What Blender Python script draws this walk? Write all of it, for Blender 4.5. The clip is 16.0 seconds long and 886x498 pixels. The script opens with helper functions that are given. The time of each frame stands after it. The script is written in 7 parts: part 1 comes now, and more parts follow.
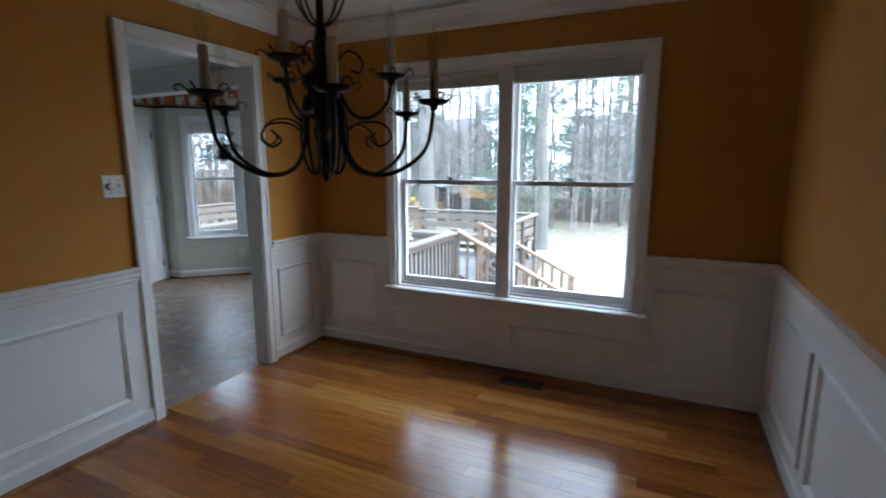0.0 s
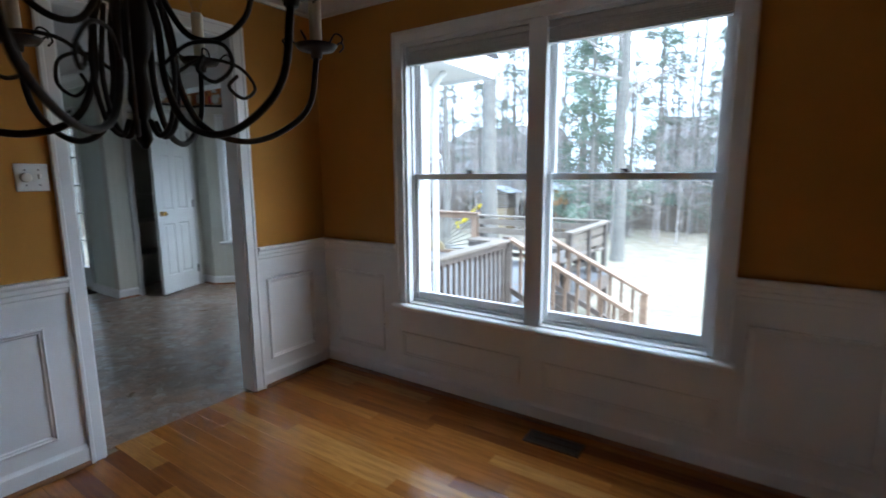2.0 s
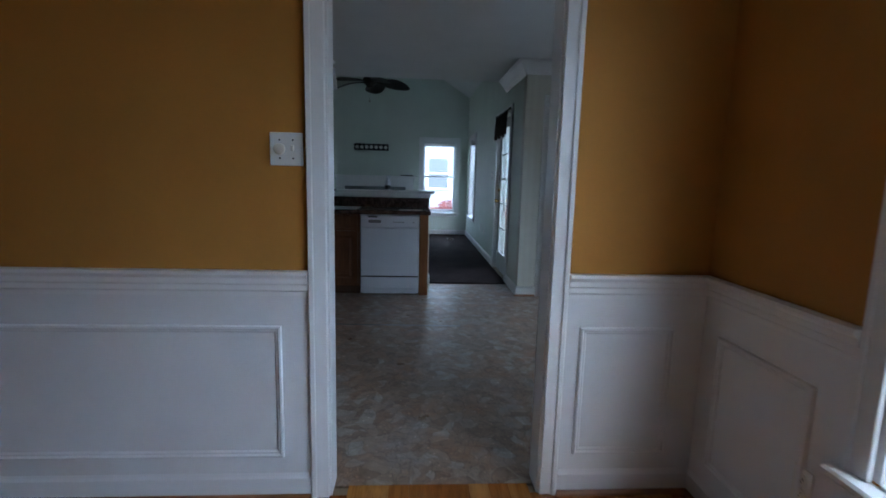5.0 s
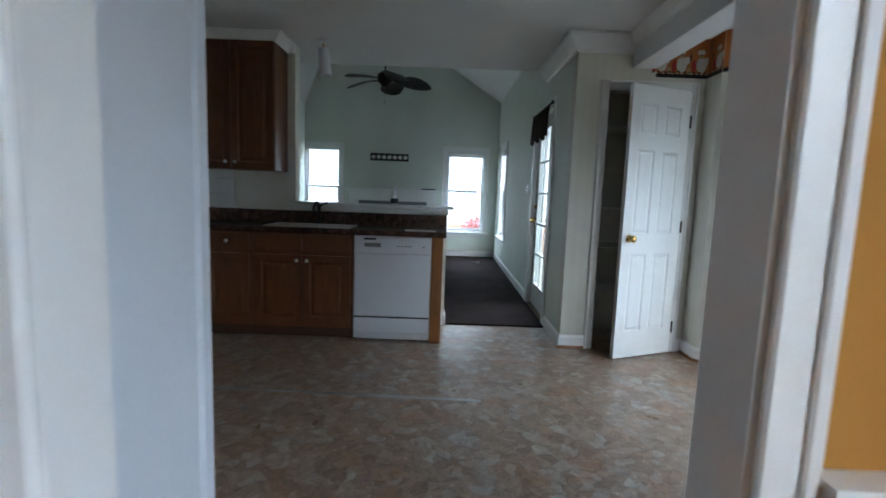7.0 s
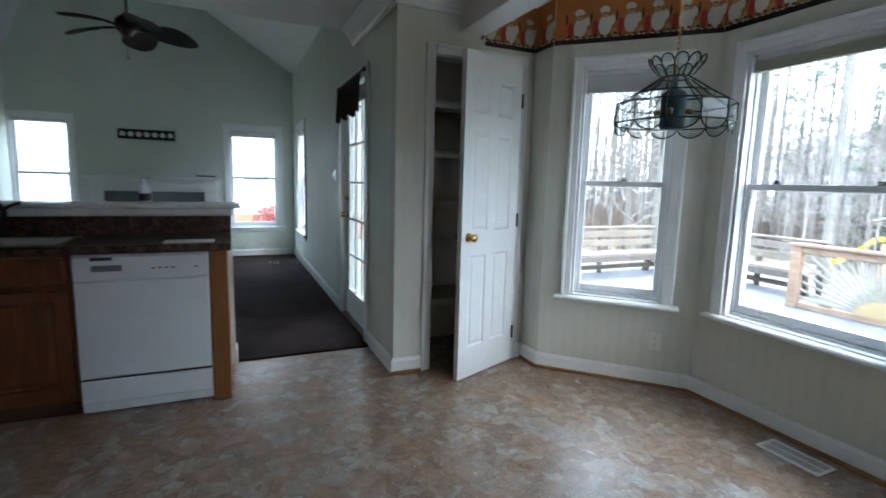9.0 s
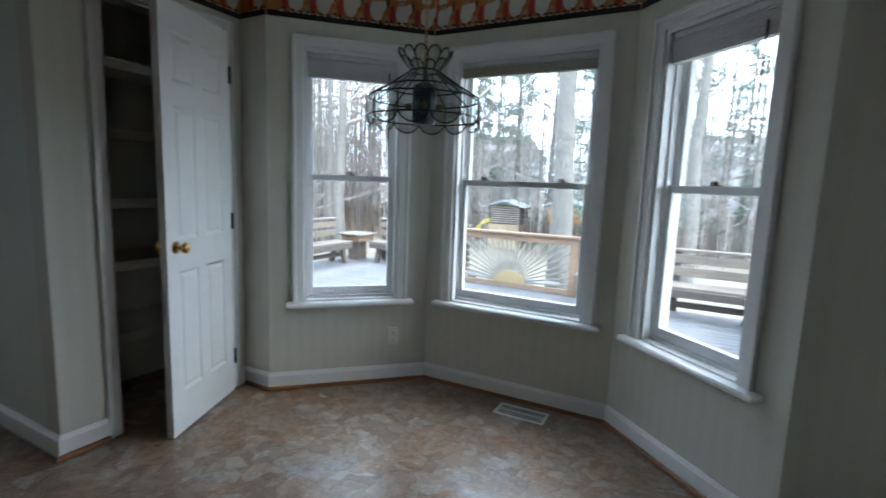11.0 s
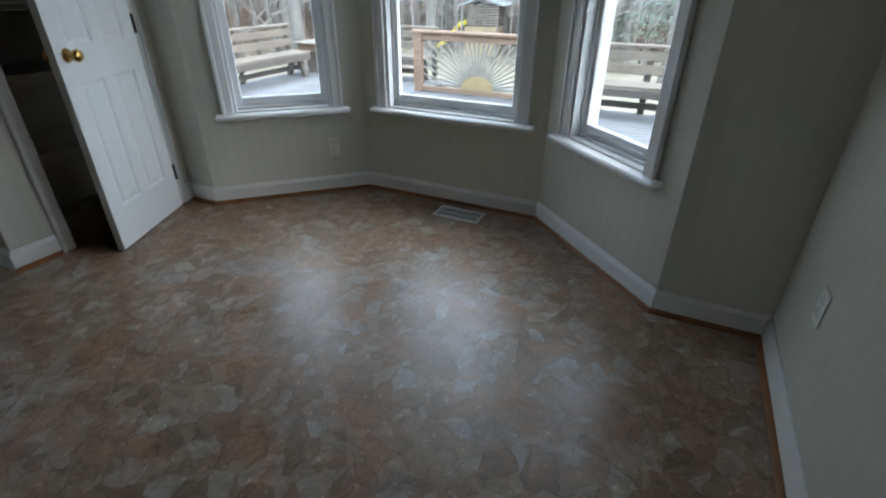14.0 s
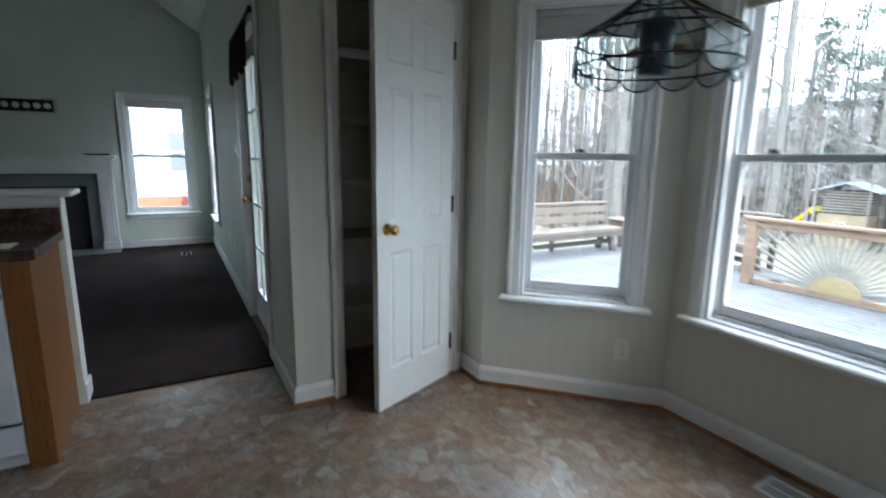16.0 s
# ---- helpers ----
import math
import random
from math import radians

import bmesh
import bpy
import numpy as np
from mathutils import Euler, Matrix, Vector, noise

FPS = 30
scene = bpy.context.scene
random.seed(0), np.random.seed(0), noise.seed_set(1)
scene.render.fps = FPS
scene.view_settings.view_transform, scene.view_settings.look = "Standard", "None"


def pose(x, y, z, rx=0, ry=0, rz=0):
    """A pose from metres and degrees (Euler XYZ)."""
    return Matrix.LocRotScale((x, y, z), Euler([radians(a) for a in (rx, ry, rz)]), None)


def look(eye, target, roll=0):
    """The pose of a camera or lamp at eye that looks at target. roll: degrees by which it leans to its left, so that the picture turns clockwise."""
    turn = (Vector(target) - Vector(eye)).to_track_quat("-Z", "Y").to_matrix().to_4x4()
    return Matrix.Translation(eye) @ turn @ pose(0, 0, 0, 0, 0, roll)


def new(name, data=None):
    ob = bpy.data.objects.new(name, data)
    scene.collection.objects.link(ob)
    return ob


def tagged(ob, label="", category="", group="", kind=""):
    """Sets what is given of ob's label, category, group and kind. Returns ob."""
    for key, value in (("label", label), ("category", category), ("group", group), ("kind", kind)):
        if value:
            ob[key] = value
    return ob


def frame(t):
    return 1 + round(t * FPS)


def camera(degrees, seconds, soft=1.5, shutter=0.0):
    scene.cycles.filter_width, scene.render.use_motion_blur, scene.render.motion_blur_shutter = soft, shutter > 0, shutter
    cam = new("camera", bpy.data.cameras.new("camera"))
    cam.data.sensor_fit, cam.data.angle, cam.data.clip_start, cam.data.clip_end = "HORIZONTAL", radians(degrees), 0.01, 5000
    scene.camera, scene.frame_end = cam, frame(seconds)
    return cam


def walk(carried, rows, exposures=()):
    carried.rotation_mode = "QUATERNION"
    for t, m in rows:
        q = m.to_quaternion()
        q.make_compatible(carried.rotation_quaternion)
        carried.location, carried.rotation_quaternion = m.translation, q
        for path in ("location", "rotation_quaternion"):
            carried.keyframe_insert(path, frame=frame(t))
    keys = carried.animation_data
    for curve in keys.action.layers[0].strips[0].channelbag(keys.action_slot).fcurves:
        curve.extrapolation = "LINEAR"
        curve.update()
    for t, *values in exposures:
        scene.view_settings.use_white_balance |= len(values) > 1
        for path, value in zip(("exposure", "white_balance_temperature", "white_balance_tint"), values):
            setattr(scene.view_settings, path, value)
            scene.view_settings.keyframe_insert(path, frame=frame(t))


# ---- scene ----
cam = camera(85.3, 16.0, soft=1.6, shutter=0.4)
PATH = [
    (0, (0.842, 2.691, 1.462), (0.019, 4.481, 1.118), -0.0),
    (0.5, (0.918, 2.678, 1.473), (0.292, 4.539, 1.094), 1.2),
    (1, (1.037, 2.994, 1.430), (0.276, 4.797, 1.015), -0.2),
    (1.5, (0.812, 3.084, 1.381), (0.018, 4.878, 0.992), -0.2),
    (2, (0.840, 3.510, 1.359), (-0.258, 5.151, 1.048), -0.4),
    (2.5, (0.826, 3.748, 1.323), (-0.567, 5.160, 1.068), 1.3),
    (3, (0.785, 3.927, 1.296), (-0.783, 5.138, 1.022), 2.4),
    (3.5, (0.643, 4.245, 1.313), (-1.066, 5.215, 0.944), 2.8),
    (4, (0.477, 4.404, 1.325), (-1.338, 5.139, 0.920), 3.1),
    (4.5, (0.229, 4.627, 1.311), (-1.705, 4.973, 0.937), 1.9),
    (4.7, (0.150, 4.666, 1.294), (-1.809, 4.890, 0.956), 1.2),
    (6.8, (-1.075, 4.872, 1.228), (-3.059, 4.821, 0.99), 1.9),
    (7, (-1.214, 4.862, 1.223), (-3.2, 4.862, 0.988), 2.1),
    (7.5, (-1.474, 4.855, 1.243), (-3.454, 5.027, 1.003), 2.3),
    (8, (-1.688, 4.91, 1.24), (-3.647, 5.247, 0.998), 2.2),
    (8.2, (-1.772, 4.933, 1.238), (-3.716, 5.351, 0.998), 2.1),
    (10.3, (-2.57, 4.825, 1.326), (-3.882, 6.3, 1.008), 2.1),
    (10.5, (-2.609, 4.83, 1.305), (-3.811, 6.4, 1.002), 2.3),
    (11, (-2.631, 4.845, 1.269), (-3.551, 6.601, 1.003), 2.1),
    (11.5, (-2.63, 4.816, 1.27), (-3.261, 6.697, 1.022), 1.7),
    (12, (-2.517, 4.828, 1.311), (-3.019, 6.746, 1.046), 1.1),
    (12.5, (-2.478, 4.813, 1.339), (-2.955, 6.735, 1.057), 1.2),
    (13, (-2.487, 4.858, 1.274), (-3.013, 6.741, 0.853), 1.1),
    (13.5, (-2.469, 4.876, 1.225), (-3.074, 6.638, 0.496), 1.3),
    (14, (-2.371, 4.944, 1.218), (-3.119, 6.523, 0.245), 0.4),
    (14.5, (-2.362, 4.971, 1.176), (-3.226, 6.408, 0.084), 0.2),
    (15, (-2.376, 5.043, 1.18), (-3.491, 6.419, 0.249), 0.3),
    (15.5, (-2.375, 5.312, 1.216), (-3.916, 6.445, 0.63), -0.6),
    (16, (-2.668, 5.364, 1.262), (-4.383, 6.325, 0.895), 0.8),
]
walk(cam, [(t, look(eye, target, roll)) for t, eye, target, roll in PATH],
     exposures=[(0, 0.08, 6100, 10), (2.0, -0.02, 6050, 10), (3.5, -0.38, 5750, 10), (4.7, -0.15, 5550, 10), (6.8, 0.75, 6300, 10), (8.2, 0.78, 6350, 10), (10.5, 0.15, 6450, 10), (12.5, -0.18, 6500, 10), (13.5, -0.25, 6600, 10), (14.5, 0.08, 6750, 10), (15, 0.22, 6650, 10), (16, 0.22, 6600, 10)])

# ---- world and light: overcast winter day ----
world = bpy.data.worlds.new("overcast_sky")
scene.world = world
world.use_nodes = True
wn = world.node_tree.nodes
wl = world.node_tree.links
wn.clear()
w_out = wn.new("ShaderNodeOutputWorld")
w_bg = wn.new("ShaderNodeBackground")
w_sky = wn.new("ShaderNodeTexSky")
w_sky.sky_type, w_sky.sun_disc = "NISHITA", False
w_sky.sun_elevation, w_sky.sun_rotation = radians(42), radians(70)
w_sky.air_density, w_sky.dust_density = 1.0, 5.0
w_gain = wn.new("ShaderNodeVectorMath")
w_gain.operation = "SCALE"
w_gain.inputs["Scale"].default_value = 0.12
w_mix = wn.new("ShaderNodeMix")
w_mix.data_type = "RGBA"
w_mix.inputs["Factor"].default_value = 0.86
w_mix.inputs["B"].default_value = (0.77, 0.95, 1.18, 1)
wl.new(w_sky.outputs[0], w_gain.inputs[0])
wl.new(w_gain.outputs[0], w_mix.inputs["A"])
wl.new(w_mix.outputs["Result"], w_bg.inputs[0])
w_bg.inputs[1].default_value = 9.5
wl.new(w_bg.outputs[0], w_out.inputs[0])

sun = new("sun", bpy.data.lights.new("sun", "SUN"))
sun.data.energy, sun.data.angle, sun.data.color = 1.6, radians(25), (1.0, 0.98, 0.95)
sun.matrix_world = look((6, -4, 9), (0, 0, 0))

# ---- materials ----
def mat(name, base, rough=0.5, metal=0.0, spec=0.5):
    m = bpy.data.materials.new(name)
    m.use_nodes = True
    b = m.node_tree.nodes["Principled BSDF"]
    b.inputs["Base Color"].default_value = (*base, 1)
    b.inputs["Roughness"].default_value = rough
    b.inputs["Metallic"].default_value = metal
    b.inputs["Specular IOR Level"].default_value = spec
    return m


def node(m, kind, **sockets):
    n = m.node_tree.nodes.new(kind)
    for key, value in sockets.items():
        n.inputs[key.replace("_", " ")].default_value = value
    return n


def link(m, a, b):
    m.node_tree.links.new(a, b)


def coords(m, scale=(1, 1, 1), turn=(0, 0, 0), space="Object"):
    c = node(m, "ShaderNodeTexCoord")
    p = node(m, "ShaderNodeMapping", Scale=scale, Rotation=turn)
    link(m, c.outputs[space], p.inputs["Vector"])
    return p.outputs[0]


def ramp(m, fac, *stops):
    r = node(m, "ShaderNodeValToRGB")
    e = r.color_ramp.elements
    while len(e) < len(stops):
        e.new(0.5)
    for el, (pos, col) in zip(e, stops):
        el.position = pos
        el.color = (*col, 1) if len(col) == 3 else col
    link(m, fac, r.inputs[0])
    return r.outputs[0]


def mixed(m, fac, a, b, mode="MIX"):
    x = node(m, "ShaderNodeMix")
    x.data_type, x.blend_type = "RGBA", mode
    for src, key in ((fac, "Factor"), (a, "A"), (b, "B")):
        sock = [s for s in x.inputs if s.name == key and (s.type == "RGBA") == (key != "Factor")][0]
        if isinstance(src, (int, float)):
            sock.default_value = src
        elif isinstance(src, tuple):
            sock.default_value = (*src, 1)
        else:
            link(m, src, sock)
    return [s for s in x.outputs if s.type == "RGBA"][0]


def bsdf(m):
    return m.node_tree.nodes["Principled BSDF"]


def relief(m, height, strength=0.2, dist=0.01):
    b = node(m, "ShaderNodeBump", Strength=strength, Distance=dist)
    link(m, height, b.inputs["Height"])
    link(m, b.outputs[0], bsdf(m).inputs["Normal"])


def noise_of(m, vec, scale, detail=4, rough=0.55):
    n = node(m, "ShaderNodeTexNoise", Scale=scale, Detail=detail, Roughness=rough)
    link(m, vec, n.inputs["Vector"])
    return n.outputs[0]


def painted(name, base, rough=0.5, vary=0.06, grain=60, bump=0.05, spec=0.4):
    """Brushed or rolled paint: broad uneven tone, fine roller grain."""
    m = mat(name, base, rough, spec=spec)
    v = coords(m)
    broad = noise_of(m, v, 2.3, 5)
    lo = tuple(c * (1 - vary) for c in base)
    hi = tuple(min(1, c * (1 + vary)) for c in base)
    link(m, ramp(m, broad, (0.3, lo), (0.7, hi)), bsdf(m).inputs["Base Color"])
    relief(m, noise_of(m, v, grain, 3), bump, 0.004)
    return m


M_ochre = painted("ochre_wall_paint", (0.50, 0.235, 0.05), 0.72, 0.08, 45, 0.12, 0.2)
M_trim = painted("white_trim_paint", (0.80, 0.80, 0.79), 0.32, 0.03, 25, 0.04, 0.5)
M_wains = painted("white_wainscot_paint", (0.78, 0.78, 0.78), 0.42, 0.04, 35, 0.06)
M_ceil = painted("ceiling_paint", (0.72, 0.72, 0.70), 0.8, 0.03, 90, 0.15)
M_living = painted("pale_green_wall_paint", (0.66, 0.71, 0.64), 0.6, 0.04, 50, 0.08)
M_cream = painted("cream_wall_paint", (0.74, 0.73, 0.65), 0.6, 0.04, 50, 0.08)
M_vinylframe = painted("white_vinyl_frame", (0.76, 0.77, 0.78), 0.35, 0.03, 20, 0.02)
M_door = painted("white_door_paint", (0.74, 0.75, 0.74), 0.38, 0.03, 30, 0.05)


def striped():
    """Cream wallpaper with narrow vertical tone-on-tone stripes."""
    m = mat("striped_wallpaper", (0.72, 0.71, 0.63), 0.55)
    v = coords(m)
    w = node(m, "ShaderNodeTexWave", Scale=4.4, Distortion=0.0)
    w.wave_type, w.bands_direction = "BANDS", "X"
    link(m, v, w.inputs["Vector"])
    stripe = ramp(m, w.outputs[0], (0.40, (0.655, 0.645, 0.565)), (0.58, (0.672, 0.663, 0.585)))
    tone = ramp(m, noise_of(m, v, 1.8), (0.3, (0.93, 0.93, 0.92)), (0.7, (1, 1, 1)))
    link(m, mixed(m, 1.0, stripe, tone, "MULTIPLY"), bsdf(m).inputs["Base Color"])
    relief(m, w.outputs[0], 0.02, 0.001)
    return m


M_stripe = striped()


def oak_floor():
    """Glossy oak strip boards; tone differs from board to board."""
    m = mat("oak_floor_boards", (0.3, 0.13, 0.04), 0.22)
    info = node(m, "ShaderNodeObjectInfo")
    v = coords(m, (1.2, 16, 16))
    grain = noise_of(m, v, 3.0, 6, 0.65)
    add = node(m, "ShaderNodeVectorMath")
    add.operation = "ADD"
    off = node(m, "ShaderNodeCombineXYZ")
    mul = node(m, "ShaderNodeMath")
    mul.operation = "MULTIPLY"
    mul.inputs[1].default_value = 37.0
    link(m, info.outputs["Random"], mul.inputs[0])
    link(m, mul.outputs[0], off.inputs[0])
    link(m, v, add.inputs[0])
    link(m, off.outputs[0], add.inputs[1])
    grain = noise_of(m, add.outputs[0], 2.6, 7, 0.65)
    tone = ramp(m, info.outputs["Random"], (0.0, (0.20, 0.060, 0.010)), (0.2, (0.30, 0.098, 0.016)), (0.7, (0.35, 0.122, 0.020)), (0.9, (0.41, 0.160, 0.030)), (1.0, (0.50, 0.225, 0.055)))
    dark = ramp(m, grain, (0.3, (0.6, 0.55, 0.5)), (0.6, (1.05, 1.05, 1.05)))
    link(m, mixed(m, 1.0, tone, dark, "MULTIPLY"), bsdf(m).inputs["Base Color"])
    wear = noise_of(m, coords(m, (1, 1, 1)), 6, 4)
    link(m, ramp(m, wear, (0.3, (0.12, 0.12, 0.12)), (0.75, (0.25, 0.25, 0.25))), bsdf(m).inputs["Roughness"])
    relief(m, grain, 0.10, 0.002)
    return m


M_oak = oak_floor()


def stone_vinyl():
    """Sheet vinyl printed with irregular slate in brown, rust and grey."""
    m = mat("stone_print_vinyl", (0.2, 0.15, 0.11), 0.3)
    v = coords(m)
    warp = node(m, "ShaderNodeTexNoise", Scale=5.0, Detail=3.0)
    link(m, v, warp.inputs["Vector"])
    jig = node(m, "ShaderNodeVectorMath")
    jig.operation = "MULTIPLY_ADD"
    link(m, warp.outputs["Color"], jig.inputs[0])
    jig.inputs[1].default_value = (0.16, 0.16, 0)
    link(m, v, jig.inputs[2])
    cell = node(m, "ShaderNodeTexVoronoi", Scale=15.0, Randomness=1.0)
    edge = node(m, "ShaderNodeTexVoronoi", Scale=15.0, Randomness=1.0)
    edge.feature = "DISTANCE_TO_EDGE"
    for n in (cell, edge):
        link(m, jig.outputs[0], n.inputs["Vector"])
    split = node(m, "ShaderNodeSeparateColor")
    link(m, cell.outputs["Color"], split.inputs[0])
    tone = ramp(m, split.outputs[0], (0.0, (0.22, 0.152, 0.108)), (0.3, (0.265, 0.190, 0.138)), (0.6, (0.305, 0.228, 0.170)), (0.85, (0.335, 0.268, 0.212)), (1.0, (0.375, 0.335, 0.295)))
    cloud = ramp(m, noise_of(m, jig.outputs[0], 16, 10, 0.72), (0.30, (0.62, 0.60, 0.59)), (0.44, (0.88, 0.87, 0.86)), (0.58, (1.10, 1.08, 1.06)), (0.70, (1.42, 1.41, 1.39)))
    rust = mixed(m, ramp(m, noise_of(m, v, 4.2, 5), (0.48, (0, 0, 0)), (0.66, (0.6, 0.6, 0.6))), tone, (0.32, 0.16, 0.078))
    grey = mixed(m, ramp(m, noise_of(m, v, 3.1, 6, 0.65), (0.54, (0, 0, 0)), (0.70, (0.65, 0.65, 0.65))), rust, (0.29, 0.282, 0.278))
    stone = mixed(m, 1.0, grey, cloud, "MULTIPLY")
    joint = ramp(m, edge.outputs["Distance"], (0.0, (0.80, 0.79, 0.79)), (0.05, (1, 1, 1)))
    crack = ramp(m, noise_of(m, jig.outputs[0], 5.5, 4, 0.55), (0.480, (1, 1, 1)), (0.5, (0.74, 0.72, 0.71)), (0.520, (1, 1, 1)))
    fleck = ramp(m, noise_of(m, v, 42, 3, 0.5), (0.63, (1, 1, 1)), (0.69, (1.6, 1.6, 1.62)))
    stone = mixed(m, 1.0, mixed(m, 1.0, stone, crack, "MULTIPLY"), fleck, "MULTIPLY")
    link(m, mixed(m, 1.0, stone, joint, "MULTIPLY"), bsdf(m).inputs["Base Color"])
    link(m, ramp(m, noise_of(m, v, 7, 5), (0.3, (0.27, 0.27, 0.27)), (0.75, (0.43, 0.43, 0.43))), bsdf(m).inputs["Roughness"])
    relief(m, noise_of(m, jig.outputs[0], 16, 6, 0.6), 0.10, 0.004)
    return m


M_vinyl = stone_vinyl()


def carpet():
    m = mat("dark_brown_carpet", (0.03, 0.02, 0.018), 0.95, spec=0.1)
    v = coords(m)
    link(m, ramp(m, noise_of(m, v, 2.2, 6, 0.7), (0.3, (0.018, 0.011, 0.010)), (0.7, (0.05, 0.033, 0.029))), bsdf(m).inputs["Base Color"])
    relief(m, noise_of(m, v, 260, 2), 0.8, 0.01)
    return m


M_carpet = carpet()


def wood(name, dark, light, rough=0.4, scale=(1, 1, 1), grain=5.0, bump=0.1):
    m = mat(name, dark, rough)
    v = coords(m, scale)
    g = noise_of(m, v, grain, 7, 0.62)
    b = noise_of(m, coords(m), 1.6, 3)
    c = ramp(m, g, (0.3, dark), (0.7, light))
    link(m, mixed(m, 1.0, c, ramp(m, b, (0.3, (0.8, 0.8, 0.8)), (0.7, (1.12, 1.1, 1.08))), "MULTIPLY"), bsdf(m).inputs["Base Color"])
    relief(m, g, bump, 0.003)
    return m


M_cherry = wood("cherry_cabinet_wood", (0.10, 0.032, 0.010), (0.20, 0.073, 0.024), 0.35, (14, 14, 1.1))
M_endpanel = wood("honey_oak_panel", (0.19, 0.068, 0.018), (0.31, 0.13, 0.038), 0.4, (14, 14, 1.1))
M_toe = wood("dark_toe_kick", (0.05, 0.022, 0.012), (0.09, 0.04, 0.02), 0.5, (1, 14, 14))
M_shoe = wood("stained_shoe_moulding", (0.20, 0.08, 0.025), (0.32, 0.14, 0.045), 0.4, (1.5, 14, 14))


def laminate():
    """Brown granite-print counter laminate."""
    m = mat("granite_laminate", (0.06, 0.04, 0.03), 0.25)
    v = coords(m)
    c = ramp(m, noise_of(m, v, 26, 8, 0.75), (0.3, (0.012, 0.009, 0.008)), (0.48, (0.06, 0.034, 0.024)), (0.62, (0.14, 0.085, 0.06)), (0.78, (0.03, 0.026, 0.026)))
    link(m, c, bsdf(m).inputs["Base Color"])
    return m


M_laminate = laminate()
M_applwhite = painted("white_appliance_enamel", (0.74, 0.76, 0.80), 0.3, 0.02, 120, 0.05)
M_fridge = painted("textured_white_fridge_steel", (0.70, 0.74, 0.80), 0.42, 0.03, 160, 0.2)
M_black = mat("black_plastic", (0.012, 0.012, 0.013), 0.4)
M_gasket = mat("grey_gasket", (0.2, 0.2, 0.2), 0.6)
M_iron = painted("dark_bronze_iron", (0.035, 0.026, 0.020), 0.45, 0.3, 60, 0.2)
bsdf(M_iron).inputs["Metallic"].default_value = 0.6
M_candle = painted("ivory_candle_sleeve", (0.76, 0.72, 0.62), 0.5, 0.06, 40, 0.05)
M_brass = mat("polished_brass", (0.75, 0.48, 0.16), 0.18, 1.0)
M_steel = mat("brushed_steel", (0.62, 0.62, 0.62), 0.28, 1.0)
M_oldbrass = mat("antique_brass", (0.22, 0.15, 0.07), 0.35, 1.0)
M_came = mat("lead_came", (0.018, 0.020, 0.020), 0.5, 0.4)
M_plate = mat("ivory_switch_plate", (0.78, 0.76, 0.70), 0.35)
M_chartplate = mat("clear_switch_plate", (0.80, 0.80, 0.78), 0.2)
M_slot = mat("dark_slot", (0.02, 0.018, 0.016), 0.7)
M_blind = painted("white_blind_fabric", (0.66, 0.66, 0.66), 0.7, 0.06, 80, 0.2)
M_blindtan = painted("tan_blind_slats", (0.45, 0.42, 0.34), 0.6, 0.06, 80, 0.2)
M_latch = mat("dark_bronze_latch", (0.05, 0.042, 0.035), 0.4, 0.7)
M_tile = painted("white_glazed_tile", (0.76, 0.77, 0.76), 0.12, 0.03, 10, 0.02)
M_grout = mat("grey_grout", (0.42, 0.41, 0.39), 0.9)
M_tape = painted("clear_seam_tape", (0.42, 0.415, 0.41), 0.2, 0.4, 55, 0.9)
M_subfloor = mat("plywood_subfloor", (0.25, 0.18, 0.11), 0.9)


def glass(name, tint=(1, 1, 1), rough=0.0):
    m = bpy.data.materials.new(name)
    m.use_nodes = True
    n = m.node_tree.nodes
    n.clear()
    out = n.new("ShaderNodeOutputMaterial")
    tr = n.new("ShaderNodeBsdfTransparent")
    tr.inputs[0].default_value = (*tint, 1)
    gl = n.new("ShaderNodeBsdfGlossy")
    gl.inputs["Roughness"].default_value = rough
    lw = n.new("ShaderNodeLayerWeight")
    pw = n.new("ShaderNodeMath")
    pw.operation = "POWER"
    pw.inputs[1].default_value = 4.5
    fr = n.new("ShaderNodeMath")
    fr.operation = "MULTIPLY_ADD"
    fr.inputs[1].default_value, fr.inputs[2].default_value = 0.6, 0.022
    mx = n.new("ShaderNodeMixShader")
    k = m.node_tree.links
    k.new(lw.outputs["Facing"], pw.inputs[0])
    k.new(pw.outputs[0], fr.inputs[0])
    k.new(fr.outputs[0], mx.inputs[0])
    k.new(tr.outputs[0], mx.inputs[1])
    k.new(gl.outputs[0], mx.inputs[2])
    k.new(mx.outputs[0], out.inputs[0])
    return m


M_glass = glass("window_glass", (0.95, 0.97, 0.97))
M_lampglass = glass("bevelled_lamp_glass", (0.86, 0.90, 0.90), 0.03)
M_bulb = glass("clear_bulb_glass", (0.93, 0.93, 0.92), 0.0)

# ---- building helpers ----
def box(bm, x0, x1, y0, y1, z0, z1, bev=0.0, m=None):
    """An axis-aligned block, its edges eased by bev."""
    v = [bm.verts.new((x, y, z)) for z in (z0, z1) for y in (y0, y1) for x in (x0, x1)]
    fs = [bm.faces.new([v[i] for i in q]) for q in ((0, 2, 3, 1), (4, 5, 7, 6), (0, 1, 5, 4), (2, 6, 7, 3), (0, 4, 6, 2), (1, 3, 7, 5))]
    if bev > 0:
        es = list({e for f in fs for e in f.edges})
        r = bmesh.ops.bevel(bm, geom=es, offset=bev, segments=1, affect="EDGES")
        v = list({w for f in r["faces"] for w in f.verts} | {w for w in v if w.is_valid})
    if m is not None:
        bmesh.ops.transform(bm, matrix=m, verts=v)
    return v


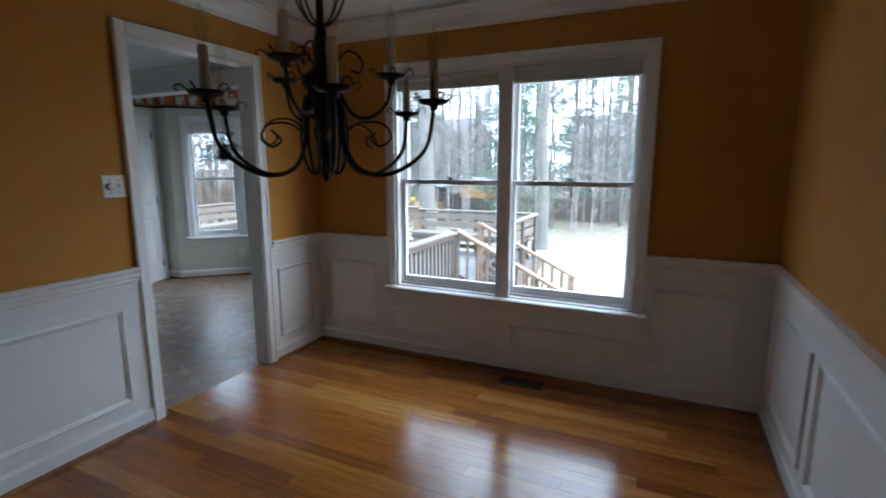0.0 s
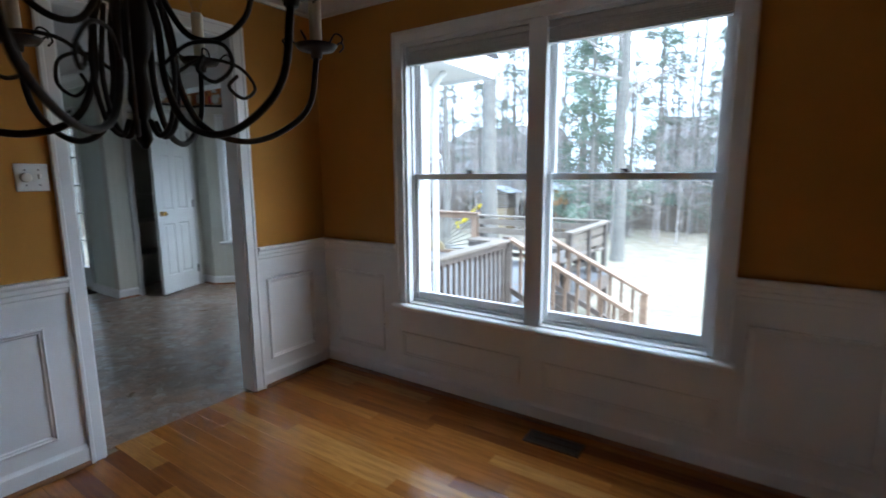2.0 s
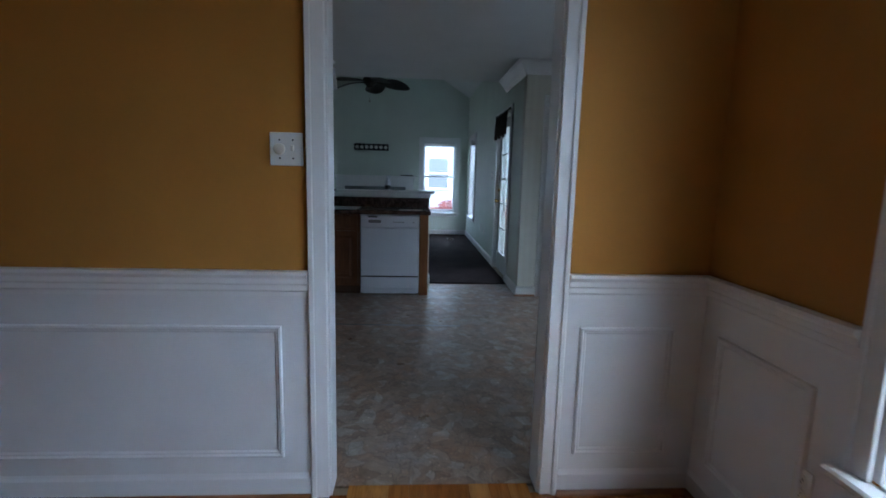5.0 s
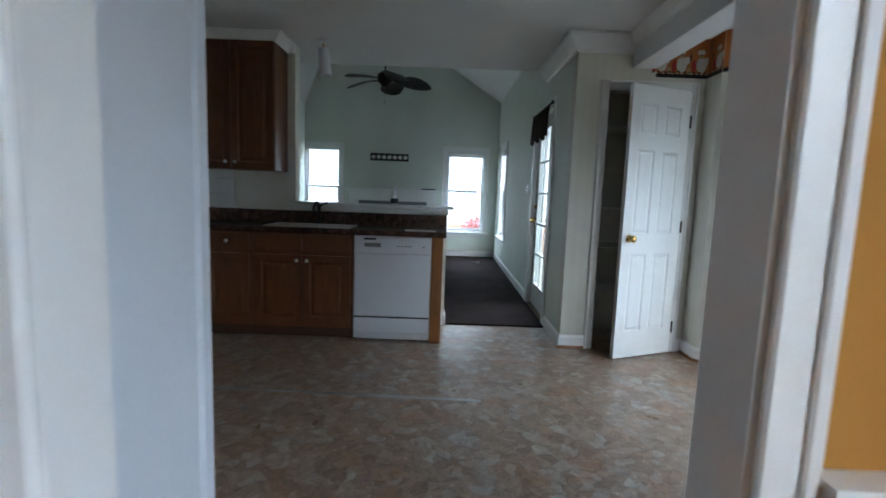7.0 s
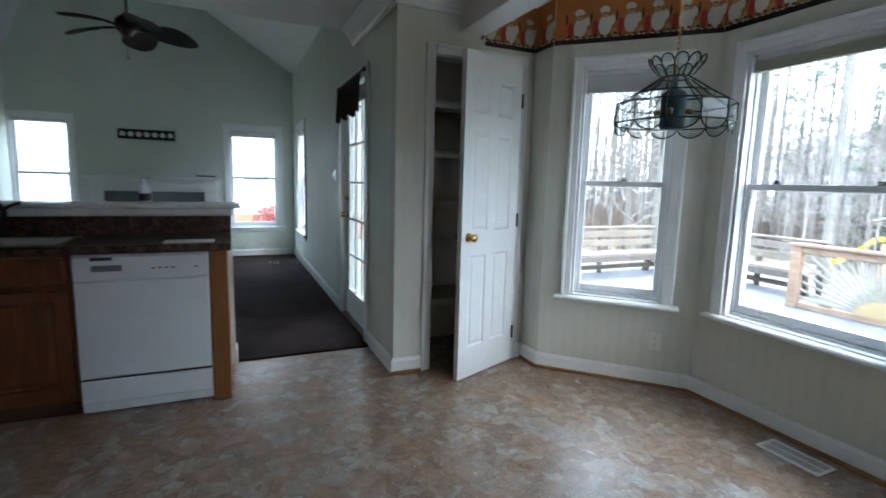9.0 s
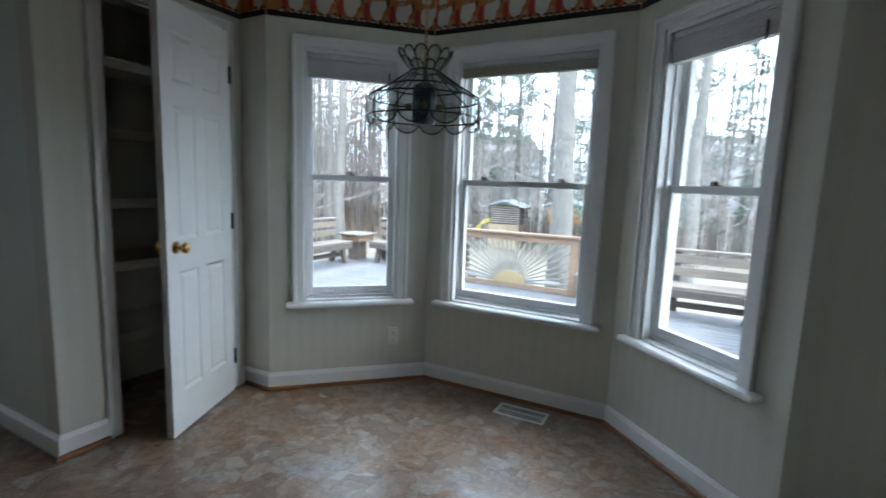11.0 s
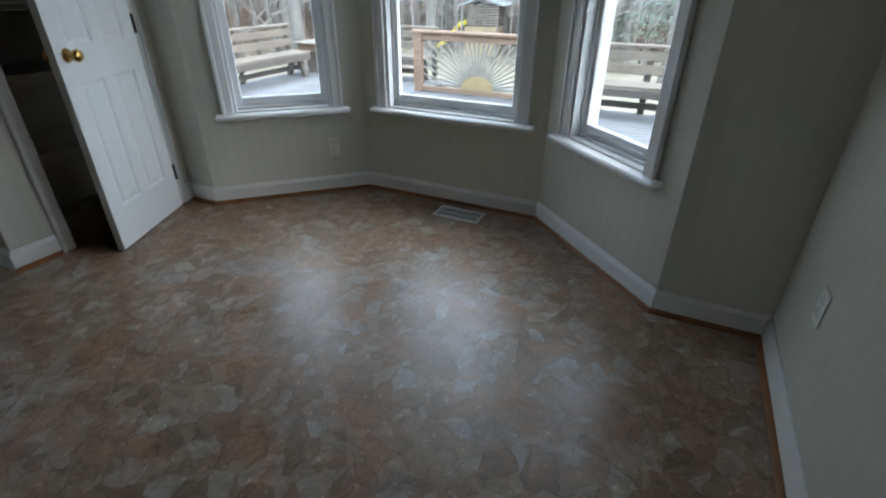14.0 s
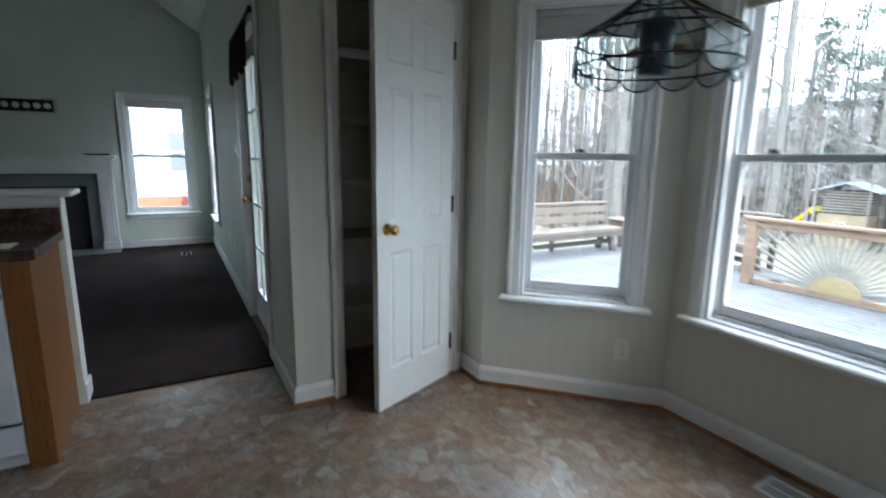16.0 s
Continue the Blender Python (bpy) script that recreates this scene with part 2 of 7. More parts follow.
def sweep(bm, profile, length, cut0=0.0, cut1=0.0, x0=0.0):
    """A moulding: profile points (out from wall, height) run along x; cut: how far its ends lean in per metre out."""
    rings = []
    for end, cut in ((0, cut0), (1, -cut1)):
        rings.append([bm.verts.new((x0 + end * length + cut * d, d, z)) for d, z in profile])
    n = len(profile)
    for i in range(n):
        j = (i + 1) % n
        bm.faces.new([rings[0][i], rings[0][j], rings[1][j], rings[1][i]])
    bm.faces.new(rings[0][::-1])
    bm.faces.new(rings[1])


def lathe(bm, profile, seg=16, m=None, cap=True):
    """A turned solid: profile points (radius, height) round the z axis."""
    vs, rings = [], []
    for r, z in profile:
        ring = [bm.verts.new((r * math.cos(2 * math.pi * k / seg), r * math.sin(2 * math.pi * k / seg), z)) for k in range(seg)]
        rings.append(ring)
        vs += ring
    for a, b in zip(rings, rings[1:]):
        for k in range(seg):
            bm.faces.new([a[k], a[(k + 1) % seg], b[(k + 1) % seg], b[k]])
    if cap:
        bm.faces.new(rings[0][::-1])
        bm.faces.new(rings[-1])
    if m is not None:
        bmesh.ops.transform(bm, matrix=m, verts=vs)


def tube(bm, pts, rad, seg=8, closed=False):
    """A round bar along points; rad is one radius or one for each point."""
    pts = [Vector(p) for p in pts]
    n = len(pts)
    rads = rad if isinstance(rad, (list, tuple)) else [rad] * n
    rings, side = [], None
    for i, p in enumerate(pts):
        a = pts[(i - 1) % n] if closed or i > 0 else p
        b = pts[(i + 1) % n] if closed or i < n - 1 else p
        d = (b - a).normalized()
        if side is None:
            side = d.orthogonal().normalized()
        side = (side - d * side.dot(d)).normalized()
        up = d.cross(side)
        rings.append([bm.verts.new(p + rads[i] * (math.cos(2 * math.pi * k / seg) * side + math.sin(2 * math.pi * k / seg) * up)) for k in range(seg)])
    pairs = list(zip(rings, rings[1:])) + ([(rings[-1], rings[0])] if closed else [])
    for a, b in pairs:
        for k in range(seg):
            bm.faces.new([a[k], a[(k + 1) % seg], b[(k + 1) % seg], b[k]])
    if not closed:
        bm.faces.new(rings[0][::-1])
        bm.faces.new(rings[-1])


def mesh_of(bm, material, smooth=False):
    bmesh.ops.recalc_face_normals(bm, faces=bm.faces)
    me = bpy.data.meshes.new("mesh")
    bm.to_mesh(me)
    bm.free()
    me.materials.append(material)
    if smooth:
        me.polygons.foreach_set("use_smooth", [True] * len(me.polygons))
        me.update()
    return me


def part(name, bm, material, parent=None, label="", smooth=False):
    """Link a bmesh as one mesh object under a thing or a part."""
    ob = new(name, mesh_of(bm, material, smooth))
    ob.parent = parent
    if label:
        ob["label"] = label
    return ob


def thing(name, m, label, category, group="", kind=""):
    ob = new(name)
    ob.empty_display_size = 0.1
    ob.matrix_basis = m
    return tagged(ob, label, category, group, kind)


def bm_box(*a, **k):
    bm = bmesh.new()
    box(bm, *a, **k)
    return bm


def along(p0, p1, z=0.0):
    """A frame with x from p0 to p1, y into the room (to the left of the way), z up."""
    d = (Vector(p1) - Vector(p0)).normalized()
    return Matrix(((d.x, -d.y, 0, p0[0]), (d.y, d.x, 0, p0[1]), (0, 0, 1, z), (0, 0, 0, 1)))


def dist(p0, p1):
    return (Vector(p1) - Vector(p0)).length


def wall(name, p0, p1, z0, z1, thick, material, openings=(), label="", ext0=0.0, ext1=0.0):
    """A wall with its room face on p0-p1 and openings (from, to, bottom, top) cut right through."""
    length = dist(p0, p1)
    bm = bmesh.new()
    cuts = sorted(openings)
    x = -ext0
    for a, b, lo, hi in cuts:
        box(bm, x, a, -thick, 0, z0, z1)
        if lo > z0:
            box(bm, a, b, -thick, 0, z0, lo)
        if hi < z1:
            box(bm, a, b, -thick, 0, hi, z1)
        x = b
    box(bm, x, length + ext1, -thick, 0, z0, z1)
    bmesh.ops.remove_doubles(bm, verts=bm.verts, dist=1e-5)
    ob = new(name, mesh_of(bm, material))
    ob.matrix_basis = along(p0, p1)
    return tagged(ob, label or name.replace("_", " "), "wall", kind="structure")


def moulding(name, p0, p1, profile, material, cut0=0.0, cut1=0.0, label="", z=0.0, a=None, b=None):
    length = dist(p0, p1)
    a = 0.0 if a is None else a
    b = length if b is None else b
    bm = bmesh.new()
    sweep(bm, profile, b - a, cut0, cut1, a)
    ob = new(name, mesh_of(bm, material))
    ob.matrix_basis = along(p0, p1, z)
    return tagged(ob, label or name.replace("_", " "), "trim", kind="structure")


BASE = [(0.001, 0.004), (0.016, 0.004), (0.016, 0.085), (0.010, 0.095), (0.006, 0.105), (0.001, 0.105)]
SHOE = [(0.017, 0.003), (0.034, 0.003), (0.032, 0.012), (0.026, 0.019), (0.017, 0.021)]
CROWN = [(0.001, -0.135), (0.014, -0.135), (0.018, -0.118), (0.030, -0.110), (0.050, -0.075), (0.082, -0.040), (0.090, -0.026), (0.105, -0.022), (0.105, -0.002), (0.001, -0.002)]
RAIL = [(0.001, -0.095), (0.014, -0.095), (0.014, -0.078), (0.022, -0.072), (0.022, -0.052), (0.030, -0.046), (0.030, -0.026), (0.040, -0.020), (0.046, -0.010), (0.044, 0.0), (0.001, 0.0)]

# ---- plan ----
DW, DE, DN, DS = -1.75, 1.45, 5.865, 1.20      # dining room faces
D_CEIL = 2.50
KE, KS, KN = -1.865, 2.20, 6.83                # kitchen faces
C3, C23, C12, C1 = (-2.28, 6.83), (-2.97, 7.50), (-4.13, 7.50), (-4.82, 6.83)
PX = -5.03                                     # pantry front
LY, LW, LS = 5.84, -10.40, 2.20
WX = -5.552                                    # kitchen side of the pass-through wall
K_CEIL = 2.45
CX0 = -6.12                                    # edge of the flat ceiling over the living room side
DOOR_A, DOOR_B, DOOR_H = 4.387, 5.24, 2.13      # cased opening between dining room and kitchen
W_DIN = (-1.015, 0.70, 0.545, 2.115)            # dining window opening
T225 = math.tan(radians(22.5))

# ---- dining room shell ----
wall("wall_dining_east", (DE, DS), (DE, DN), 0, D_CEIL + 0.1, 0.12, M_ochre, label="ochre painted dining wall above white wainscot")
wall("wall_dining_north", (DE, DN), (DW, DN), -0.6, D_CEIL + 0.3, 0.16, M_ochre, [(DE - W_DIN[1], DE - W_DIN[0], W_DIN[2], W_DIN[3])], "ochre painted window wall above white wainscot", ext0=0.12)
wall("wall_dining_west", (DW, DN), (DW, DS), 0, D_CEIL + 0.1, 0.065, M_ochre, [(DN - DOOR_B, DN - DOOR_A, 0, DOOR_H)], "ochre painted wall with cased doorway")
wall("wall_dining_south", (DW, DS), (DE, DS), 0, D_CEIL + 0.1, 0.16, M_ochre, label="plain ochre painted dining wall")
part("ceiling_dining", bm_box(DW - 0.12, DE + 0.12, DS - 0.12, DN + 0.05, D_CEIL, D_CEIL + 0.08), M_ceil)
tagged(bpy.data.objects["ceiling_dining"], "white painted dining room ceiling", "ceiling", kind="structure")

# ---- kitchen, breakfast bay and living room shell ----
wall("wall_kitchen_east", (KE, KS), (KE, KN), 0, K_CEIL + 0.1, 0.049, M_stripe, [(DOOR_A - KS, DOOR_B - KS, 0, DOOR_H)], "cream striped papered kitchen wall")
wall("wall_bay_return", (KE, KN), C3, -0.6, K_CEIL + 0.1, 0.16, M_stripe, label="cream striped papered wall beside the bay", ext0=0.16)
BAY = [("wall_bay_east", C3, C23), ("wall_bay_north", C23, C12), ("wall_bay_west", C12, C1)]
BAYWIN = {}
for nm, a, b in BAY:
    length = dist(a, b)
    half = 0.415 if nm == "wall_bay_north" else 0.285
    mid = length / 2
    BAYWIN[nm] = (mid, half)
    wall(nm, a, b, -0.6, K_CEIL + 0.1, 0.16, M_stripe, [(mid - half, mid + half, 0.545, 2.01)], "cream striped papered bay wall with a tall window", ext0=0.0 if a == C3 else 0.0662, ext1=0.0 if b == C1 else 0.0662)
wall("wall_bay_pantry", C1, (PX, KN), -0.6, K_CEIL + 0.1, 0.16, M_stripe, label="cream striped papered wall beside the pantry", ext1=0.8)
P_A, P_B, P_H = 6.09, 6.715, 2.06
wall("wall_pantry", (PX, KN), (PX, LY), 0, K_CEIL + 0.1, 0.11, M_stripe, [(KN - P_B, KN - P_A, 0, P_H)], "cream striped papered pantry wall")
F_A, F_B, F_H = -6.62, -5.72, 2.05             # glazed door in the living room
S_A, S_B = -9.80, -9.02                       # side window in the living room
wall("wall_living_north", (PX - 0.11, LY), (LW, LY), -0.6, 3.05, 0.14, M_living, [(PX - 0.11 - F_B, PX - 0.11 - F_A, 0, F_H), (PX - 0.11 - S_B, PX - 0.11 - S_A, 0.50, 2.0)], "pale green painted living room wall")
L1, L2 = (2.20, 2.865), (4.875, 5.60)
wall("wall_living_west", (LW, LY), (LW, LS), -0.6, 4.1, 0.16, M_living, [(LY - L2[1], LY - L2[0], 0.485, 2.0), (LY - L1[1], LY - L1[0], 0.485, 2.0)], "pale green painted gable wall with two windows", ext0=0.14, ext1=0.14)
wall("wall_living_south", (LW, LS), (WX - 0.06, LS), 0, 3.05, 0.12, M_living, label="pale painted living room wall")
wall("wall_kitchen_south", (WX, KS), (KE, KS), 0, K_CEIL + 0.1, 0.12, M_cream, label="plain cream kitchen wall", ext1=0.06)
wall("wall_kitchen_west", (WX, 3.52), (WX, KS), 0, K_CEIL, 0.12, M_cream, label="cream kitchen wall beside the pass-through")
wall("half_wall", (WX, 4.89), (WX, 3.521), 0, 1.055, 0.12, M_cream, label="white half wall behind the sink counter")
wall("gable_wall_upper", (CX0, LY), (CX0, KS), K_CEIL + 0.02, 4.1, 0.06, M_living, label="pale wall above the kitchen opening")
part("ceiling_kitchen", bm_box(CX0 - 0.06, KE + 0.06, KS - 0.1, KN + 1.0, K_CEIL, K_CEIL + 0.018), M_ceil)
tagged(bpy.data.objects["ceiling_kitchen"], "white painted kitchen ceiling", "ceiling", kind="structure")
bm = bmesh.new()
vault = [(LY + 0.1, 2.83), (4.50, 3.76), (2.58, 3.76), (LS - 0.1, 2.50)]
ra = [bm.verts.new((LW - 0.1, y, z)) for y, z in vault]
rb = [bm.verts.new((WX, y, z)) for y, z in vault]
rc = [bm.verts.new((LW - 0.1, y, z + 0.12)) for y, z in vault]
rd = [bm.verts.new((WX, y, z + 0.12)) for y, z in vault]
for i in range(3):
    bm.faces.new([ra[i], ra[i + 1], rb[i + 1], rb[i]])
    bm.faces.new([rc[i], rd[i], rd[i + 1], rc[i + 1]])
tagged(part("ceiling_living", bm, M_ceil), "white vaulted living room ceiling", "ceiling", kind="structure")
bm = bm_box(PX - 0.005, KE + 0.01, 6.26, 6.44, 2.215, K_CEIL + 0.005, 0.004)
tagged(part("header_beam", bm, M_trim), "white painted header beam over the breakfast nook", "beam", kind="structure")

# ---- floors ----
def slab(name, poly, z0, z1, material, label):
    bm = bmesh.new()
    lo = [bm.verts.new((x, y, z0)) for x, y in poly]
    hi = [bm.verts.new((x, y, z1)) for x, y in poly]
    bm.faces.new(hi)
    bm.faces.new(lo[::-1])
    for i in range(len(poly)):
        j = (i + 1) % len(poly)
        bm.faces.new([lo[i], lo[j], hi[j], hi[i]])
    return tagged(part(name, bm, material), label, "floor", kind="structure")


floor_dining = slab("floor_dining", [(DW - 0.064, DS - 0.1), (DE + 0.1, DS - 0.1), (DE + 0.1, DN + 0.1), (DW - 0.064, DN + 0.1)], -0.06, -0.012, M_subfloor, "glossy oak strip floor of the dining room")
slab("floor_kitchen", [(DW - 0.0602, KS - 0.1), (DW - 0.0602, 6.9), C3, (C23[0], C23[1] + 0.05), (C12[0], C12[1] + 0.05), C1, (PX - 0.7, 6.9), (PX - 0.7, LY), (-5.585, LY), (-5.585, KS - 0.1)], -0.06, 0.0, M_vinyl, "stone-patterned brown sheet vinyl floor")
slab("floor_living", [(-5.59, KS - 0.1), (-5.59, LY + 0.1), (LW - 0.1, LY + 0.1), (LW - 0.1, KS - 0.1)], -0.06, 0.012, M_carpet, "dark brown carpet")

# ---- windows ----
def window(name, m, w, z0, z1, label, thick=0.16, units=1, blind=0.11, casing=0.075, blind_mat=None, apron=True, wand=False, horn=0.025):
    """A double-hung window in a wall frame m whose x is along the wall and y into the room; centred on x = 0."""
    win = thing(name, m, label, "window", kind="structure")
    h = z1 - z0
    # casing: stepped board round the opening
    bm = bmesh.new()
    c = casing
    for x0, x1 in ((-w / 2 - c, -w / 2 + 0.004), (w / 2 - 0.004, w / 2 + c)):
        box(bm, x0, x1, 0.001, 0.018, z0 - 0.005, z1 + c, 0.003)
        s = -1 if x0 < 0 else 1
        e = x0 if s < 0 else x1
        box(bm, min(e, e - s * 0.022), max(e, e - s * 0.022), 0.018, 0.028, z0 - 0.005, z1 + c, 0.004)
    box(bm, -w / 2 - c + 0.001, w / 2 + c - 0.001, 0.001, 0.017, z1 - 0.004, z1 + c - 0.001, 0.003)
    box(bm, -w / 2 - c + 0.001, w / 2 + c - 0.001, 0.017, 0.027, z1 + c - 0.023, z1 + c - 0.001, 0.004)
    part("casing", bm, M_trim, win)
    # stool and apron
    bm = bmesh.new()
    box(bm, -w / 2 - c - horn, w / 2 + c + horn, -0.05, 0.062, z0 - 0.034, z0 - 0.006, 0.008)
    box(bm, -w / 2 + 0.023, w / 2 - 0.023, -0.0395, 0.004, z0 - 0.02, z0 + 0.004, 0.002)
    part("window_sill", bm, M_trim, win)
    if apron:
        bm = bmesh.new()
        box(bm, -w / 2 - c + 0.01, w / 2 + c - 0.01, 0.001, 0.020, z0 - 0.085, z0 - 0.034, 0.006)
        part("apron", bm, M_trim, win)
    # jamb lining
    bm = bmesh.new()
    j = 0.022
    box(bm, -w / 2, -w / 2 + j, -thick + 0.01, 0, z0, z1)
    box(bm, w / 2 - j, w / 2, -thick + 0.01, 0, z0, z1)
    box(bm, -w / 2 + j, w / 2 - j, -thick + 0.01, 0, z1 - j, z1)
    box(bm, -w / 2 + j, w / 2 - j, -thick + 0.01, -0.04, z0, z0 + 0.018)
    for k in range(1, units):
        xm = -w / 2 + k * w / units
        box(bm, xm - 0.028, xm + 0.028, -thick + 0.012, -0.012, z0 + 0.0, z1 - 0.001)
        box(bm, xm - 0.05, xm + 0.05, -0.012, 0.010, z0 + 0.001, z1 - 0.002, 0.004)
    for k in range(units):
        a = -w / 2 + k * w / units + (j if k == 0 else 0.028)
        b = -w / 2 + (k + 1) * w / units - (j if k == units - 1 else 0.028)
        for y in (-0.052, -0.098):
            box(bm, a, a + 0.010, y - 0.006, y + 0.006, z0 + 0.018, z1 - j)
            box(bm, b - 0.010, b, y - 0.006, y + 0.006, z0 + 0.018, z1 - j)
    part("window_frame", bm, M_vinylframe, win)
    zm = z0 + h * 0.505
    for k in range(units):
        a = -w / 2 + k * w / units + (j + 0.001 if k == 0 else 0.029)
        b = -w / 2 + (k + 1) * w / units - (j + 0.001 if k == units - 1 else 0.029)
        for nm, y, lo, hi, bot in (("lower_sash", -0.075, z0 + 0.019, zm + 0.018, 0.05), ("upper_sash", -0.118, zm - 0.018, z1 - j - 0.001, 0.034)):
            r = 0.034
            bm = bmesh.new()
            box(bm, a, a + r, y - 0.017, y + 0.017, lo, hi, 0.003)
            box(bm, b - r, b, y - 0.017, y + 0.017, lo, hi, 0.003)
            box(bm, a + r, b - r, y - 0.016, y + 0.016, lo, lo + bot, 0.003)
            box(bm, a + r, b - r, y - 0.016, y + 0.016, hi - 0.034, hi, 0.003)
            if nm == "lower_sash":
                for q in (0.22, 0.78):
                    xx = a + (b - a) * q
                    box(bm, xx - 0.04, xx + 0.04, y + 0.016, y + 0.026, lo + 0.012, lo + 0.026, 0.003)
            sash = part(nm, bm, M_vinylframe, win)
            bm = bm_box(a + r - 0.004, b - r + 0.004, y - 0.003, y + 0.003, lo + bot - 0.004, hi - 0.030)
            pane = part("pane", bm, M_glass, sash, "clear window pane")
            pane.visible_shadow = False
        n_latch = 2 if (b - a) > 0.65 and units == 1 else 1
        for q in ((0.5,) if n_latch == 1 else (0.2, 0.8)):
            xx = a + (b - a) * q
            bm = bmesh.new()
            box(bm, xx - 0.026, xx + 0.026, -0.090, -0.064, zm + 0.0185, zm + 0.026, 0.003)
            lathe(bm, [(0.012, 0), (0.012, 0.010), (0.006, 0.014)], 10, Matrix.Translation((xx, -0.076, zm + 0.026)))
            box(bm, xx - 0.004, xx + 0.03, -0.082, -0.070, zm + 0.029, zm + 0.038, 0.003)
            part("sash_lock", bm, M_latch, win, "dark bronze sash lock")
        if blind:
            # raised blind: head rail, gathered stack, bottom rail
            top = z1 - j - 0.002
            bm = bmesh.new()
            box(bm, a + 0.004, b - 0.004, -0.050, -0.014, top - 0.030, top, 0.004)
            part("blind_headrail", bm, M_blind, win)
            bm = bmesh.new()
            rng = random.Random(len(name) * 7 + k)
            n = max(4, int((blind - 0.03) / 0.010))
            for i in range(n):
                zz = top - 0.033 - (i + 1) * (blind - 0.03) / n
                o = rng.uniform(-0.002, 0.002)
                box(bm, a + 0.006, b - 0.006, -0.048 + o, -0.012 + o, zz, zz + (blind - 0.03) / n * 0.72)
            part("blind_stack", bm, blind_mat or M_blind, win, "gathered blind raised to the window head")
        if wand:
            bm = bmesh.new()
            tube(bm, [(a + 0.05, -0.008, z1 - 0.1), (a + 0.055, -0.006, z1 - 0.55)], 0.004, 6)
            part("blind_wand", bm, M_latch, win, "thin blind tilt wand")
    return win


def at_wall(p0, p1, s):
    return along(p0, p1) @ Matrix.Translation((s, 0, 0))


wx = (W_DIN[0] + W_DIN[1]) / 2
window("window_1", at_wall((DE, DN), (DW, DN), DE - wx), W_DIN[1] - W_DIN[0], W_DIN[2], W_DIN[3], "white double-hung twin window with raised blinds", units=2, blind=0.10, casing=0.065, apron=False)
for i, (nm, a, b) in enumerate(BAY):
    mid, half = BAYWIN[nm]
    window("window_%d" % (i + 2), at_wall(a, b, mid), half * 2, 0.545, 2.01, "white double-hung bay window with a raised blind", blind=0.13 if i != 1 else 0.085, blind_mat=M_blindtan if i == 1 else None, wand=(i != 1), apron=False, casing=0.060, horn=0.038)
window("window_5", at_wall((LW, LY), (LW, LS), LY - sum(L2) / 2), L2[1] - L2[0], 0.485, 2.0, "white double-hung window in the gable wall", blind=0.09)
window("window_6", at_wall((LW, LY), (LW, LS), LY - sum(L1) / 2), L1[1] - L1[0], 0.485, 2.0, "white double-hung window beside the fireplace", blind=0.04)
window("window_7", at_wall((PX, LY), (LW, LY), PX - (S_A + S_B) / 2), S_B - S_A, 0.50, 2.0, "white double-hung side window", thick=0.14, blind=0.08)

# ---- trim ----
def chain(name, pts, profile, material, z, label, corners, ends=(0, 0)):
    for i in range(len(pts) - 1):
        c0 = ends[0] if i == 0 else corners[i - 1]
        c1 = ends[1] if i == len(pts) - 2 else corners[i]
        moulding(name, pts[i], pts[i + 1], profile, material, c0, c1, label, z)


d_loop = [(DE, DS), (DE, DN), (DW, DN), (DW, DS)]
chain("crown_dining", d_loop, CROWN, M_trim, D_CEIL, "white stepped crown moulding", [1, 1])
for a, b in (((DE, DS), (DE, DN)), ((DE, DN), (DW, DN))):
    for nm, pr, ma in (("baseboard_dining", BASE, M_wains), ("shoe_dining", SHOE, M_shoe)):
        moulding(nm, a, b, pr, ma, 1, 1, "white baseboard" if pr is BASE else "stained quarter-round shoe moulding")
CAS = 0.062
for nm, pr, ma, z in (("baseboard_dining", BASE, M_wains, 0), ("shoe_dining", SHOE, M_shoe, 0), ("chair_rail_dining", RAIL, M_trim, 0.915)):
    moulding(nm, (DW, DN), (DW, DS), pr, ma, 1, 0, nm.replace("_dining", "").replace("_", " ") + " on the dining wall", z, 0, DN - DOOR_B - CAS)
    moulding(nm, (DW, DN), (DW, DS), pr, ma, 0, 1, nm.replace("_dining", "").replace("_", " ") + " on the dining wall", z, DN - DOOR_A + CAS, DN - DS)
moulding("chair_rail_dining", (DE, DS), (DE, DN), RAIL, M_trim, 1, 1, "white stepped chair rail", 0.915)
moulding("chair_rail_dining", (DE, DN), (DW, DN), RAIL, M_trim, 1, 0, "white stepped chair rail", 0.915, 0, DE - W_DIN[1] - 0.065)
moulding("chair_rail_dining", (DE, DN), (DW, DN), RAIL, M_trim, 0, 1, "white stepped chair rail", 0.915, DE - W_DIN[0] + 0.065, DE - DW)


def wainscot(name, p0, p1, spans, panels, cut=()):
    """White painted wainscot skin between floor and rail, with raised panel mouldings."""
    m = along(p0, p1)
    ob = thing(name, m, "white painted wainscot with moulded panels", "wainscot", kind="structure")
    bm = bmesh.new()
    for a, b, z1 in spans:
        box(bm, a, b, 0.0005, 0.006, 0.002, z1)
    part("backing", bm, M_wains, ob)
    prof = [(0.006, 0.0), (0.018, 0.003), (0.020, 0.010), (0.013, 0.016), (0.013, 0.022), (0.006, 0.028)]
    for x0, x1, z0, z1 in panels:
        bm = bmesh.new()
        ring = [[(x0 + s, z0 + s), (x1 - s, z0 + s), (x1 - s, z1 - s), (x0 + s, z1 - s)] for _, s in prof]
        rows = [[bm.verts.new((x, d, z)) for x, z in r] for (d, _), r in zip(prof, ring)]
        for a, b in zip(rows, rows[1:]):
            for k in range(4):
                bm.faces.new([a[k], a[(k + 1) % 4], b[(k + 1) % 4], b[k]])
        part("panel_moulding", bm, M_wains, ob)
    return ob


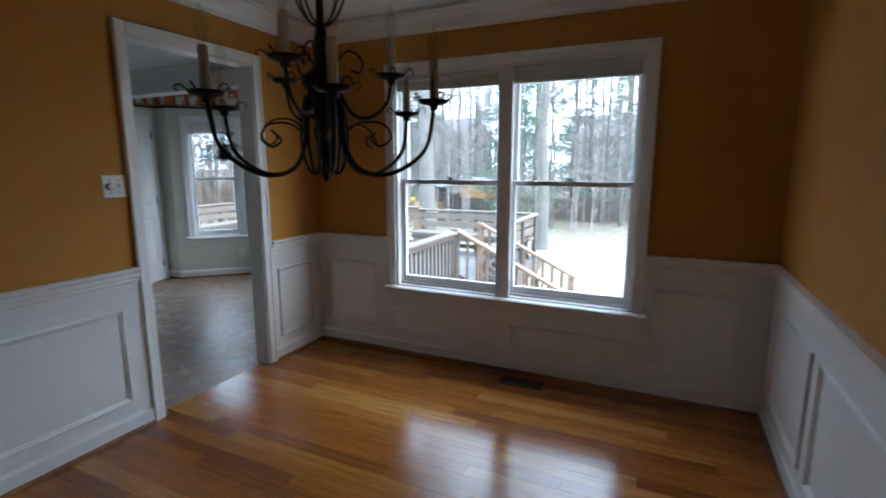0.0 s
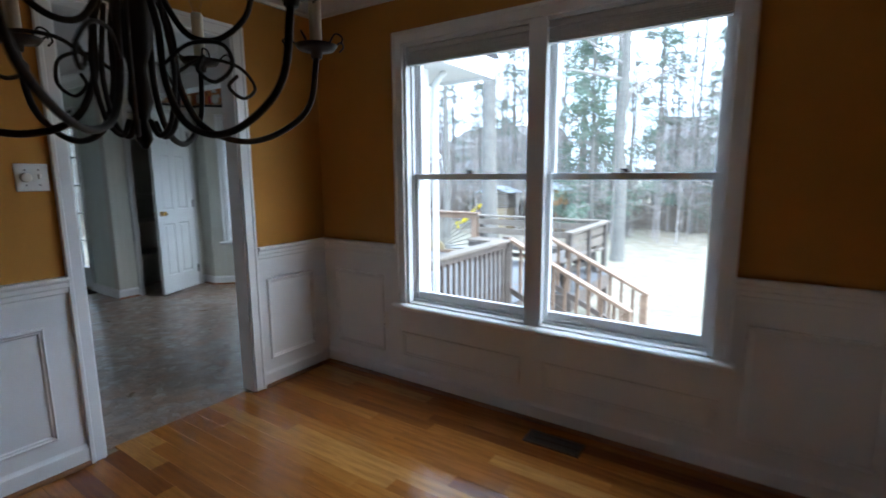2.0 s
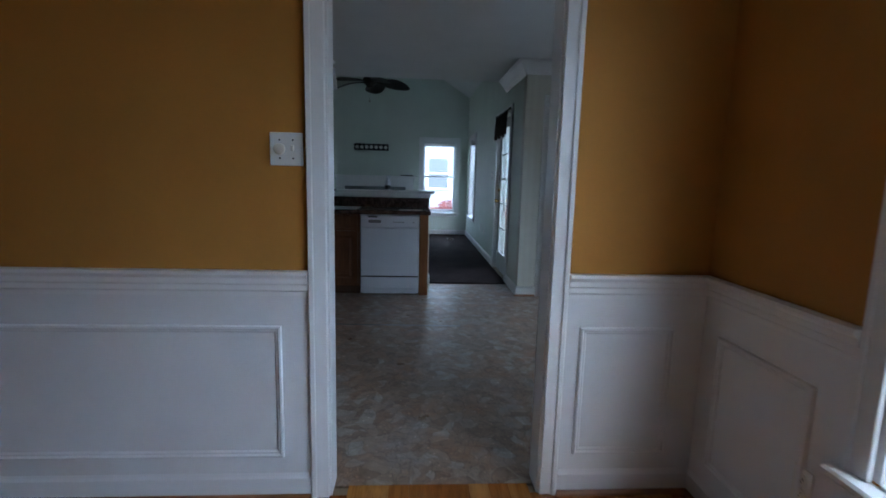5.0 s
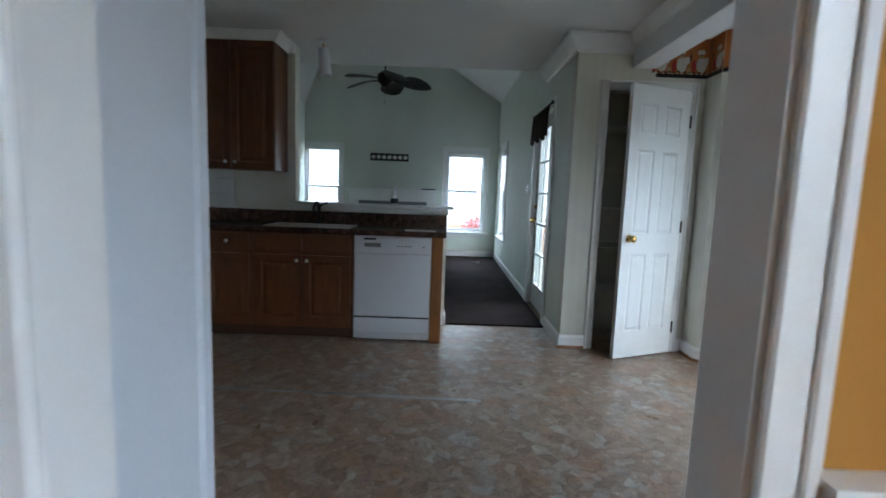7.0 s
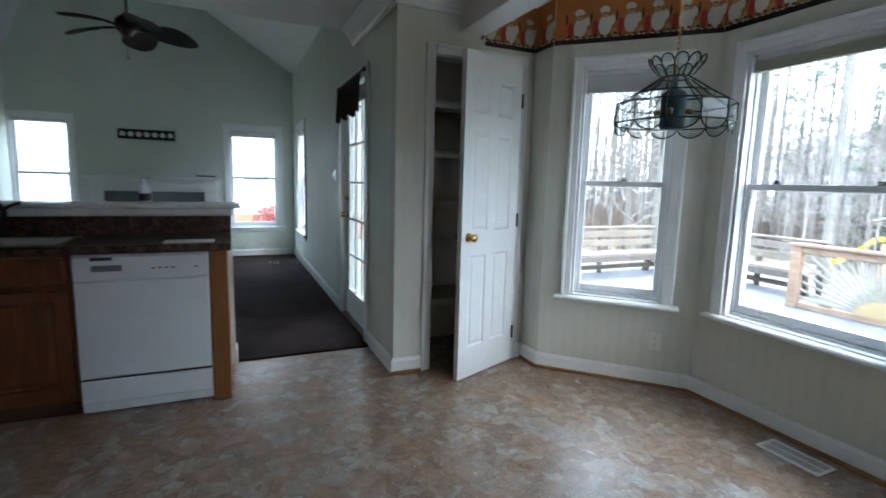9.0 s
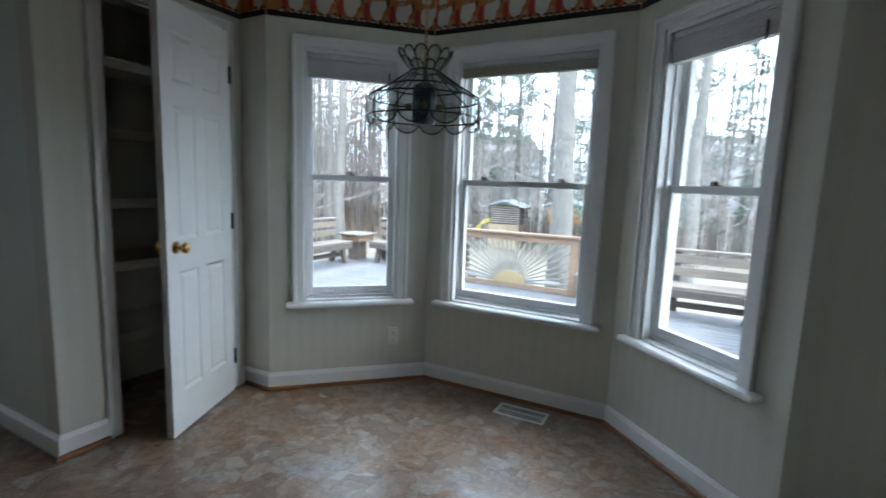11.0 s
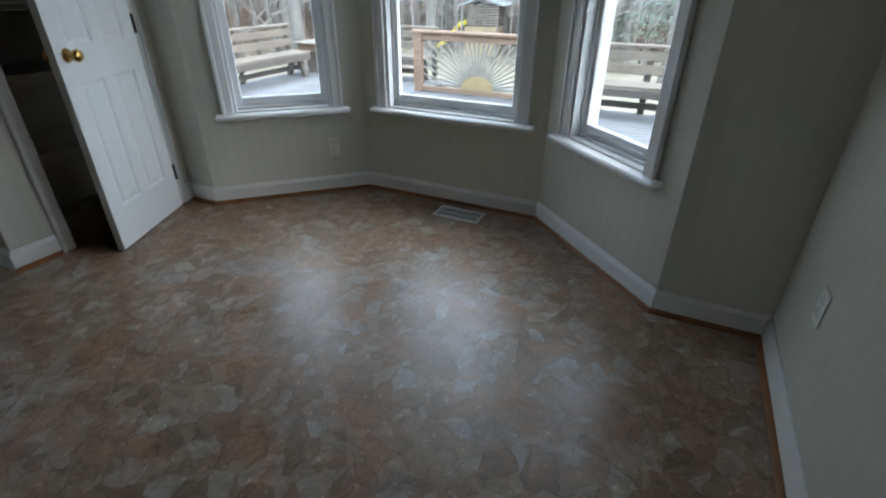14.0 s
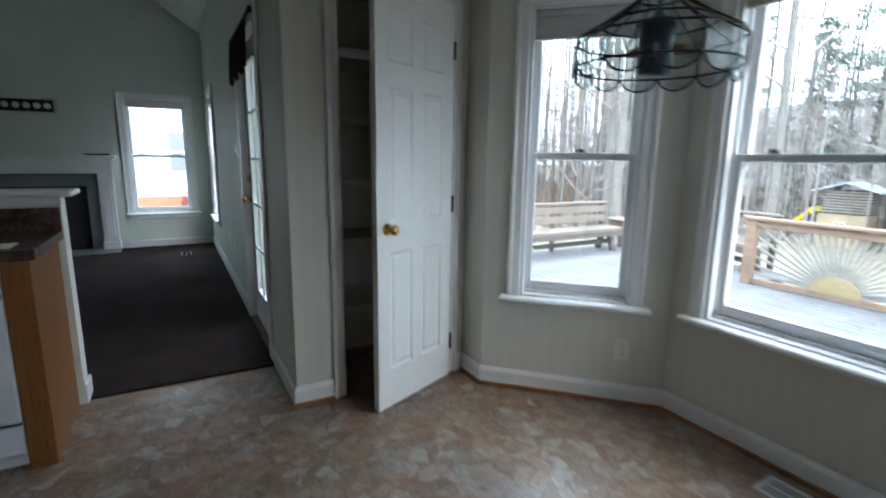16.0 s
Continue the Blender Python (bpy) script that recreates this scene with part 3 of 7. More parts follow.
RZ = 0.822
s = lambda x: DE - x
wainscot("wainscot_north", (DE, DN), (DW, DN), [(0, s(W_DIN[1]) - 0.062, RZ), (s(W_DIN[1]) - 0.062, s(W_DIN[0]) + 0.062, W_DIN[2] - 0.03), (s(W_DIN[0]) + 0.062, s(DW), RZ)],
         [(s(1.30), s(0.82), 0.185, 0.715), (s(0.74), s(-0.10), 0.185, 0.35), (s(-0.22), s(-1.05), 0.185, 0.35), (s(-1.20), s(-1.64), 0.18, 0.705)])
q = lambda y: DN - y
wainscot("wainscot_west", (DW, DN), (DW, DS), [(0.0, q(DOOR_B) - CAS, RZ), (q(DOOR_A) + CAS, q(DS), RZ)],
         [(q(5.74), q(5.36), 0.175, 0.705), (q(4.222), q(3.05), 0.175, 0.705), (q(2.93), q(1.80), 0.175, 0.705)])
e = lambda y: y - DS
wainscot("wainscot_east", (DE, DS), (DE, DN), [(0, e(DN), RZ)], [(e(5.02), e(5.72), 0.175, 0.705), (e(3.55), e(4.90), 0.175, 0.705), (e(2.00), e(3.43), 0.175, 0.705)])

# cased opening between dining room and kitchen
cas = thing("door_casing", Matrix.Identity(4), "white painted cased opening between dining room and kitchen", "door frame", kind="structure")
bm = bmesh.new()
box(bm, KE - 0.001, DW + 0.001, DOOR_A - 0.001, DOOR_A + 0.014, 0, DOOR_H)
box(bm, KE - 0.001, DW + 0.001, DOOR_B - 0.014, DOOR_B + 0.001, 0, DOOR_H)
box(bm, KE - 0.001, DW + 0.001, DOOR_A + 0.014, DOOR_B - 0.014, DOOR_H - 0.014, DOOR_H)
part("jamb", bm, M_trim, cas)
for sx, xf in ((1, DW), (-1, KE)):
    for nm, y0, y1, z0, z1 in (("side_casing", DOOR_A - CAS, DOOR_A + 0.006, 0.0, DOOR_H + CAS), ("side_casing", DOOR_B - 0.006, DOOR_B + CAS, 0.0, DOOR_H + CAS), ("head_casing", DOOR_A + 0.006, DOOR_B - 0.006, DOOR_H - 0.006, DOOR_H + CAS - 0.001)):
        bm = bmesh.new()
        xs = sorted((xf + sx * 0.001, xf + sx * 0.017))
        box(bm, xs[0], xs[1], y0, y1, z0, z1, 0.004)
        xs = sorted((xf + sx * 0.017, xf + sx * 0.025))
        if nm == "head_casing":
            box(bm, xs[0], xs[1], y0, y1, z1 - 0.022, z1, 0.004)
        else:
            oy = (y0, y0 + 0.022) if y0 < DOOR_A else (y1 - 0.022, y1)
            box(bm, xs[0], xs[1], oy[0], oy[1], z0, z1, 0.004)
        part(nm, bm, M_trim, cas)

# kitchen and bay baseboards, crown and border
kit = [(KE, KN), C3, C23, C12, C1, (PX, KN)]
kc = [-T225, T225, T225, -T225]
moulding("baseboard_kitchen", (KE, KS), (KE, KN), BASE, M_trim, 0, 1, "white baseboard", 0, DOOR_B - KS + CAS, KN - KS)
moulding("shoe_kitchen", (KE, KS), (KE, KN), SHOE, M_shoe, 0, 1, "stained shoe moulding", 0, DOOR_B - KS + CAS, KN - KS)
chain("baseboard_bay", kit, BASE, M_trim, 0, "white baseboard under the bay windows", kc, (1, 1))
chain("shoe_bay", kit, SHOE, M_shoe, 0, "stained quarter-round shoe moulding", kc, (1, 1))
BORDER_Z0, BORDER_Z1 = 2.155, 2.445

# ---- pantry ----
pd = thing("door_1", along((-4.975, 6.705), (-4.748, 6.178)), "white six-panel pantry door standing half open", "door", kind="structure")
PW, PH, PT = 0.574, 2.032, 0.034


def panel_door(parent, w, h, t, panels):
    """A moulded door leaf: panel fields sunk into both faces, with a raised centre."""
    bm = bmesh.new()
    xs = sorted({0, w} | {p for a in panels for p in a[:2]})
    zs = sorted({0, h} | {p for a in panels for p in a[2:]})
    for side in (0, 1):
        y = 0.0 if side else -t
        s_in = -1 if side else 1
        for i in range(len(xs) - 1):
            for k in range(len(zs) - 1):
                x0, x1, z0, z1 = xs[i], xs[i + 1], zs[k], zs[k + 1]
                hole = any(abs(x0 - a) < 1e-6 and abs(x1 - b) < 1e-6 and c - 1e-6 <= z0 and z1 <= d + 1e-6 for a, b, c, d in panels)
                if hole:
                    rings = []
                    for ins, dep in ((0, 0), (0.012, 0.007), (0.020, 0.007), (0.034, 0.002)):
                        rings.append([bm.verts.new((x, y + s_in * dep, z)) for x, z in ((x0 + ins, z0 + ins), (x1 - ins, z0 + ins), (x1 - ins, z1 - ins), (x0 + ins, z1 - ins))])
                    for a, b in zip(rings, rings[1:]):
                        for q in range(4):
                            bm.faces.new([a[q], a[(q + 1) % 4], b[(q + 1) % 4], b[q]])
                    bm.faces.new(rings[-1])
                else:
                    bm.faces.new([bm.verts.new(c) for c in ((x0, y, z0), (x1, y, z0), (x1, y, z1), (x0, y, z1))])
    for a, b in (((0, 0), (w, 0)), ((w, 0), (w, h)), ((w, h), (0, h)), ((0, h), (0, 0))):
        bm.faces.new([bm.verts.new(c) for c in ((a[0], -t, a[1]), (b[0], -t, b[1]), (b[0], 0, b[1]), (a[0], 0, a[1]))])
    bmesh.ops.remove_doubles(bm, verts=bm.verts, dist=1e-5)
    return part("leaf", bm, M_door, parent)


st = 0.085
cols = ((st, PW / 2 - 0.035), (PW / 2 + 0.035, PW - st))
pn = [(a, b, z0, z1) for a, b in cols for z0, z1 in ((0.20, 0.80), (0.95, 1.57), (1.68, 1.90))]
leaf = panel_door(pd, PW, PH, PT, pn)
leaf.location.z = 0.012


def knob(parent, x, z, y0, y1, material, label):
    for y, sgn in ((y1, 1), (y0, -1)):
        bm = bmesh.new()
        m = Matrix.Translation((x, y, z)) @ Matrix.Rotation(radians(-90 * sgn), 4, "X")
        lathe(bm, [(0.030, 0.0), (0.030, 0.004), (0.014, 0.010), (0.010, 0.022), (0.018, 0.030), (0.026, 0.040), (0.027, 0.050), (0.020, 0.060), (0.006, 0.064)], 18, m)
        part("knob", bm, material, parent, label, smooth=True)


knob(pd, PW - 0.065, 0.93, -PT, 0.0, M_brass, "polished brass knob")
for z in (0.22, 1.02, 1.82):
    bm = bmesh.new()
    lathe(bm, [(0.007, -0.045), (0.007, 0.045)], 8, Matrix.Translation((-0.004, 0.006, z)))
    box(bm, -0.002, 0.0, -PT + 0.003, 0.004, z - 0.044, z + 0.044)
    part("hinge", bm, M_latch, pd, "dark bronze hinge")

pc = thing("door_frame_1", Matrix.Identity(4), "white painted casing round the pantry door", "door frame", kind="structure")
c = 0.06
for nm, y0, y1, z0, z1 in (("side_casing", P_A - c, P_A + 0.004, 0, P_H + c), ("side_casing", P_B - 0.004, P_B + c, 0, P_H + c), ("head_casing", P_A + 0.004, P_B - 0.004, P_H - 0.004, P_H + c - 0.001)):
    bm = bmesh.new()
    box(bm, PX + 0.001, PX + 0.016, y0, y1, z0, z1, 0.004)
    if nm == "head_casing":
        box(bm, PX + 0.016, PX + 0.024, y0, y1, z1 - 0.02, z1, 0.003)
    else:
        oy = (y0, y0 + 0.02) if y0 < P_A else (y1 - 0.02, y1)
        box(bm, PX + 0.016, PX + 0.024, oy[0], oy[1], z0, z1, 0.003)
    part(nm, bm, M_trim, pc)
bm = bmesh.new()
box(bm, PX - 0.108, PX, P_A - 0.001, P_A + 0.012, 0, P_H)
box(bm, PX - 0.108, PX, P_B - 0.012, P_B + 0.001, 0, P_H)
box(bm, PX - 0.108, PX, P_A + 0.012, P_B - 0.012, P_H - 0.012, P_H)
part("jamb", bm, M_trim, pc)
# pantry closet
wall("wall_pantry_back", (PX - 0.62, KN), (PX - 0.62, LY + 0.14), 0, 2.5, 0.06, M_cream, label="plain cream pantry back wall")
wall("wall_pantry_side", (PX - 0.11, LY + 0.141), (PX - 0.62, LY + 0.141), 0, 2.5, 0.001, M_cream, label="plain cream pantry side wall")
for z in (0.42, 0.80, 1.12, 1.46, 1.80):
    bm = bmesh.new()
    box(bm, PX - 0.61, PX - 0.17, LY + 0.15, KN - 0.005, z, z + 0.019, 0.003)
    box(bm, PX - 0.195, PX - 0.170, LY + 0.15, KN - 0.005, z - 0.03, z, 0.003)
    tagged(part("pantry_shelf", bm, M_cream), "cream painted wooden pantry shelf", "shelf", "pantry shelves")
moulding("baseboard_pantry", (PX, KN), (PX, LY), BASE, M_trim, 1, 0, "white baseboard by the pantry", 0, 0, KN - P_B - c)
moulding("baseboard_pantry", (PX, KN), (PX, LY), BASE, M_trim, 0, -1, "white baseboard at the wall end", 0, KN - P_A + c, KN - LY)
moulding("baseboard_living", (PX, LY), (LW, LY), BASE, M_trim, -1, 0, "white baseboard along the carpet", 0, 0, PX - F_B - 0.07)
moulding("baseboard_living", (PX, LY), (LW, LY), BASE, M_trim, 0, 1, "white baseboard along the carpet", 0.012, PX - F_A + 0.07, PX - LW)
moulding("baseboard_living", (LW, LY), (LW, LS), BASE, M_trim, 1, 0, "white baseboard under the gable window", 0.012, 0, LY - 4.79)
moulding("shoe_pantry", (PX, KN), (PX, LY), SHOE, M_shoe, 0, -1, "stained shoe moulding", 0, KN - P_A + c, KN - LY)
moulding("crown_pantry", (PX, KN), (PX, LY), CROWN, M_trim, 0, -1, "white stepped crown moulding", K_CEIL, KN - 6.26, KN - LY)
moulding("crown_pantry", (PX, LY), (CX0, LY), CROWN, M_trim, -1, 0, "white stepped crown moulding", K_CEIL)
moulding("crown_beam", (KE, 6.26), (PX, 6.26), [(d * 0.7, z * 0.7) for d, z in CROWN], M_trim, 0, 0.7, "white crown moulding along the header beam", K_CEIL)

# ---- breakfast nook wallpaper border ----
M_border = painted("orange_border_paper", (0.42, 0.14, 0.032), 0.6, 0.25, 14, 0.02)
M_bwhite = painted("printed_white", (0.60, 0.57, 0.50), 0.6, 0.15, 40, 0.0)
M_bred = painted("printed_red", (0.36, 0.03, 0.025), 0.6, 0.2, 30, 0.0)
M_bdark = painted("printed_black", (0.015, 0.013, 0.012), 0.6, 0.3, 60, 0.0)
M_btan = painted("printed_tan", (0.42, 0.28, 0.13), 0.6, 0.2, 30, 0.0)


def blob(bm, cx, cz, rx, rz, y, n=12):
    bm.faces.new([bm.verts.new((cx + rx * math.cos(2 * math.pi * k / n), y, cz + rz * math.sin(2 * math.pi * k / n))) for k in range(n)])


def border(p0, p1, a, b, seed):
    """Paper border: orange field with plain pale, red and dark printed shapes over a dark lower band."""
    ob = thing("wallpaper_border", along(p0, p1), "orange wallpaper border with pale and red printed shapes", "wallpaper border", kind="structure")
    part("paper", bm_box(a, b, 0.0005, 0.002, BORDER_Z0, BORDER_Z1), M_border, ob)
    part("lower_band", bm_box(a, b, 0.002, 0.003, BORDER_Z0, BORDER_Z0 + 0.030), M_bdark, ob, "dark lower band")
    rng = random.Random(seed)
    sets = {"pale_shapes": (M_bwhite, bmesh.new()), "red_shapes": (M_bred, bmesh.new()), "dark_shapes": (M_bdark, bmesh.new()), "tan_shapes": (M_btan, bmesh.new())}
    wh, rd, dk, tn = (sets[k][1] for k in ("pale_shapes", "red_shapes", "dark_shapes", "tan_shapes"))
    x = a + 0.05
    while x < b - 0.035:
        z = BORDER_Z0
        o = rng.uniform(-0.008, 0.008)
        blob(wh, x, z + 0.098 + o, 0.040, 0.060, 0.0042)
        blob(wh, x + 0.006, z + 0.190 + o, 0.030, 0.022, 0.0044)
        blob(wh, x - 0.040, z + 0.128, 0.018, 0.030, 0.0046, 8)
        blob(tn, x + 0.004, z + 0.158 + o, 0.018, 0.016, 0.0052, 8)
        blob(dk, x + 0.004, z + 0.172 + o, 0.014, 0.004, 0.0056, 8)
        blob(rd, x + 0.058, z + 0.085, 0.018, 0.052, 0.0040, 8)
        blob(tn, x - 0.055, z + 0.055, 0.016, 0.026, 0.0040, 8)
        for k in range(4):
            blob(dk, x - 0.06 + 0.04 * k + rng.uniform(-0.008, 0.008), z + 0.034 + rng.uniform(0, 0.014), 0.012, 0.007, 0.0060, 6)
            blob(wh, x - 0.05 + 0.04 * k + rng.uniform(-0.008, 0.008), z + 0.030, 0.010, 0.004, 0.0064, 6)
        blob(dk, x + 0.085, z + 0.15, 0.007, 0.035, 0.0048, 6)
        x += 0.150
    for k, (ma, bmx) in sets.items():
        part(k, bmx, ma, ob)


border((KE, KN), C3, 0.0, dist((KE, KN), C3), 1)
border((KE, KS), (KE, KN), 6.44 - KS, KN - KS - 0.008, 7)
for k, (nm, a, b) in enumerate(BAY):
    border(a, b, 0.003, dist(a, b) - 0.003, k + 2)
border(C1, (PX, KN), 0.0, dist(C1, (PX, KN)) - 0.008, 8)
border((PX, KN), (PX, LY), 0.0, KN - 6.44, 9)

# ---- leaded glass pendant ----
LX, LYY = -3.715, 6.69
lamp = thing("pendant_lamp", Matrix.Translation((LX, LYY, 0)), "leaded clear-glass pendant lamp on a brass chain", "lamp")
N = 12
prof = [(0.246, 1.548), (0.245, 1.628), (0.165, 1.674), (0.062, 1.744), (0.106, 1.800)]


def ringpt(r, z, k):
    a = 2 * math.pi * (k % N) / N + 0.1
    return Vector((r * math.cos(a), r * math.sin(a), z))


def scallop(r, z, k, drop, n=6, flare=0.0):
    p, q = ringpt(r, z, k), ringpt(r, z, k + 1)
    out = []
    for i in range(n + 1):
        u = i / n
        s_ = math.sin(math.pi * u) ** 0.6
        v = p.lerp(q, u)
        w = v.normalized() * 0
        d = Vector((v.x, v.y, 0)).normalized()
        out.append(v + Vector((0, 0, -drop * s_)) + d * flare * s_ + w)
    return out


for k in range(N):
    for i in range(len(prof) - 1):
        bm = bmesh.new()
        a, b = prof[i], prof[i + 1]
        bm.faces.new([bm.verts.new(p) for p in (ringpt(*a, k), ringpt(*a, k + 1), ringpt(*b, k + 1), ringpt(*b, k))])
        bmesh.ops.solidify(bm, geom=bm.faces, thickness=0.0025)
        part("glass_panel", bm, M_lampglass, lamp).visible_shadow = False
    for r, z, drop, fl in ((*prof[0], 0.042, -0.004), (*prof[-1], -0.026, 0.014)):
        bm = bmesh.new()
        bm.faces.new([bm.verts.new(p) for p in scallop(r, z, k, drop, 6, fl)])
        bmesh.ops.solidify(bm, geom=bm.faces, thickness=0.0025)
        part("glass_scallop", bm, M_lampglass, lamp).visible_shadow = False
bm = bmesh.new()
for r, z in prof[:-1]:
    tube(bm, [ringpt(r, z, k) for k in range(N)], 0.0036, 6, closed=True)
for k in range(N):
    tube(bm, [ringpt(r, z, k) for r, z in prof], 0.0034, 6)
    tube(bm, scallop(*prof[0], k, 0.042, 8, -0.004), 0.0034, 6)
    tube(bm, scallop(*prof[-1], k, -0.026, 6, 0.014), 0.0034, 6)
part("came_frame", bm, M_came, lamp, "blackened lead came")
M_bluemetal = painted("dark_blue_metal", (0.02, 0.045, 0.06), 0.35, 0.2, 40, 0.05)
bm = bmesh.new()
lathe(bm, [(0.008, 1.755), (0.012, 1.70), (0.044, 1.685), (0.052, 1.672), (0.052, 1.535), (0.042, 1.522)], 20)
part("socket_cluster", bm, M_bluemetal, lamp, "dark blue metal socket cover", True)
for k in range(4):
    a = k * math.pi / 2 + 0.5
    bm = bmesh.new()
    m = Matrix.Translation((0.052 * math.cos(a), 0.052 * math.sin(a), 1.600)) @ Matrix.Rotation(a, 4, "Z") @ Matrix.Rotation(radians(100), 4, "Y")
    lathe(bm, [(0.013, 0.0), (0.013, 0.028)], 10, m)
    part("socket", bm, M_oldbrass, lamp, smooth=True)
    bm = bmesh.new()
    lathe(bm, [(0.010, 0.028), (0.026, 0.05), (0.033, 0.075), (0.028, 0.098), (0.010, 0.112)], 14, m)
    part("bulb", bm, M_bulb, lamp, "clear glass bulb", True)


def chain_links(parent, x, y, z0, z1, material, r=0.009):
    bm = bmesh.new()
    step = r * 2.6
    n = int((z1 - z0) / step) + 1
    for i in range(n):
        zc = z0 + i * step + r
        pts = []
        for k in range(10):
            a = 2 * math.pi * k / 10
            u, w = r * 0.62 * math.cos(a), r * 1.6 * math.sin(a)
            pts.append((x + (u if i % 2 else 0), y + (0 if i % 2 else u), min(zc + w, z1)))
        tube(bm, pts, 0.0018, 5, closed=True)
    part("chain", bm, material, parent, smooth=True)


chain_links(lamp, 0, 0, 1.75, K_CEIL - 0.03, M_brass)
bm = bmesh.new()
lathe(bm, [(0.015, K_CEIL - 0.045), (0.05, K_CEIL - 0.030), (0.062, K_CEIL - 0.012), (0.062, K_CEIL - 0.001)], 18)
part("canopy", bm, M_brass, lamp, "brass ceiling canopy", True)

# ---- small wall plates and registers ----
def outlet(m, label, n=1):
    ob = thing("wall_outlet", m, label, "outlet")
    bm = bmesh.new()
    box(bm, -0.035 * n, 0.035 * n, 0.0005, 0.006, -0.057, 0.057, 0.002)
    part("plate", bm, M_plate, ob)
    for dz in (-0.022, 0.022):
        bm = bmesh.new()
        lathe(bm, [(0.0165, 0.006), (0.0165, 0.0085), (0.014, 0.0095)], 14, Matrix.Translation((0, 0, dz)) @ Matrix.Rotation(radians(-90), 4, "X"))
        part("socket_face", bm, M_plate, ob)
        bm = bmesh.new()
        for dx in (-0.006, 0.006):
            box(bm, dx - 0.0012, dx + 0.0012, 0.0094, 0.0102, dz - 0.001, dz + 0.008)
        lathe(bm, [(0.0022, 0.0094), (0.0022, 0.0102)], 8, Matrix.Translation((0, 0, dz - 0.008)) @ Matrix.Rotation(radians(-90), 4, "X"))
        part("slots", bm, M_slot, ob)
    return ob


def switch_plate(m, label, gangs, dimmer=None):
    ob = thing("light_switch", m, label, "switch")
    w = 0.046 * gangs + 0.024
    bm = bmesh.new()
    box(bm, -w / 2, w / 2, 0.0005, 0.007, -0.058, 0.058, 0.003)
    part("plate", bm, M_chartplate, ob)
    for g in range(gangs):
        x = (g - (gangs - 1) / 2) * 0.046
        bm = bmesh.new()
        if dimmer == g:
            lathe(bm, [(0.020, 0.007), (0.019, 0.020), (0.016, 0.022)], 20, Matrix.Translation((x, 0, 0)) @ Matrix.Rotation(radians(-90), 4, "X"))
            part("dimmer_knob", bm, M_candle, ob, "ivory dimmer knob", True)
        else:
            box(bm, x - 0.005, x + 0.005, 0.007, 0.019, -0.006, 0.014, 0.002)
            part("toggle", bm, M_plate, ob)
        for dz in (-0.032, 0.032):
            bm = bmesh.new()
            lathe(bm, [(0.0035, 0.007), (0.003, 0.0085)], 8, Matrix.Translation((x, 0, dz)) @ Matrix.Rotation(radians(-90), 4, "X"))
            part("screw", bm, M_latch, ob)
    return ob


outlet(at_wall(C12, C1, 0.215) @ Matrix.Translation((0, 0, 0.295)), "white duplex outlet under the bay window")
outlet(at_wall((KE, KS), (KE, KN), 6.44 - KS) @ Matrix.Translation((0, 0, 0.40)), "white outlet on striped paper")
outlet(at_wall((DE, DN), (DW, DN), s(-1.20)) @ Matrix.Translation((0, 0.006, 0.40)), "white outlet on the wainscot")
switch_plate(at_wall((DW, DN), (DW, DS), q(4.255)) @ Matrix.Translation((0, 0, 1.353)), "clear double switch plate with an ivory dimmer", 2, 1)
switch_plate(at_wall((PX, LY), (LW, LY), PX + 6.95) @ Matrix.Translation((0, 0, 1.30)), "white triple switch plate by the glazed door", 2)
for xx in (-7.65, -8.0):
    outlet(at_wall((PX, LY), (LW, LY), PX - xx) @ Matrix.Translation((0, 0, 0.42)), "white outlet above the carpet")


def register(name, m, w, d, frame_mat, slot_mat, label, slats):
    ob = thing(name, m, label, "floor vent")
    bm = bmesh.new()
    b = 0.016
    for a in ((-w / 2, w / 2, -d / 2, -d / 2 + b), (-w / 2, w / 2, d / 2 - b, d / 2), (-w / 2, -w / 2 + b, -d / 2 + b, d / 2 - b), (w / 2 - b, w / 2, -d / 2 + b, d / 2 - b)):
        box(bm, *a, 0.0, 0.006, 0.002)
    part("frame", bm, frame_mat, ob)
    # No hole below: a thin near-black sheet paints the shade between the slats.
    part("duct", bm_box(-w / 2 + b, w / 2 - b, -d / 2 + b, d / 2 - b, 0.0003, 0.0012), M_slot, ob, "near-black sheet standing for the unlit duct")
    bm0 = bm_box(-0.0017, 0.0017, -d / 2 + b, d / 2 - b, 0.0014, 0.0050)
    me = mesh_of(bm0, slot_mat)
    for i in range(slats):
        sl = new("slat", me)
        sl.parent = ob
        sl.location.x = -w / 2 + b + (i + 0.5) * (w - 2 * b) / slats
    part("crossbar", bm_box(-w / 2 + b, w / 2 - b, -0.004, 0.004, 0.0020, 0.0056), frame_mat, ob)
    return ob


M_ventbrown = painted("brown_metal_vent", (0.06, 0.032, 0.018), 0.4, 0.2, 40, 0.05)
register("floor_vent", Matrix.Translation((-3.405, 7.345, 0.0005)), 0.29, 0.145, M_trim, M_trim, "white metal floor register under the bay window", 22)
register("floor_vent", Matrix.Translation((0.045, 5.695, 0.001)), 0.29, 0.125, M_ventbrown, M_ventbrown, "brown metal floor register in the oak floor", 20)
register("floor_vent", Matrix.Translation((-9.6, 5.45, 0.013)), 0.28, 0.12, M_ventbrown, M_ventbrown, "brown metal floor register in the carpet", 14)

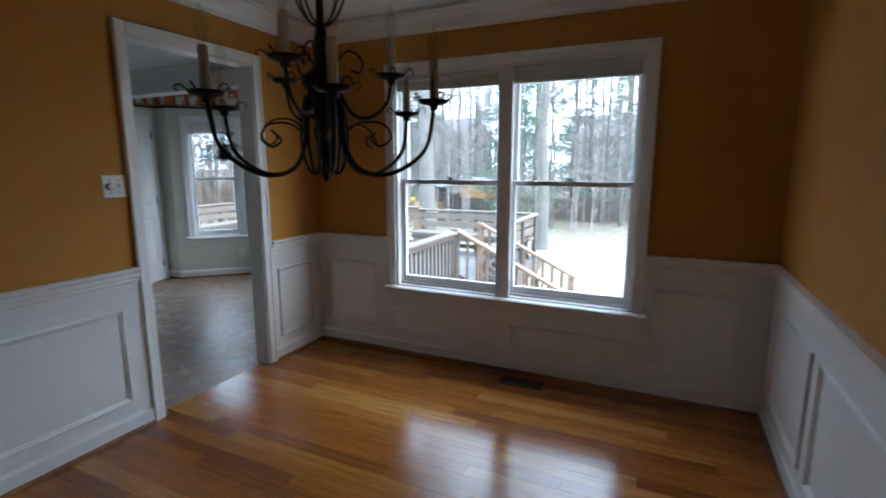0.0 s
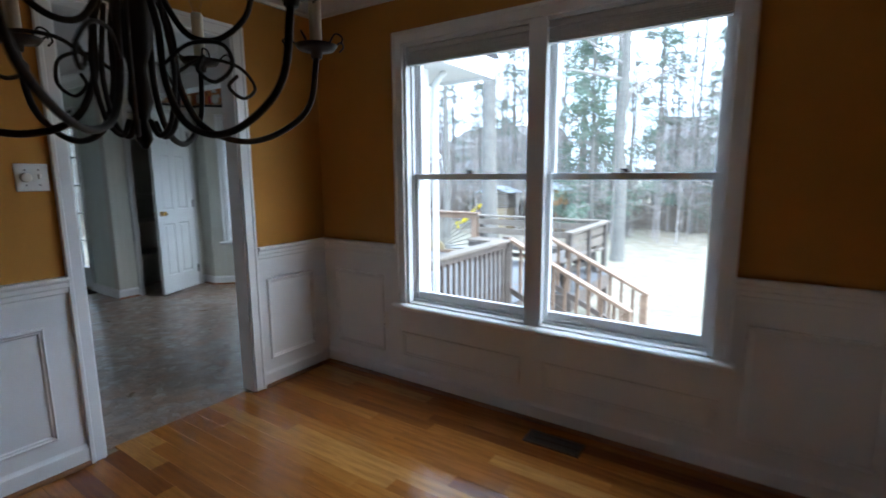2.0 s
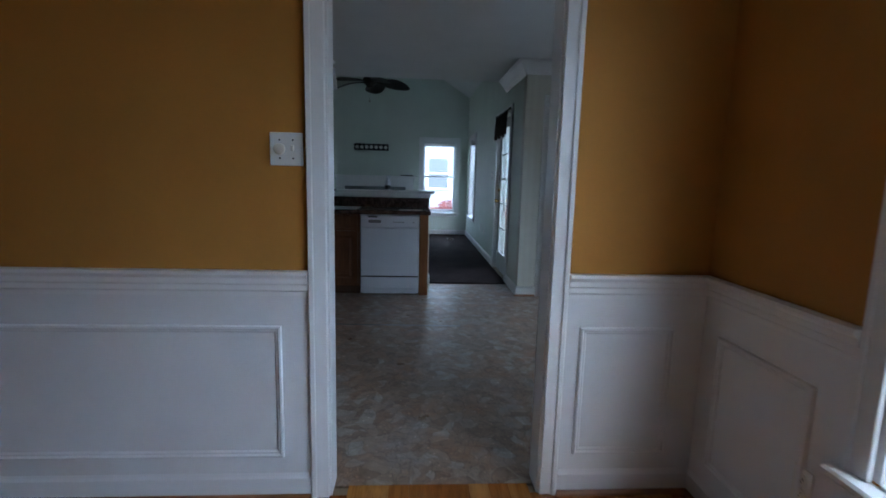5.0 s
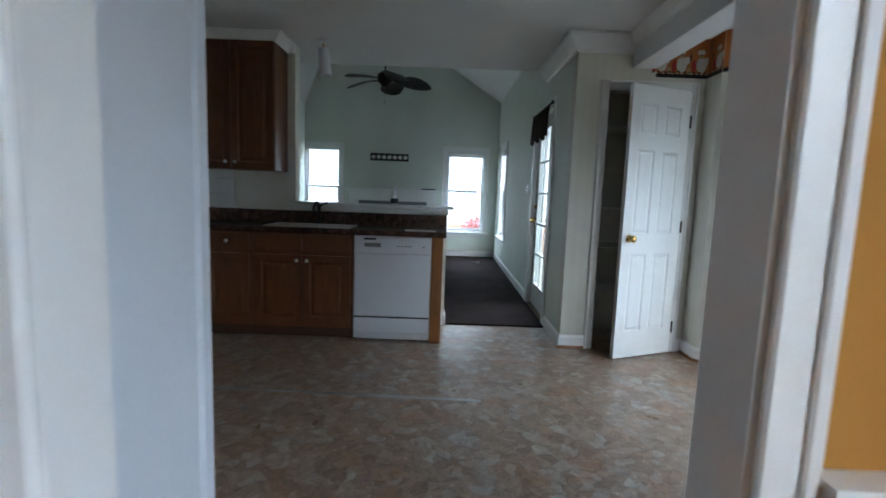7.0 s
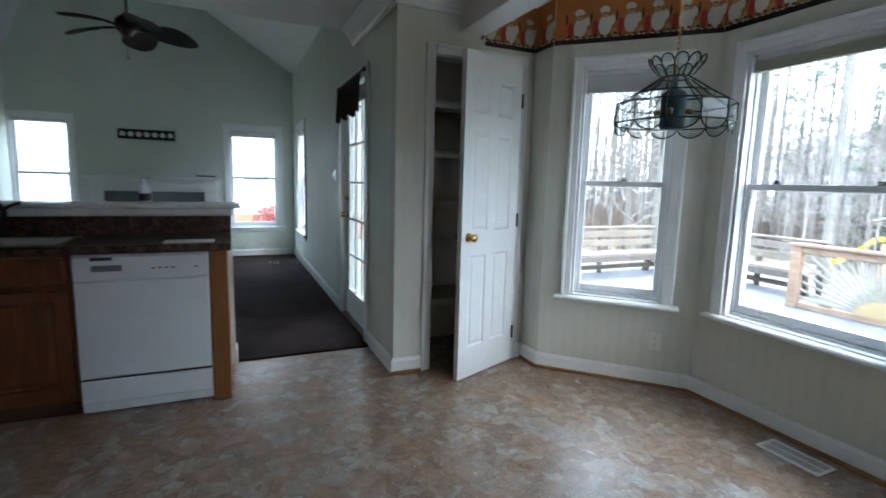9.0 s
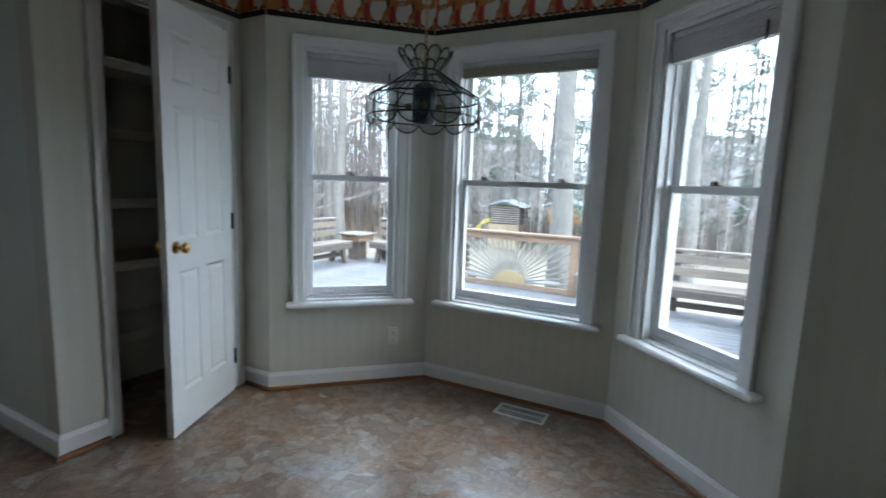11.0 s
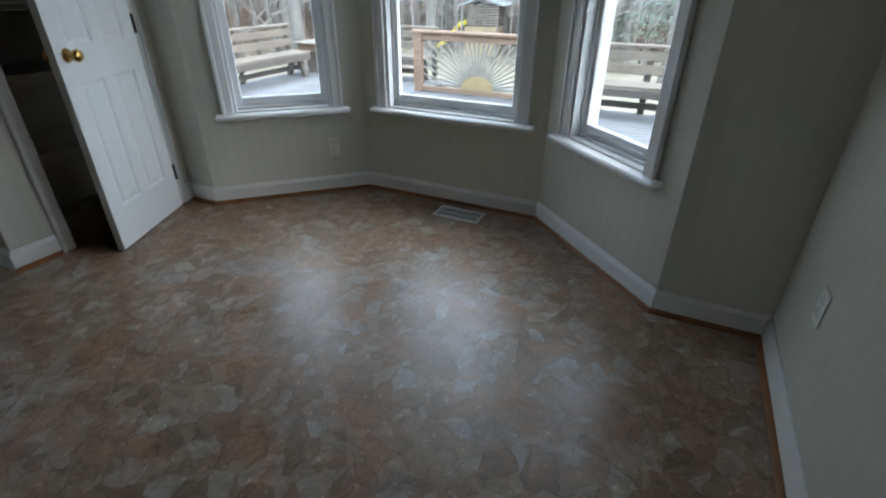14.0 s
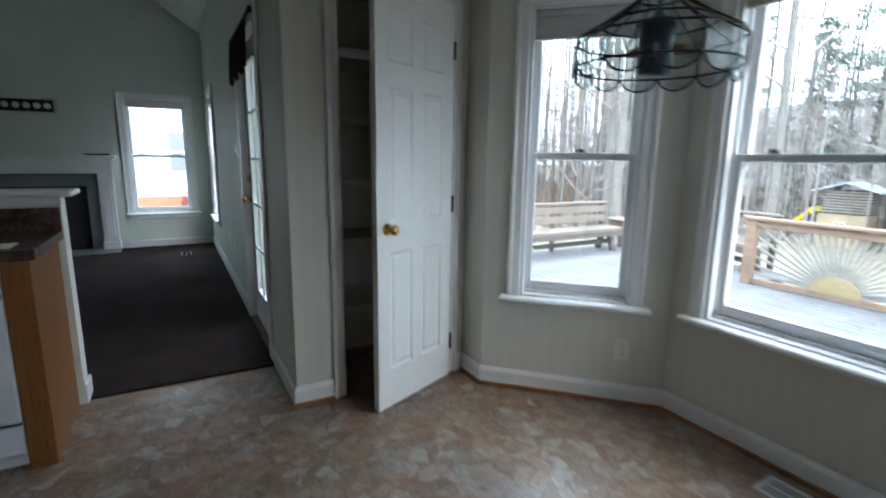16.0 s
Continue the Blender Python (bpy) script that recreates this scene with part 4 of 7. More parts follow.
# ---- kitchen units ----
CF = -4.965                                    # face of the base cabinets, in the units' own frame
KM = Matrix.Translation((-0.052, 0, 0)) @ Matrix.Diagonal((1, 1, 1.028, 1))
def raised_door(name, parent, y0, y1, z0, z1, x, material, label=""):
    """A cabinet door facing +x: frame with a raised field."""
    bm = bmesh.new()
    t = 0.019
    rings = []
    for ins, dep in ((0, -t), (0, 0), (0.052, 0), (0.060, -0.008), (0.070, -0.008), (0.090, -0.001)):
        rings.append([bm.verts.new((x + dep + t, y, z)) for y, z in ((y0 + ins, z0 + ins), (y1 - ins, z0 + ins), (y1 - ins, z1 - ins), (y0 + ins, z1 - ins))])
    for a, b in zip(rings, rings[1:]):
        for k in range(4):
            bm.faces.new([a[k], a[(k + 1) % 4], b[(k + 1) % 4], b[k]])
    bm.faces.new(rings[-1])
    bm.faces.new(rings[0][::-1])
    return part(name, bm, material, parent, label)


def cab_knob(parent, y, z, x):
    bm = bmesh.new()
    lathe(bm, [(0.006, 0), (0.006, 0.012), (0.014, 0.018), (0.015, 0.024), (0.008, 0.028)], 12, Matrix.Translation((x, y, z)) @ Matrix.Rotation(radians(90), 4, "Y"))
    part("knob", bm, M_steel, parent, "small steel knob", True)


def base_unit(y0, y1, doors, label):
    ob = thing("base_cabinet", KM.copy(), label, "cabinet", "base cabinets")
    bm = bmesh.new()
    xb = -5.497
    g = 0.001
    box(bm, xb, CF, y0 + g, y1 - g, 0.095, 0.838)
    part("body", bm, M_cherry, ob)
    part("toe_kick", bm_box(xb, CF - 0.06, y0 + g, y1 - g, 0.002, 0.094), M_toe, ob, "dark recessed toe kick")
    n = len(doors)
    w = (y1 - y0 - 0.03) / n
    for i, side in enumerate(doors):
        a = y0 + 0.015 + i * w + 0.006
        b = a + w - 0.012
        d = raised_door("door", ob, a, b, 0.125, 0.665, CF + 0.0005, M_cherry)
        cab_knob(d, b - 0.035 if side == "r" else a + 0.035, 0.625, CF + 0.0195)
        bm = bmesh.new()
        box(bm, CF + 0.0005, CF + 0.0195, a, b, 0.695, 0.822, 0.005)
        dr = part("drawer_front", bm, M_cherry, ob)
        if n == 1:
            cab_knob(dr, (a + b) / 2, 0.76, CF + 0.0195)
    return ob


base_unit(3.345, 4.148, "rl", "cherry-stained sink base cabinet with two raised-panel doors")
base_unit(2.955, 3.343, "l", "cherry-stained base cabinet with drawer and door")
base_unit(2.565, 2.953, "r", "cherry-stained base cabinet with drawer and door")
base_unit(2.21, 2.563, "l", "cherry-stained base cabinet with drawer and door")

dw = thing("dishwasher", KM.copy(), "white dishwasher built in under the counter", "dishwasher")
part("body", bm_box(-5.49, CF - 0.005, 4.155, 4.769, 0.02, 0.832), M_applwhite, dw)
bm = bmesh.new()
box(bm, CF - 0.004, CF + 0.018, 4.157, 4.767, 0.203, 0.700, 0.006)
part("door", bm, M_applwhite, dw)
bm = bmesh.new()
box(bm, CF - 0.004, CF + 0.026, 4.157, 4.767, 0.704, 0.828, 0.008)
cp = part("control_panel", bm, M_applwhite, dw)
bm = bmesh.new()
box(bm, CF + 0.0262, CF + 0.030, 4.24, 4.37, 0.752, 0.782, 0.003)
part("latch_handle", bm, M_gasket, cp, "grey latch handle")
bm = bmesh.new()
box(bm, CF + 0.0262, CF + 0.0275, 4.235, 4.33, 0.806, 0.822)
part("display", bm, M_black, cp, "small dark display")
bm = bmesh.new()
for y in (4.50, 4.53, 4.56, 4.59, 4.70):
    box(bm, CF + 0.0262, CF + 0.028, y, y + 0.018, 0.758, 0.766)
part("buttons", bm, M_gasket, cp)
bm = bmesh.new()
box(bm, CF - 0.004, CF + 0.016, 4.157, 4.767, 0.070, 0.190, 0.005)
part("access_panel", bm, M_applwhite, dw)
# Solid black strip puts the shade of the open gap into colour.
part("gap", bm_box(CF - 0.006, CF + 0.004, 4.160, 4.764, 0.190, 0.203), M_black, dw, "black strip standing for the shaded gap under the door")
part("toe_panel", bm_box(CF - 0.045, CF - 0.035, 4.18, 4.75, 0.006, 0.068), M_applwhite, dw)

bm = bmesh.new()
box(bm, -5.497, CF + 0.012, 4.772, 4.862, 0.001, 0.838, 0.002)
tagged(part("end_panel", bm, M_endpanel), "honey-coloured wooden end panel of the counter", "panel").matrix_basis = KM.copy()

ct = thing("countertop", KM.copy(), "brown granite-look laminate countertop with backsplash", "countertop")
SK = (-5.36, -5.02, 3.42, 4.10)                # sink cutout
bm = bmesh.new()
z0, z1 = 0.8385, 0.878
box(bm, SK[1], -4.932, 2.205, 4.885, z0, z1, 0.006)
box(bm, -5.498, SK[0], 2.205, 4.885, z0, z1)
box(bm, SK[0], SK[1], 2.205, SK[2], z0, z1)
box(bm, SK[0], SK[1], SK[3], 4.885, z0, z1)
part("top", bm, M_laminate, ct)
bm = bmesh.new()
box(bm, -5.498, -5.478, 2.205, 4.885, z1 + 0.001, 0.985, 0.004)
part("backsplash", bm, M_laminate, ct)

sk = thing("sink", KM.copy(), "double-bowl stainless steel sink set into the counter", "sink")
bm = bmesh.new()
zr = z1 + 0.001
for a in ((SK[0] - 0.012, SK[1] + 0.012, SK[2] - 0.012, SK[2] + 0.018), (SK[0] - 0.012, SK[1] + 0.012, SK[3] - 0.018, SK[3] + 0.012), (SK[0] - 0.012, SK[0] + 0.05, SK[2] + 0.018, SK[3] - 0.018), (SK[1] - 0.016, SK[1] + 0.012, SK[2] + 0.018, SK[3] - 0.018), (SK[0] + 0.05, SK[1] - 0.016, 3.745, 3.775)):
    box(bm, *a, zr, zr + 0.005, 0.002)
part("rim", bm, M_steel, sk)
for y0, y1 in ((SK[2] + 0.018, 3.745), (3.775, SK[3] - 0.018)):
    bm = bmesh.new()
    x0, x1 = SK[0] + 0.05, SK[1] - 0.016
    hi = [bm.verts.new(p) for p in ((x0, y0, zr), (x1, y0, zr), (x1, y1, zr), (x0, y1, zr))]
    lo = [bm.verts.new(p) for p in ((x0 + .03, y0 + .03, zr - .17), (x1 - .03, y0 + .03, zr - .17), (x1 - .03, y1 - .03, zr - .17), (x0 + .03, y1 - .03, zr - .17))]
    for k in range(4):
        bm.faces.new([hi[k], hi[(k + 1) % 4], lo[(k + 1) % 4], lo[k]])
    bm.faces.new(lo)
    part("bowl", bm, M_steel, sk)
fa = thing("faucet", Matrix.Translation((-5.452, 3.76, (zr + 0.005) * 1.028)), "dark bronze kitchen faucet behind the sink", "faucet")
bm = bmesh.new()
lathe(bm, [(0.028, 0), (0.026, 0.012), (0.017, 0.02), (0.015, 0.12), (0.018, 0.13), (0.012, 0.15)], 16)
part("body", bm, M_iron, fa, smooth=True)
bm = bmesh.new()
tube(bm, [(0, 0, 0.11), (0.02, 0, 0.165), (0.07, 0, 0.19), (0.13, 0, 0.18), (0.165, 0, 0.145), (0.168, 0, 0.11)], [0.012, 0.012, 0.012, 0.013, 0.015, 0.015], 10)
part("spout", bm, M_iron, fa, smooth=True)
bm = bmesh.new()
tube(bm, [(0, 0, 0.145), (-0.01, 0.03, 0.17), (-0.012, 0.075, 0.185)], [0.010, 0.008, 0.009], 8)
part("lever", bm, M_iron, fa, smooth=True)

bm = bmesh.new()
box(bm, -5.70, -5.425, 3.46, 4.945, 1.036, 1.062, 0.006)
tagged(part("bar_ledge", bm, M_trim), "white painted ledge on the half wall", "ledge", kind="structure").matrix_basis = KM.copy()
bm = bmesh.new()
box(bm, -5.4985, -5.470, 3.50, 4.90, 0.992, 1.034, 0.006)
tagged(part("ledge_trim", bm, M_trim), "white trim under the ledge", "trim", kind="structure").matrix_basis = KM.copy()
bm = bmesh.new()
box(bm, WX - 0.136, WX + 0.004, 4.8905, 4.904, 0.003, 0.105, 0.004)
tagged(part("baseboard_half_wall", bm, M_trim), "white baseboard round the half wall end", "trim", kind="structure")

bo = thing("spray_bottle", Matrix.Translation((-5.60, 4.405, 1.062 * 1.028 + 0.001)), "white spray bottle with a dark label on the ledge", "bottle")
bm = bmesh.new()
lathe(bm, [(0.030, 0), (0.034, 0.006), (0.034, 0.075), (0.026, 0.11), (0.013, 0.13), (0.013, 0.145)], 18)
part("bottle", bm, M_applwhite, bo, smooth=True)
bm = bmesh.new()
lathe(bm, [(0.0347, 0.012), (0.0347, 0.058)], 18, cap=False)
part("label", bm, M_black, bo, "dark printed label", True)
bm = bmesh.new()
box(bm, -0.012, 0.012, -0.016, 0.030, 0.146, 0.170, 0.005)
box(bm, -0.004, 0.004, 0.018, 0.026, 0.120, 0.150, 0.002)
part("trigger", bm, M_applwhite, bo)
bm = bmesh.new()
box(bm, -5.13, -4.99, 4.55, 4.80, 0.8795, 0.8815)
box(bm, -5.12, -5.00, 4.57, 4.80, 0.8820, 0.8830, m=Matrix.Translation((0, -0.01, 0)))
tagged(part("paper_sheets", bm, M_plate), "white sheets of paper lying on the counter", "paper").matrix_basis = KM.copy()

# wall cabinet
uc = thing("wall_cabinet", KM.copy(), "cherry-stained wall cabinet with two tall doors", "cabinet")
UX = -5.185
part("body", bm_box(-5.498, UX, 2.735, 3.452, 1.312, 2.312), M_cherry, uc)
for a, b, kn in ((2.742, 3.090, 3.055), (3.098, 3.446, 3.133)):
    d = raised_door("door", uc, a, b, 1.318, 2.306, UX + 0.0005, M_cherry)
    cab_knob(d, kn, 1.37, UX + 0.0195)
bm = bmesh.new()
box(bm, WX + 0.002, UX - 0.054, 2.735, 3.452, 2.314 * 1.028, K_CEIL - 0.001)
tagged(part("soffit", bm, M_cream), "cream soffit over the wall cabinet", "soffit", kind="structure")
moulding("crown_soffit", (UX - 0.053, 3.454), (UX - 0.053, 2.735), [(d * 0.6, z * 0.6) for d, z in CROWN], M_trim, -1, 0, "white crown over the wall cabinet", K_CEIL)
moulding("crown_soffit", (WX + 0.002, 3.454), (UX - 0.053, 3.454), [(d * 0.6, z * 0.6) for d, z in CROWN], M_trim, 0, -1, "white crown over the wall cabinet", K_CEIL)
moulding("crown_passage", (WX, 3.52), (WX, 3.456), [(d * 0.6, z * 0.6) for d, z in CROWN], M_trim, 0, 0, "white crown at the pass-through jamb", K_CEIL)

# refrigerator beside the doorway
fr = thing("refrigerator", Matrix.Diagonal((1, 1, 1.022, 1)), "white textured refrigerator beside the doorway", "refrigerator")
FY0, FY1 = 3.36, 4.145
bm = bmesh.new()
box(bm, -2.60, KE - 0.035, FY0, FY1, 0.02, 1.742, 0.006)
part("cabinet", bm, M_fridge, fr)
part("gasket", bm_box(-2.612, -2.600, FY0 + 0.01, FY1 - 0.01, 0.06, 1.735), M_gasket, fr, "grey door gasket")
FM = (FY0 + FY1) / 2 + 0.06
for nm, y0_, y1_, hy in (("freezer_door", FM + 0.003, FY1 + 0.002, FM + 0.05), ("fridge_door", FY0 - 0.002, FM - 0.003, FM - 0.05)):
    bm = bmesh.new()
    box(bm, -2.690, -2.612, y0_, y1_, 0.09, 1.752, 0.014)
    d = part(nm, bm, M_fridge, fr)
    bm = bmesh.new()
    tube(bm, [(-2.688, hy, 0.70), (-2.73, hy, 0.74), (-2.73, hy, 1.46), (-2.688, hy, 1.50)], 0.012, 8)
    part("handle", bm, M_applwhite, d, smooth=True)
part("base_grille", bm_box(-2.63, -2.605, FY0, FY1, 0.012, 0.082), M_gasket, fr)
bm = bmesh.new()
for x in (-2.55, -1.95):
    for y in (FY0 + 0.06, FY1 - 0.06):
        lathe(bm, [(0.02, 0.0), (0.02, 0.022)], 8, Matrix.Translation((x, y, 0)))
part("feet", bm, M_black, fr)

# seam tape, ceiling spot
bm = bmesh.new()
rng = random.Random(4)
xs = [2.9 + i * 0.02 for i in range(112)]
va = [bm.verts.new((-3.955 + rng.uniform(-0.003, 0.003) - -0.03 * (y - 4.2), y, 0.0016 + rng.uniform(0, 0.0012))) for y in xs]
vb = [bm.verts.new((-3.990 + rng.uniform(-0.004, 0.004) - -0.03 * (y - 4.2), y, 0.0016 + rng.uniform(0, 0.0012))) for y in xs]
for i in range(len(xs) - 1):
    bm.faces.new([va[i], va[i + 1], vb[i + 1], vb[i]])
tagged(part("seam_tape", bm, M_tape), "shiny clear tape stuck along a floor seam", "tape")
sp = thing("ceiling_spot", Matrix.Translation((-5.40, 3.80, K_CEIL)), "white cylinder spotlight on the kitchen ceiling", "lamp")
bm = bmesh.new()
lathe(bm, [(0.05, -0.001), (0.05, -0.018), (0.03, -0.026)], 18)
part("canopy", bm, M_trim, sp, smooth=True)
bm = bmesh.new()
tube(bm, [(0, 0, -0.02), (0, 0, -0.075)], 0.007, 8)
part("stem", bm, M_brass, sp, "brass stem")
bm = bmesh.new()
m = Matrix.Translation((0, 0, -0.075)) @ Matrix.Rotation(radians(6), 4, "X")
lathe(bm, [(0.02, 0.004), (0.044, 0.0), (0.046, -0.01), (0.048, -0.215), (0.043, -0.218), (0.043, -0.12)], 20, m)
part("shade", bm, M_applwhite, sp, smooth=True)

# ---- living room ----
fd = thing("door_2", along((PX, LY), (LW, LY)), "white glazed door with many panes, closed", "door", kind="structure")
a, b = PX - F_B, PX - F_A
bm = bmesh.new()
for x0, x1 in ((a + 0.02, a + 0.13), (b - 0.13, b - 0.02)):
    box(bm, x0, x1, -0.075, -0.035, 0.02, F_H - 0.02, 0.003)
for z0, z1 in ((0.02, 0.26), (F_H - 0.15, F_H - 0.02)):
    box(bm, a + 0.13, b - 0.13, -0.075, -0.035, z0, z1, 0.003)
part("door_frame", bm, M_door, fd)
gx0, gx1, gz0, gz1 = a + 0.13, b - 0.13, 0.26, F_H - 0.15
bm = bmesh.new()
for k in (1, 2):
    x = gx0 + (gx1 - gx0) * k / 3
    box(bm, x - 0.010, x + 0.010, -0.070, -0.040, gz0, gz1, 0.003)
for k in range(1, 5):
    z = gz0 + (gz1 - gz0) * k / 5
    box(bm, gx0, gx1, -0.069, -0.041, z - 0.010, z + 0.010, 0.003)
part("muntins", bm, M_door, fd)
for i in range(3):
    for k in range(5):
        x0, x1 = gx0 + (gx1 - gx0) * i / 3, gx0 + (gx1 - gx0) * (i + 1) / 3
        z0, z1 = gz0 + (gz1 - gz0) * k / 5, gz0 + (gz1 - gz0) * (k + 1) / 5
        p = part("pane", bm_box(x0 + 0.006, x1 - 0.006, -0.057, -0.053, z0 + 0.006, z1 - 0.006), M_glass, fd)
        p.visible_shadow = False
bm = bmesh.new()
for x0, x1 in ((a - 0.07, a + 0.02), (b - 0.02, b + 0.07)):
    box(bm, x0, x1, 0.001, 0.018, 0.0, F_H + 0.07, 0.004)
box(bm, a + 0.02, b - 0.02, 0.001, 0.018, F_H - 0.02, F_H + 0.07, 0.004)
box(bm, a, a + 0.02, -0.13, 0.0, 0.0, F_H - 0.02)
box(bm, b - 0.02, b, -0.13, 0.0, 0.0, F_H - 0.02)
part("casing", bm, M_trim, fd)
part("threshold", bm_box(a, b, -0.14, 0.01, 0.002, 0.019), M_oldbrass, fd)
knob(fd, b - 0.075, 0.95, -0.075, -0.035, M_brass, "polished brass knob")
bm = bmesh.new()
lathe(bm, [(0.028, 0), (0.026, 0.012), (0.010, 0.014), (0.008, 0.028)], 16, Matrix.Translation((b - 0.075, -0.035, 1.10)) @ Matrix.Rotation(radians(-90), 4, "X"))
part("deadbolt", bm, M_brass, fd, "brass deadbolt", True)

M_valance = painted("dark_brown_fabric", (0.035, 0.020, 0.016), 0.85, 0.5, 26, 0.3)
va_ = thing("valance", along((PX, LY), (LW, LY)), "dark patterned gathered valance over the glazed door", "valance")
bm = bmesh.new()
rows = []
for zi, (zz, bulge) in enumerate(((2.08, 0.030), (2.05, 0.042), (1.97, 0.050), (1.88, 0.052), (1.80, 0.055), (1.77, 0.054))):
    row = []
    for i in range(57):
        u = i / 56
        x = a + 0.04 + (b - a - 0.08) * u
        yy = bulge + 0.010 * math.sin(u * 58) * (0.4 + zi * 0.14)
        edge_ = 0.020 * math.sin(u * 19) if zi >= 4 else 0.004 * math.sin(u * 40)
        row.append(bm.verts.new((x, yy, zz + edge_)))
    rows.append(row)
for r0, r1 in zip(rows, rows[1:]):
    for i in range(56):
        bm.faces.new([r0[i], r0[i + 1], r1[i + 1], r1[i]])
bmesh.ops.solidify(bm, geom=bm.faces, thickness=0.004)
part("fabric", bm, M_valance, va_, smooth=True)
bm = bmesh.new()
tube(bm, [(a - 0.02, 0.036, 2.065), (b + 0.02, 0.036, 2.065)], 0.010, 8)
for x in (a - 0.01, b + 0.01):
    box(bm, x - 0.01, x + 0.01, 0.001, 0.04, 2.055, 2.085)
part("rod", bm, M_iron, va_, "dark curtain rod")

M_slate = painted("grey_slate_surround", (0.20, 0.22, 0.23), 0.35, 0.15, 20, 0.05)
fp = thing("fireplace", along((LW, LY), (LW, LS)), "white wooden fireplace mantel with grey surround", "fireplace")
f0, f1 = LY - 4.69, LY - 3.07
for x0, x1 in ((f0, f0 + 0.17), (f1 - 0.17, f1)):
    bm = bmesh.new()
    box(bm, x0, x1, 0.002, 0.115, 0.13, 1.02, 0.006)
    box(bm, x0 - 0.012, x1 + 0.012, 0.002, 0.130, 0.014, 0.13, 0.006)
    box(bm, x0 + 0.03, x1 - 0.03, 0.115, 0.124, 0.2, 0.95, 0.006)
    part("pilaster", bm, M_trim, fp)
bm = bmesh.new()
box(bm, f0, f1, 0.002, 0.115, 1.02, 1.19, 0.005)
box(bm, f0 + 0.2, f1 - 0.2, 0.115, 0.124, 1.05, 1.15, 0.006)
part("frieze", bm, M_trim, fp)
bm = bmesh.new()
box(bm, f0 - 0.03, f1 + 0.03, 0.002, 0.16, 1.19, 1.215, 0.006)
box(bm, f0 - 0.06, f1 + 0.06, 0.002, 0.205, 1.215, 1.25, 0.008)
part("mantel_shelf", bm, M_trim, fp)
bm = bmesh.new()
box(bm, f0 + 0.17, f0 + 0.30, 0.002, 0.06, 0.014, 1.02)
box(bm, f1 - 0.30, f1 - 0.17, 0.002, 0.06, 0.014, 1.02)
box(bm, f0 + 0.30, f1 - 0.30, 0.002, 0.06, 0.86, 1.02)
part("surround", bm, M_slate, fp, "grey slate surround")
# Firebox has no depth: a flat near-black panel fills the opening.
part("firebox", bm_box(f0 + 0.30, f1 - 0.30, 0.002, 0.03, 0.014, 0.86), M_slot, fp, "flat near-black panel standing for the dark firebox recess")
bm = bmesh.new()
box(bm, f0 + 0.30, f1 - 0.30, 0.03, 0.05, 0.80, 0.86, 0.003)
for x in (f0 + 0.31, (f0 + f1) / 2, f1 - 0.32):
    box(bm, x, x + 0.015, 0.03, 0.045, 0.03, 0.80)
part("fire_screen_frame", bm, M_black, fp)
bm = bmesh.new()
box(bm, f0 - 0.02, f1 + 0.02, 0.002, 0.42, 0.0125, 0.034, 0.004)
part("hearth", bm, M_slate, fp, "grey slate hearth slab")
bm = bmesh.new()
box(bm, -10.39, -10.25, 4.42, 4.68, 1.251, 1.272, 0.004)
tagged(part("tray", bm, M_black), "dark flat tray lying on the mantel shelf", "tray")

pl = thing("wall_plaque", along((LW, LY), (LW, LS)), "black wooden plaque with a row of white discs", "plaque")
p0_, p1_ = LY - 4.155, LY - 3.435
bm = bmesh.new()
box(bm, p0_, p1_, 0.001, 0.022, 1.765, 1.905, 0.004)
part("board", bm, M_black, pl)
for k in range(7):
    bm = bmesh.new()
    x = p0_ + 0.06 + k * (p1_ - p0_ - 0.12) / 6
    lathe(bm, [(0.036, 0.022), (0.036, 0.027), (0.026, 0.029), (0.020, 0.027)], 16, Matrix.Translation((x, 0, 1.835)) @ Matrix.Rotation(radians(-90), 4, "X"))
    part("disc", bm, M_plate, pl)

fan = thing("ceiling_fan", Matrix.Translation((-8.3, 3.95, 2.78)), "dark ceiling fan with broad leaf-shaped blades", "fan")
M_blade = wood("dark_leaf_blade", (0.018, 0.013, 0.010), (0.045, 0.032, 0.024), 0.5, (3, 20, 3))
bm = bmesh.new()
lathe(bm, [(0.012, 0.98), (0.012, 0.12), (0.06, 0.11), (0.105, 0.07), (0.115, 0.02), (0.105, -0.03), (0.07, -0.055), (0.05, -0.09), (0.02, -0.10)], 20)
part("motor", bm, M_iron, fan, "dark bronze motor and downrod", True)
bm = bmesh.new()
lathe(bm, [(0.03, 0.86), (0.07, 0.92), (0.075, 0.955)], 16)
part("canopy", bm, M_iron, fan, smooth=True)
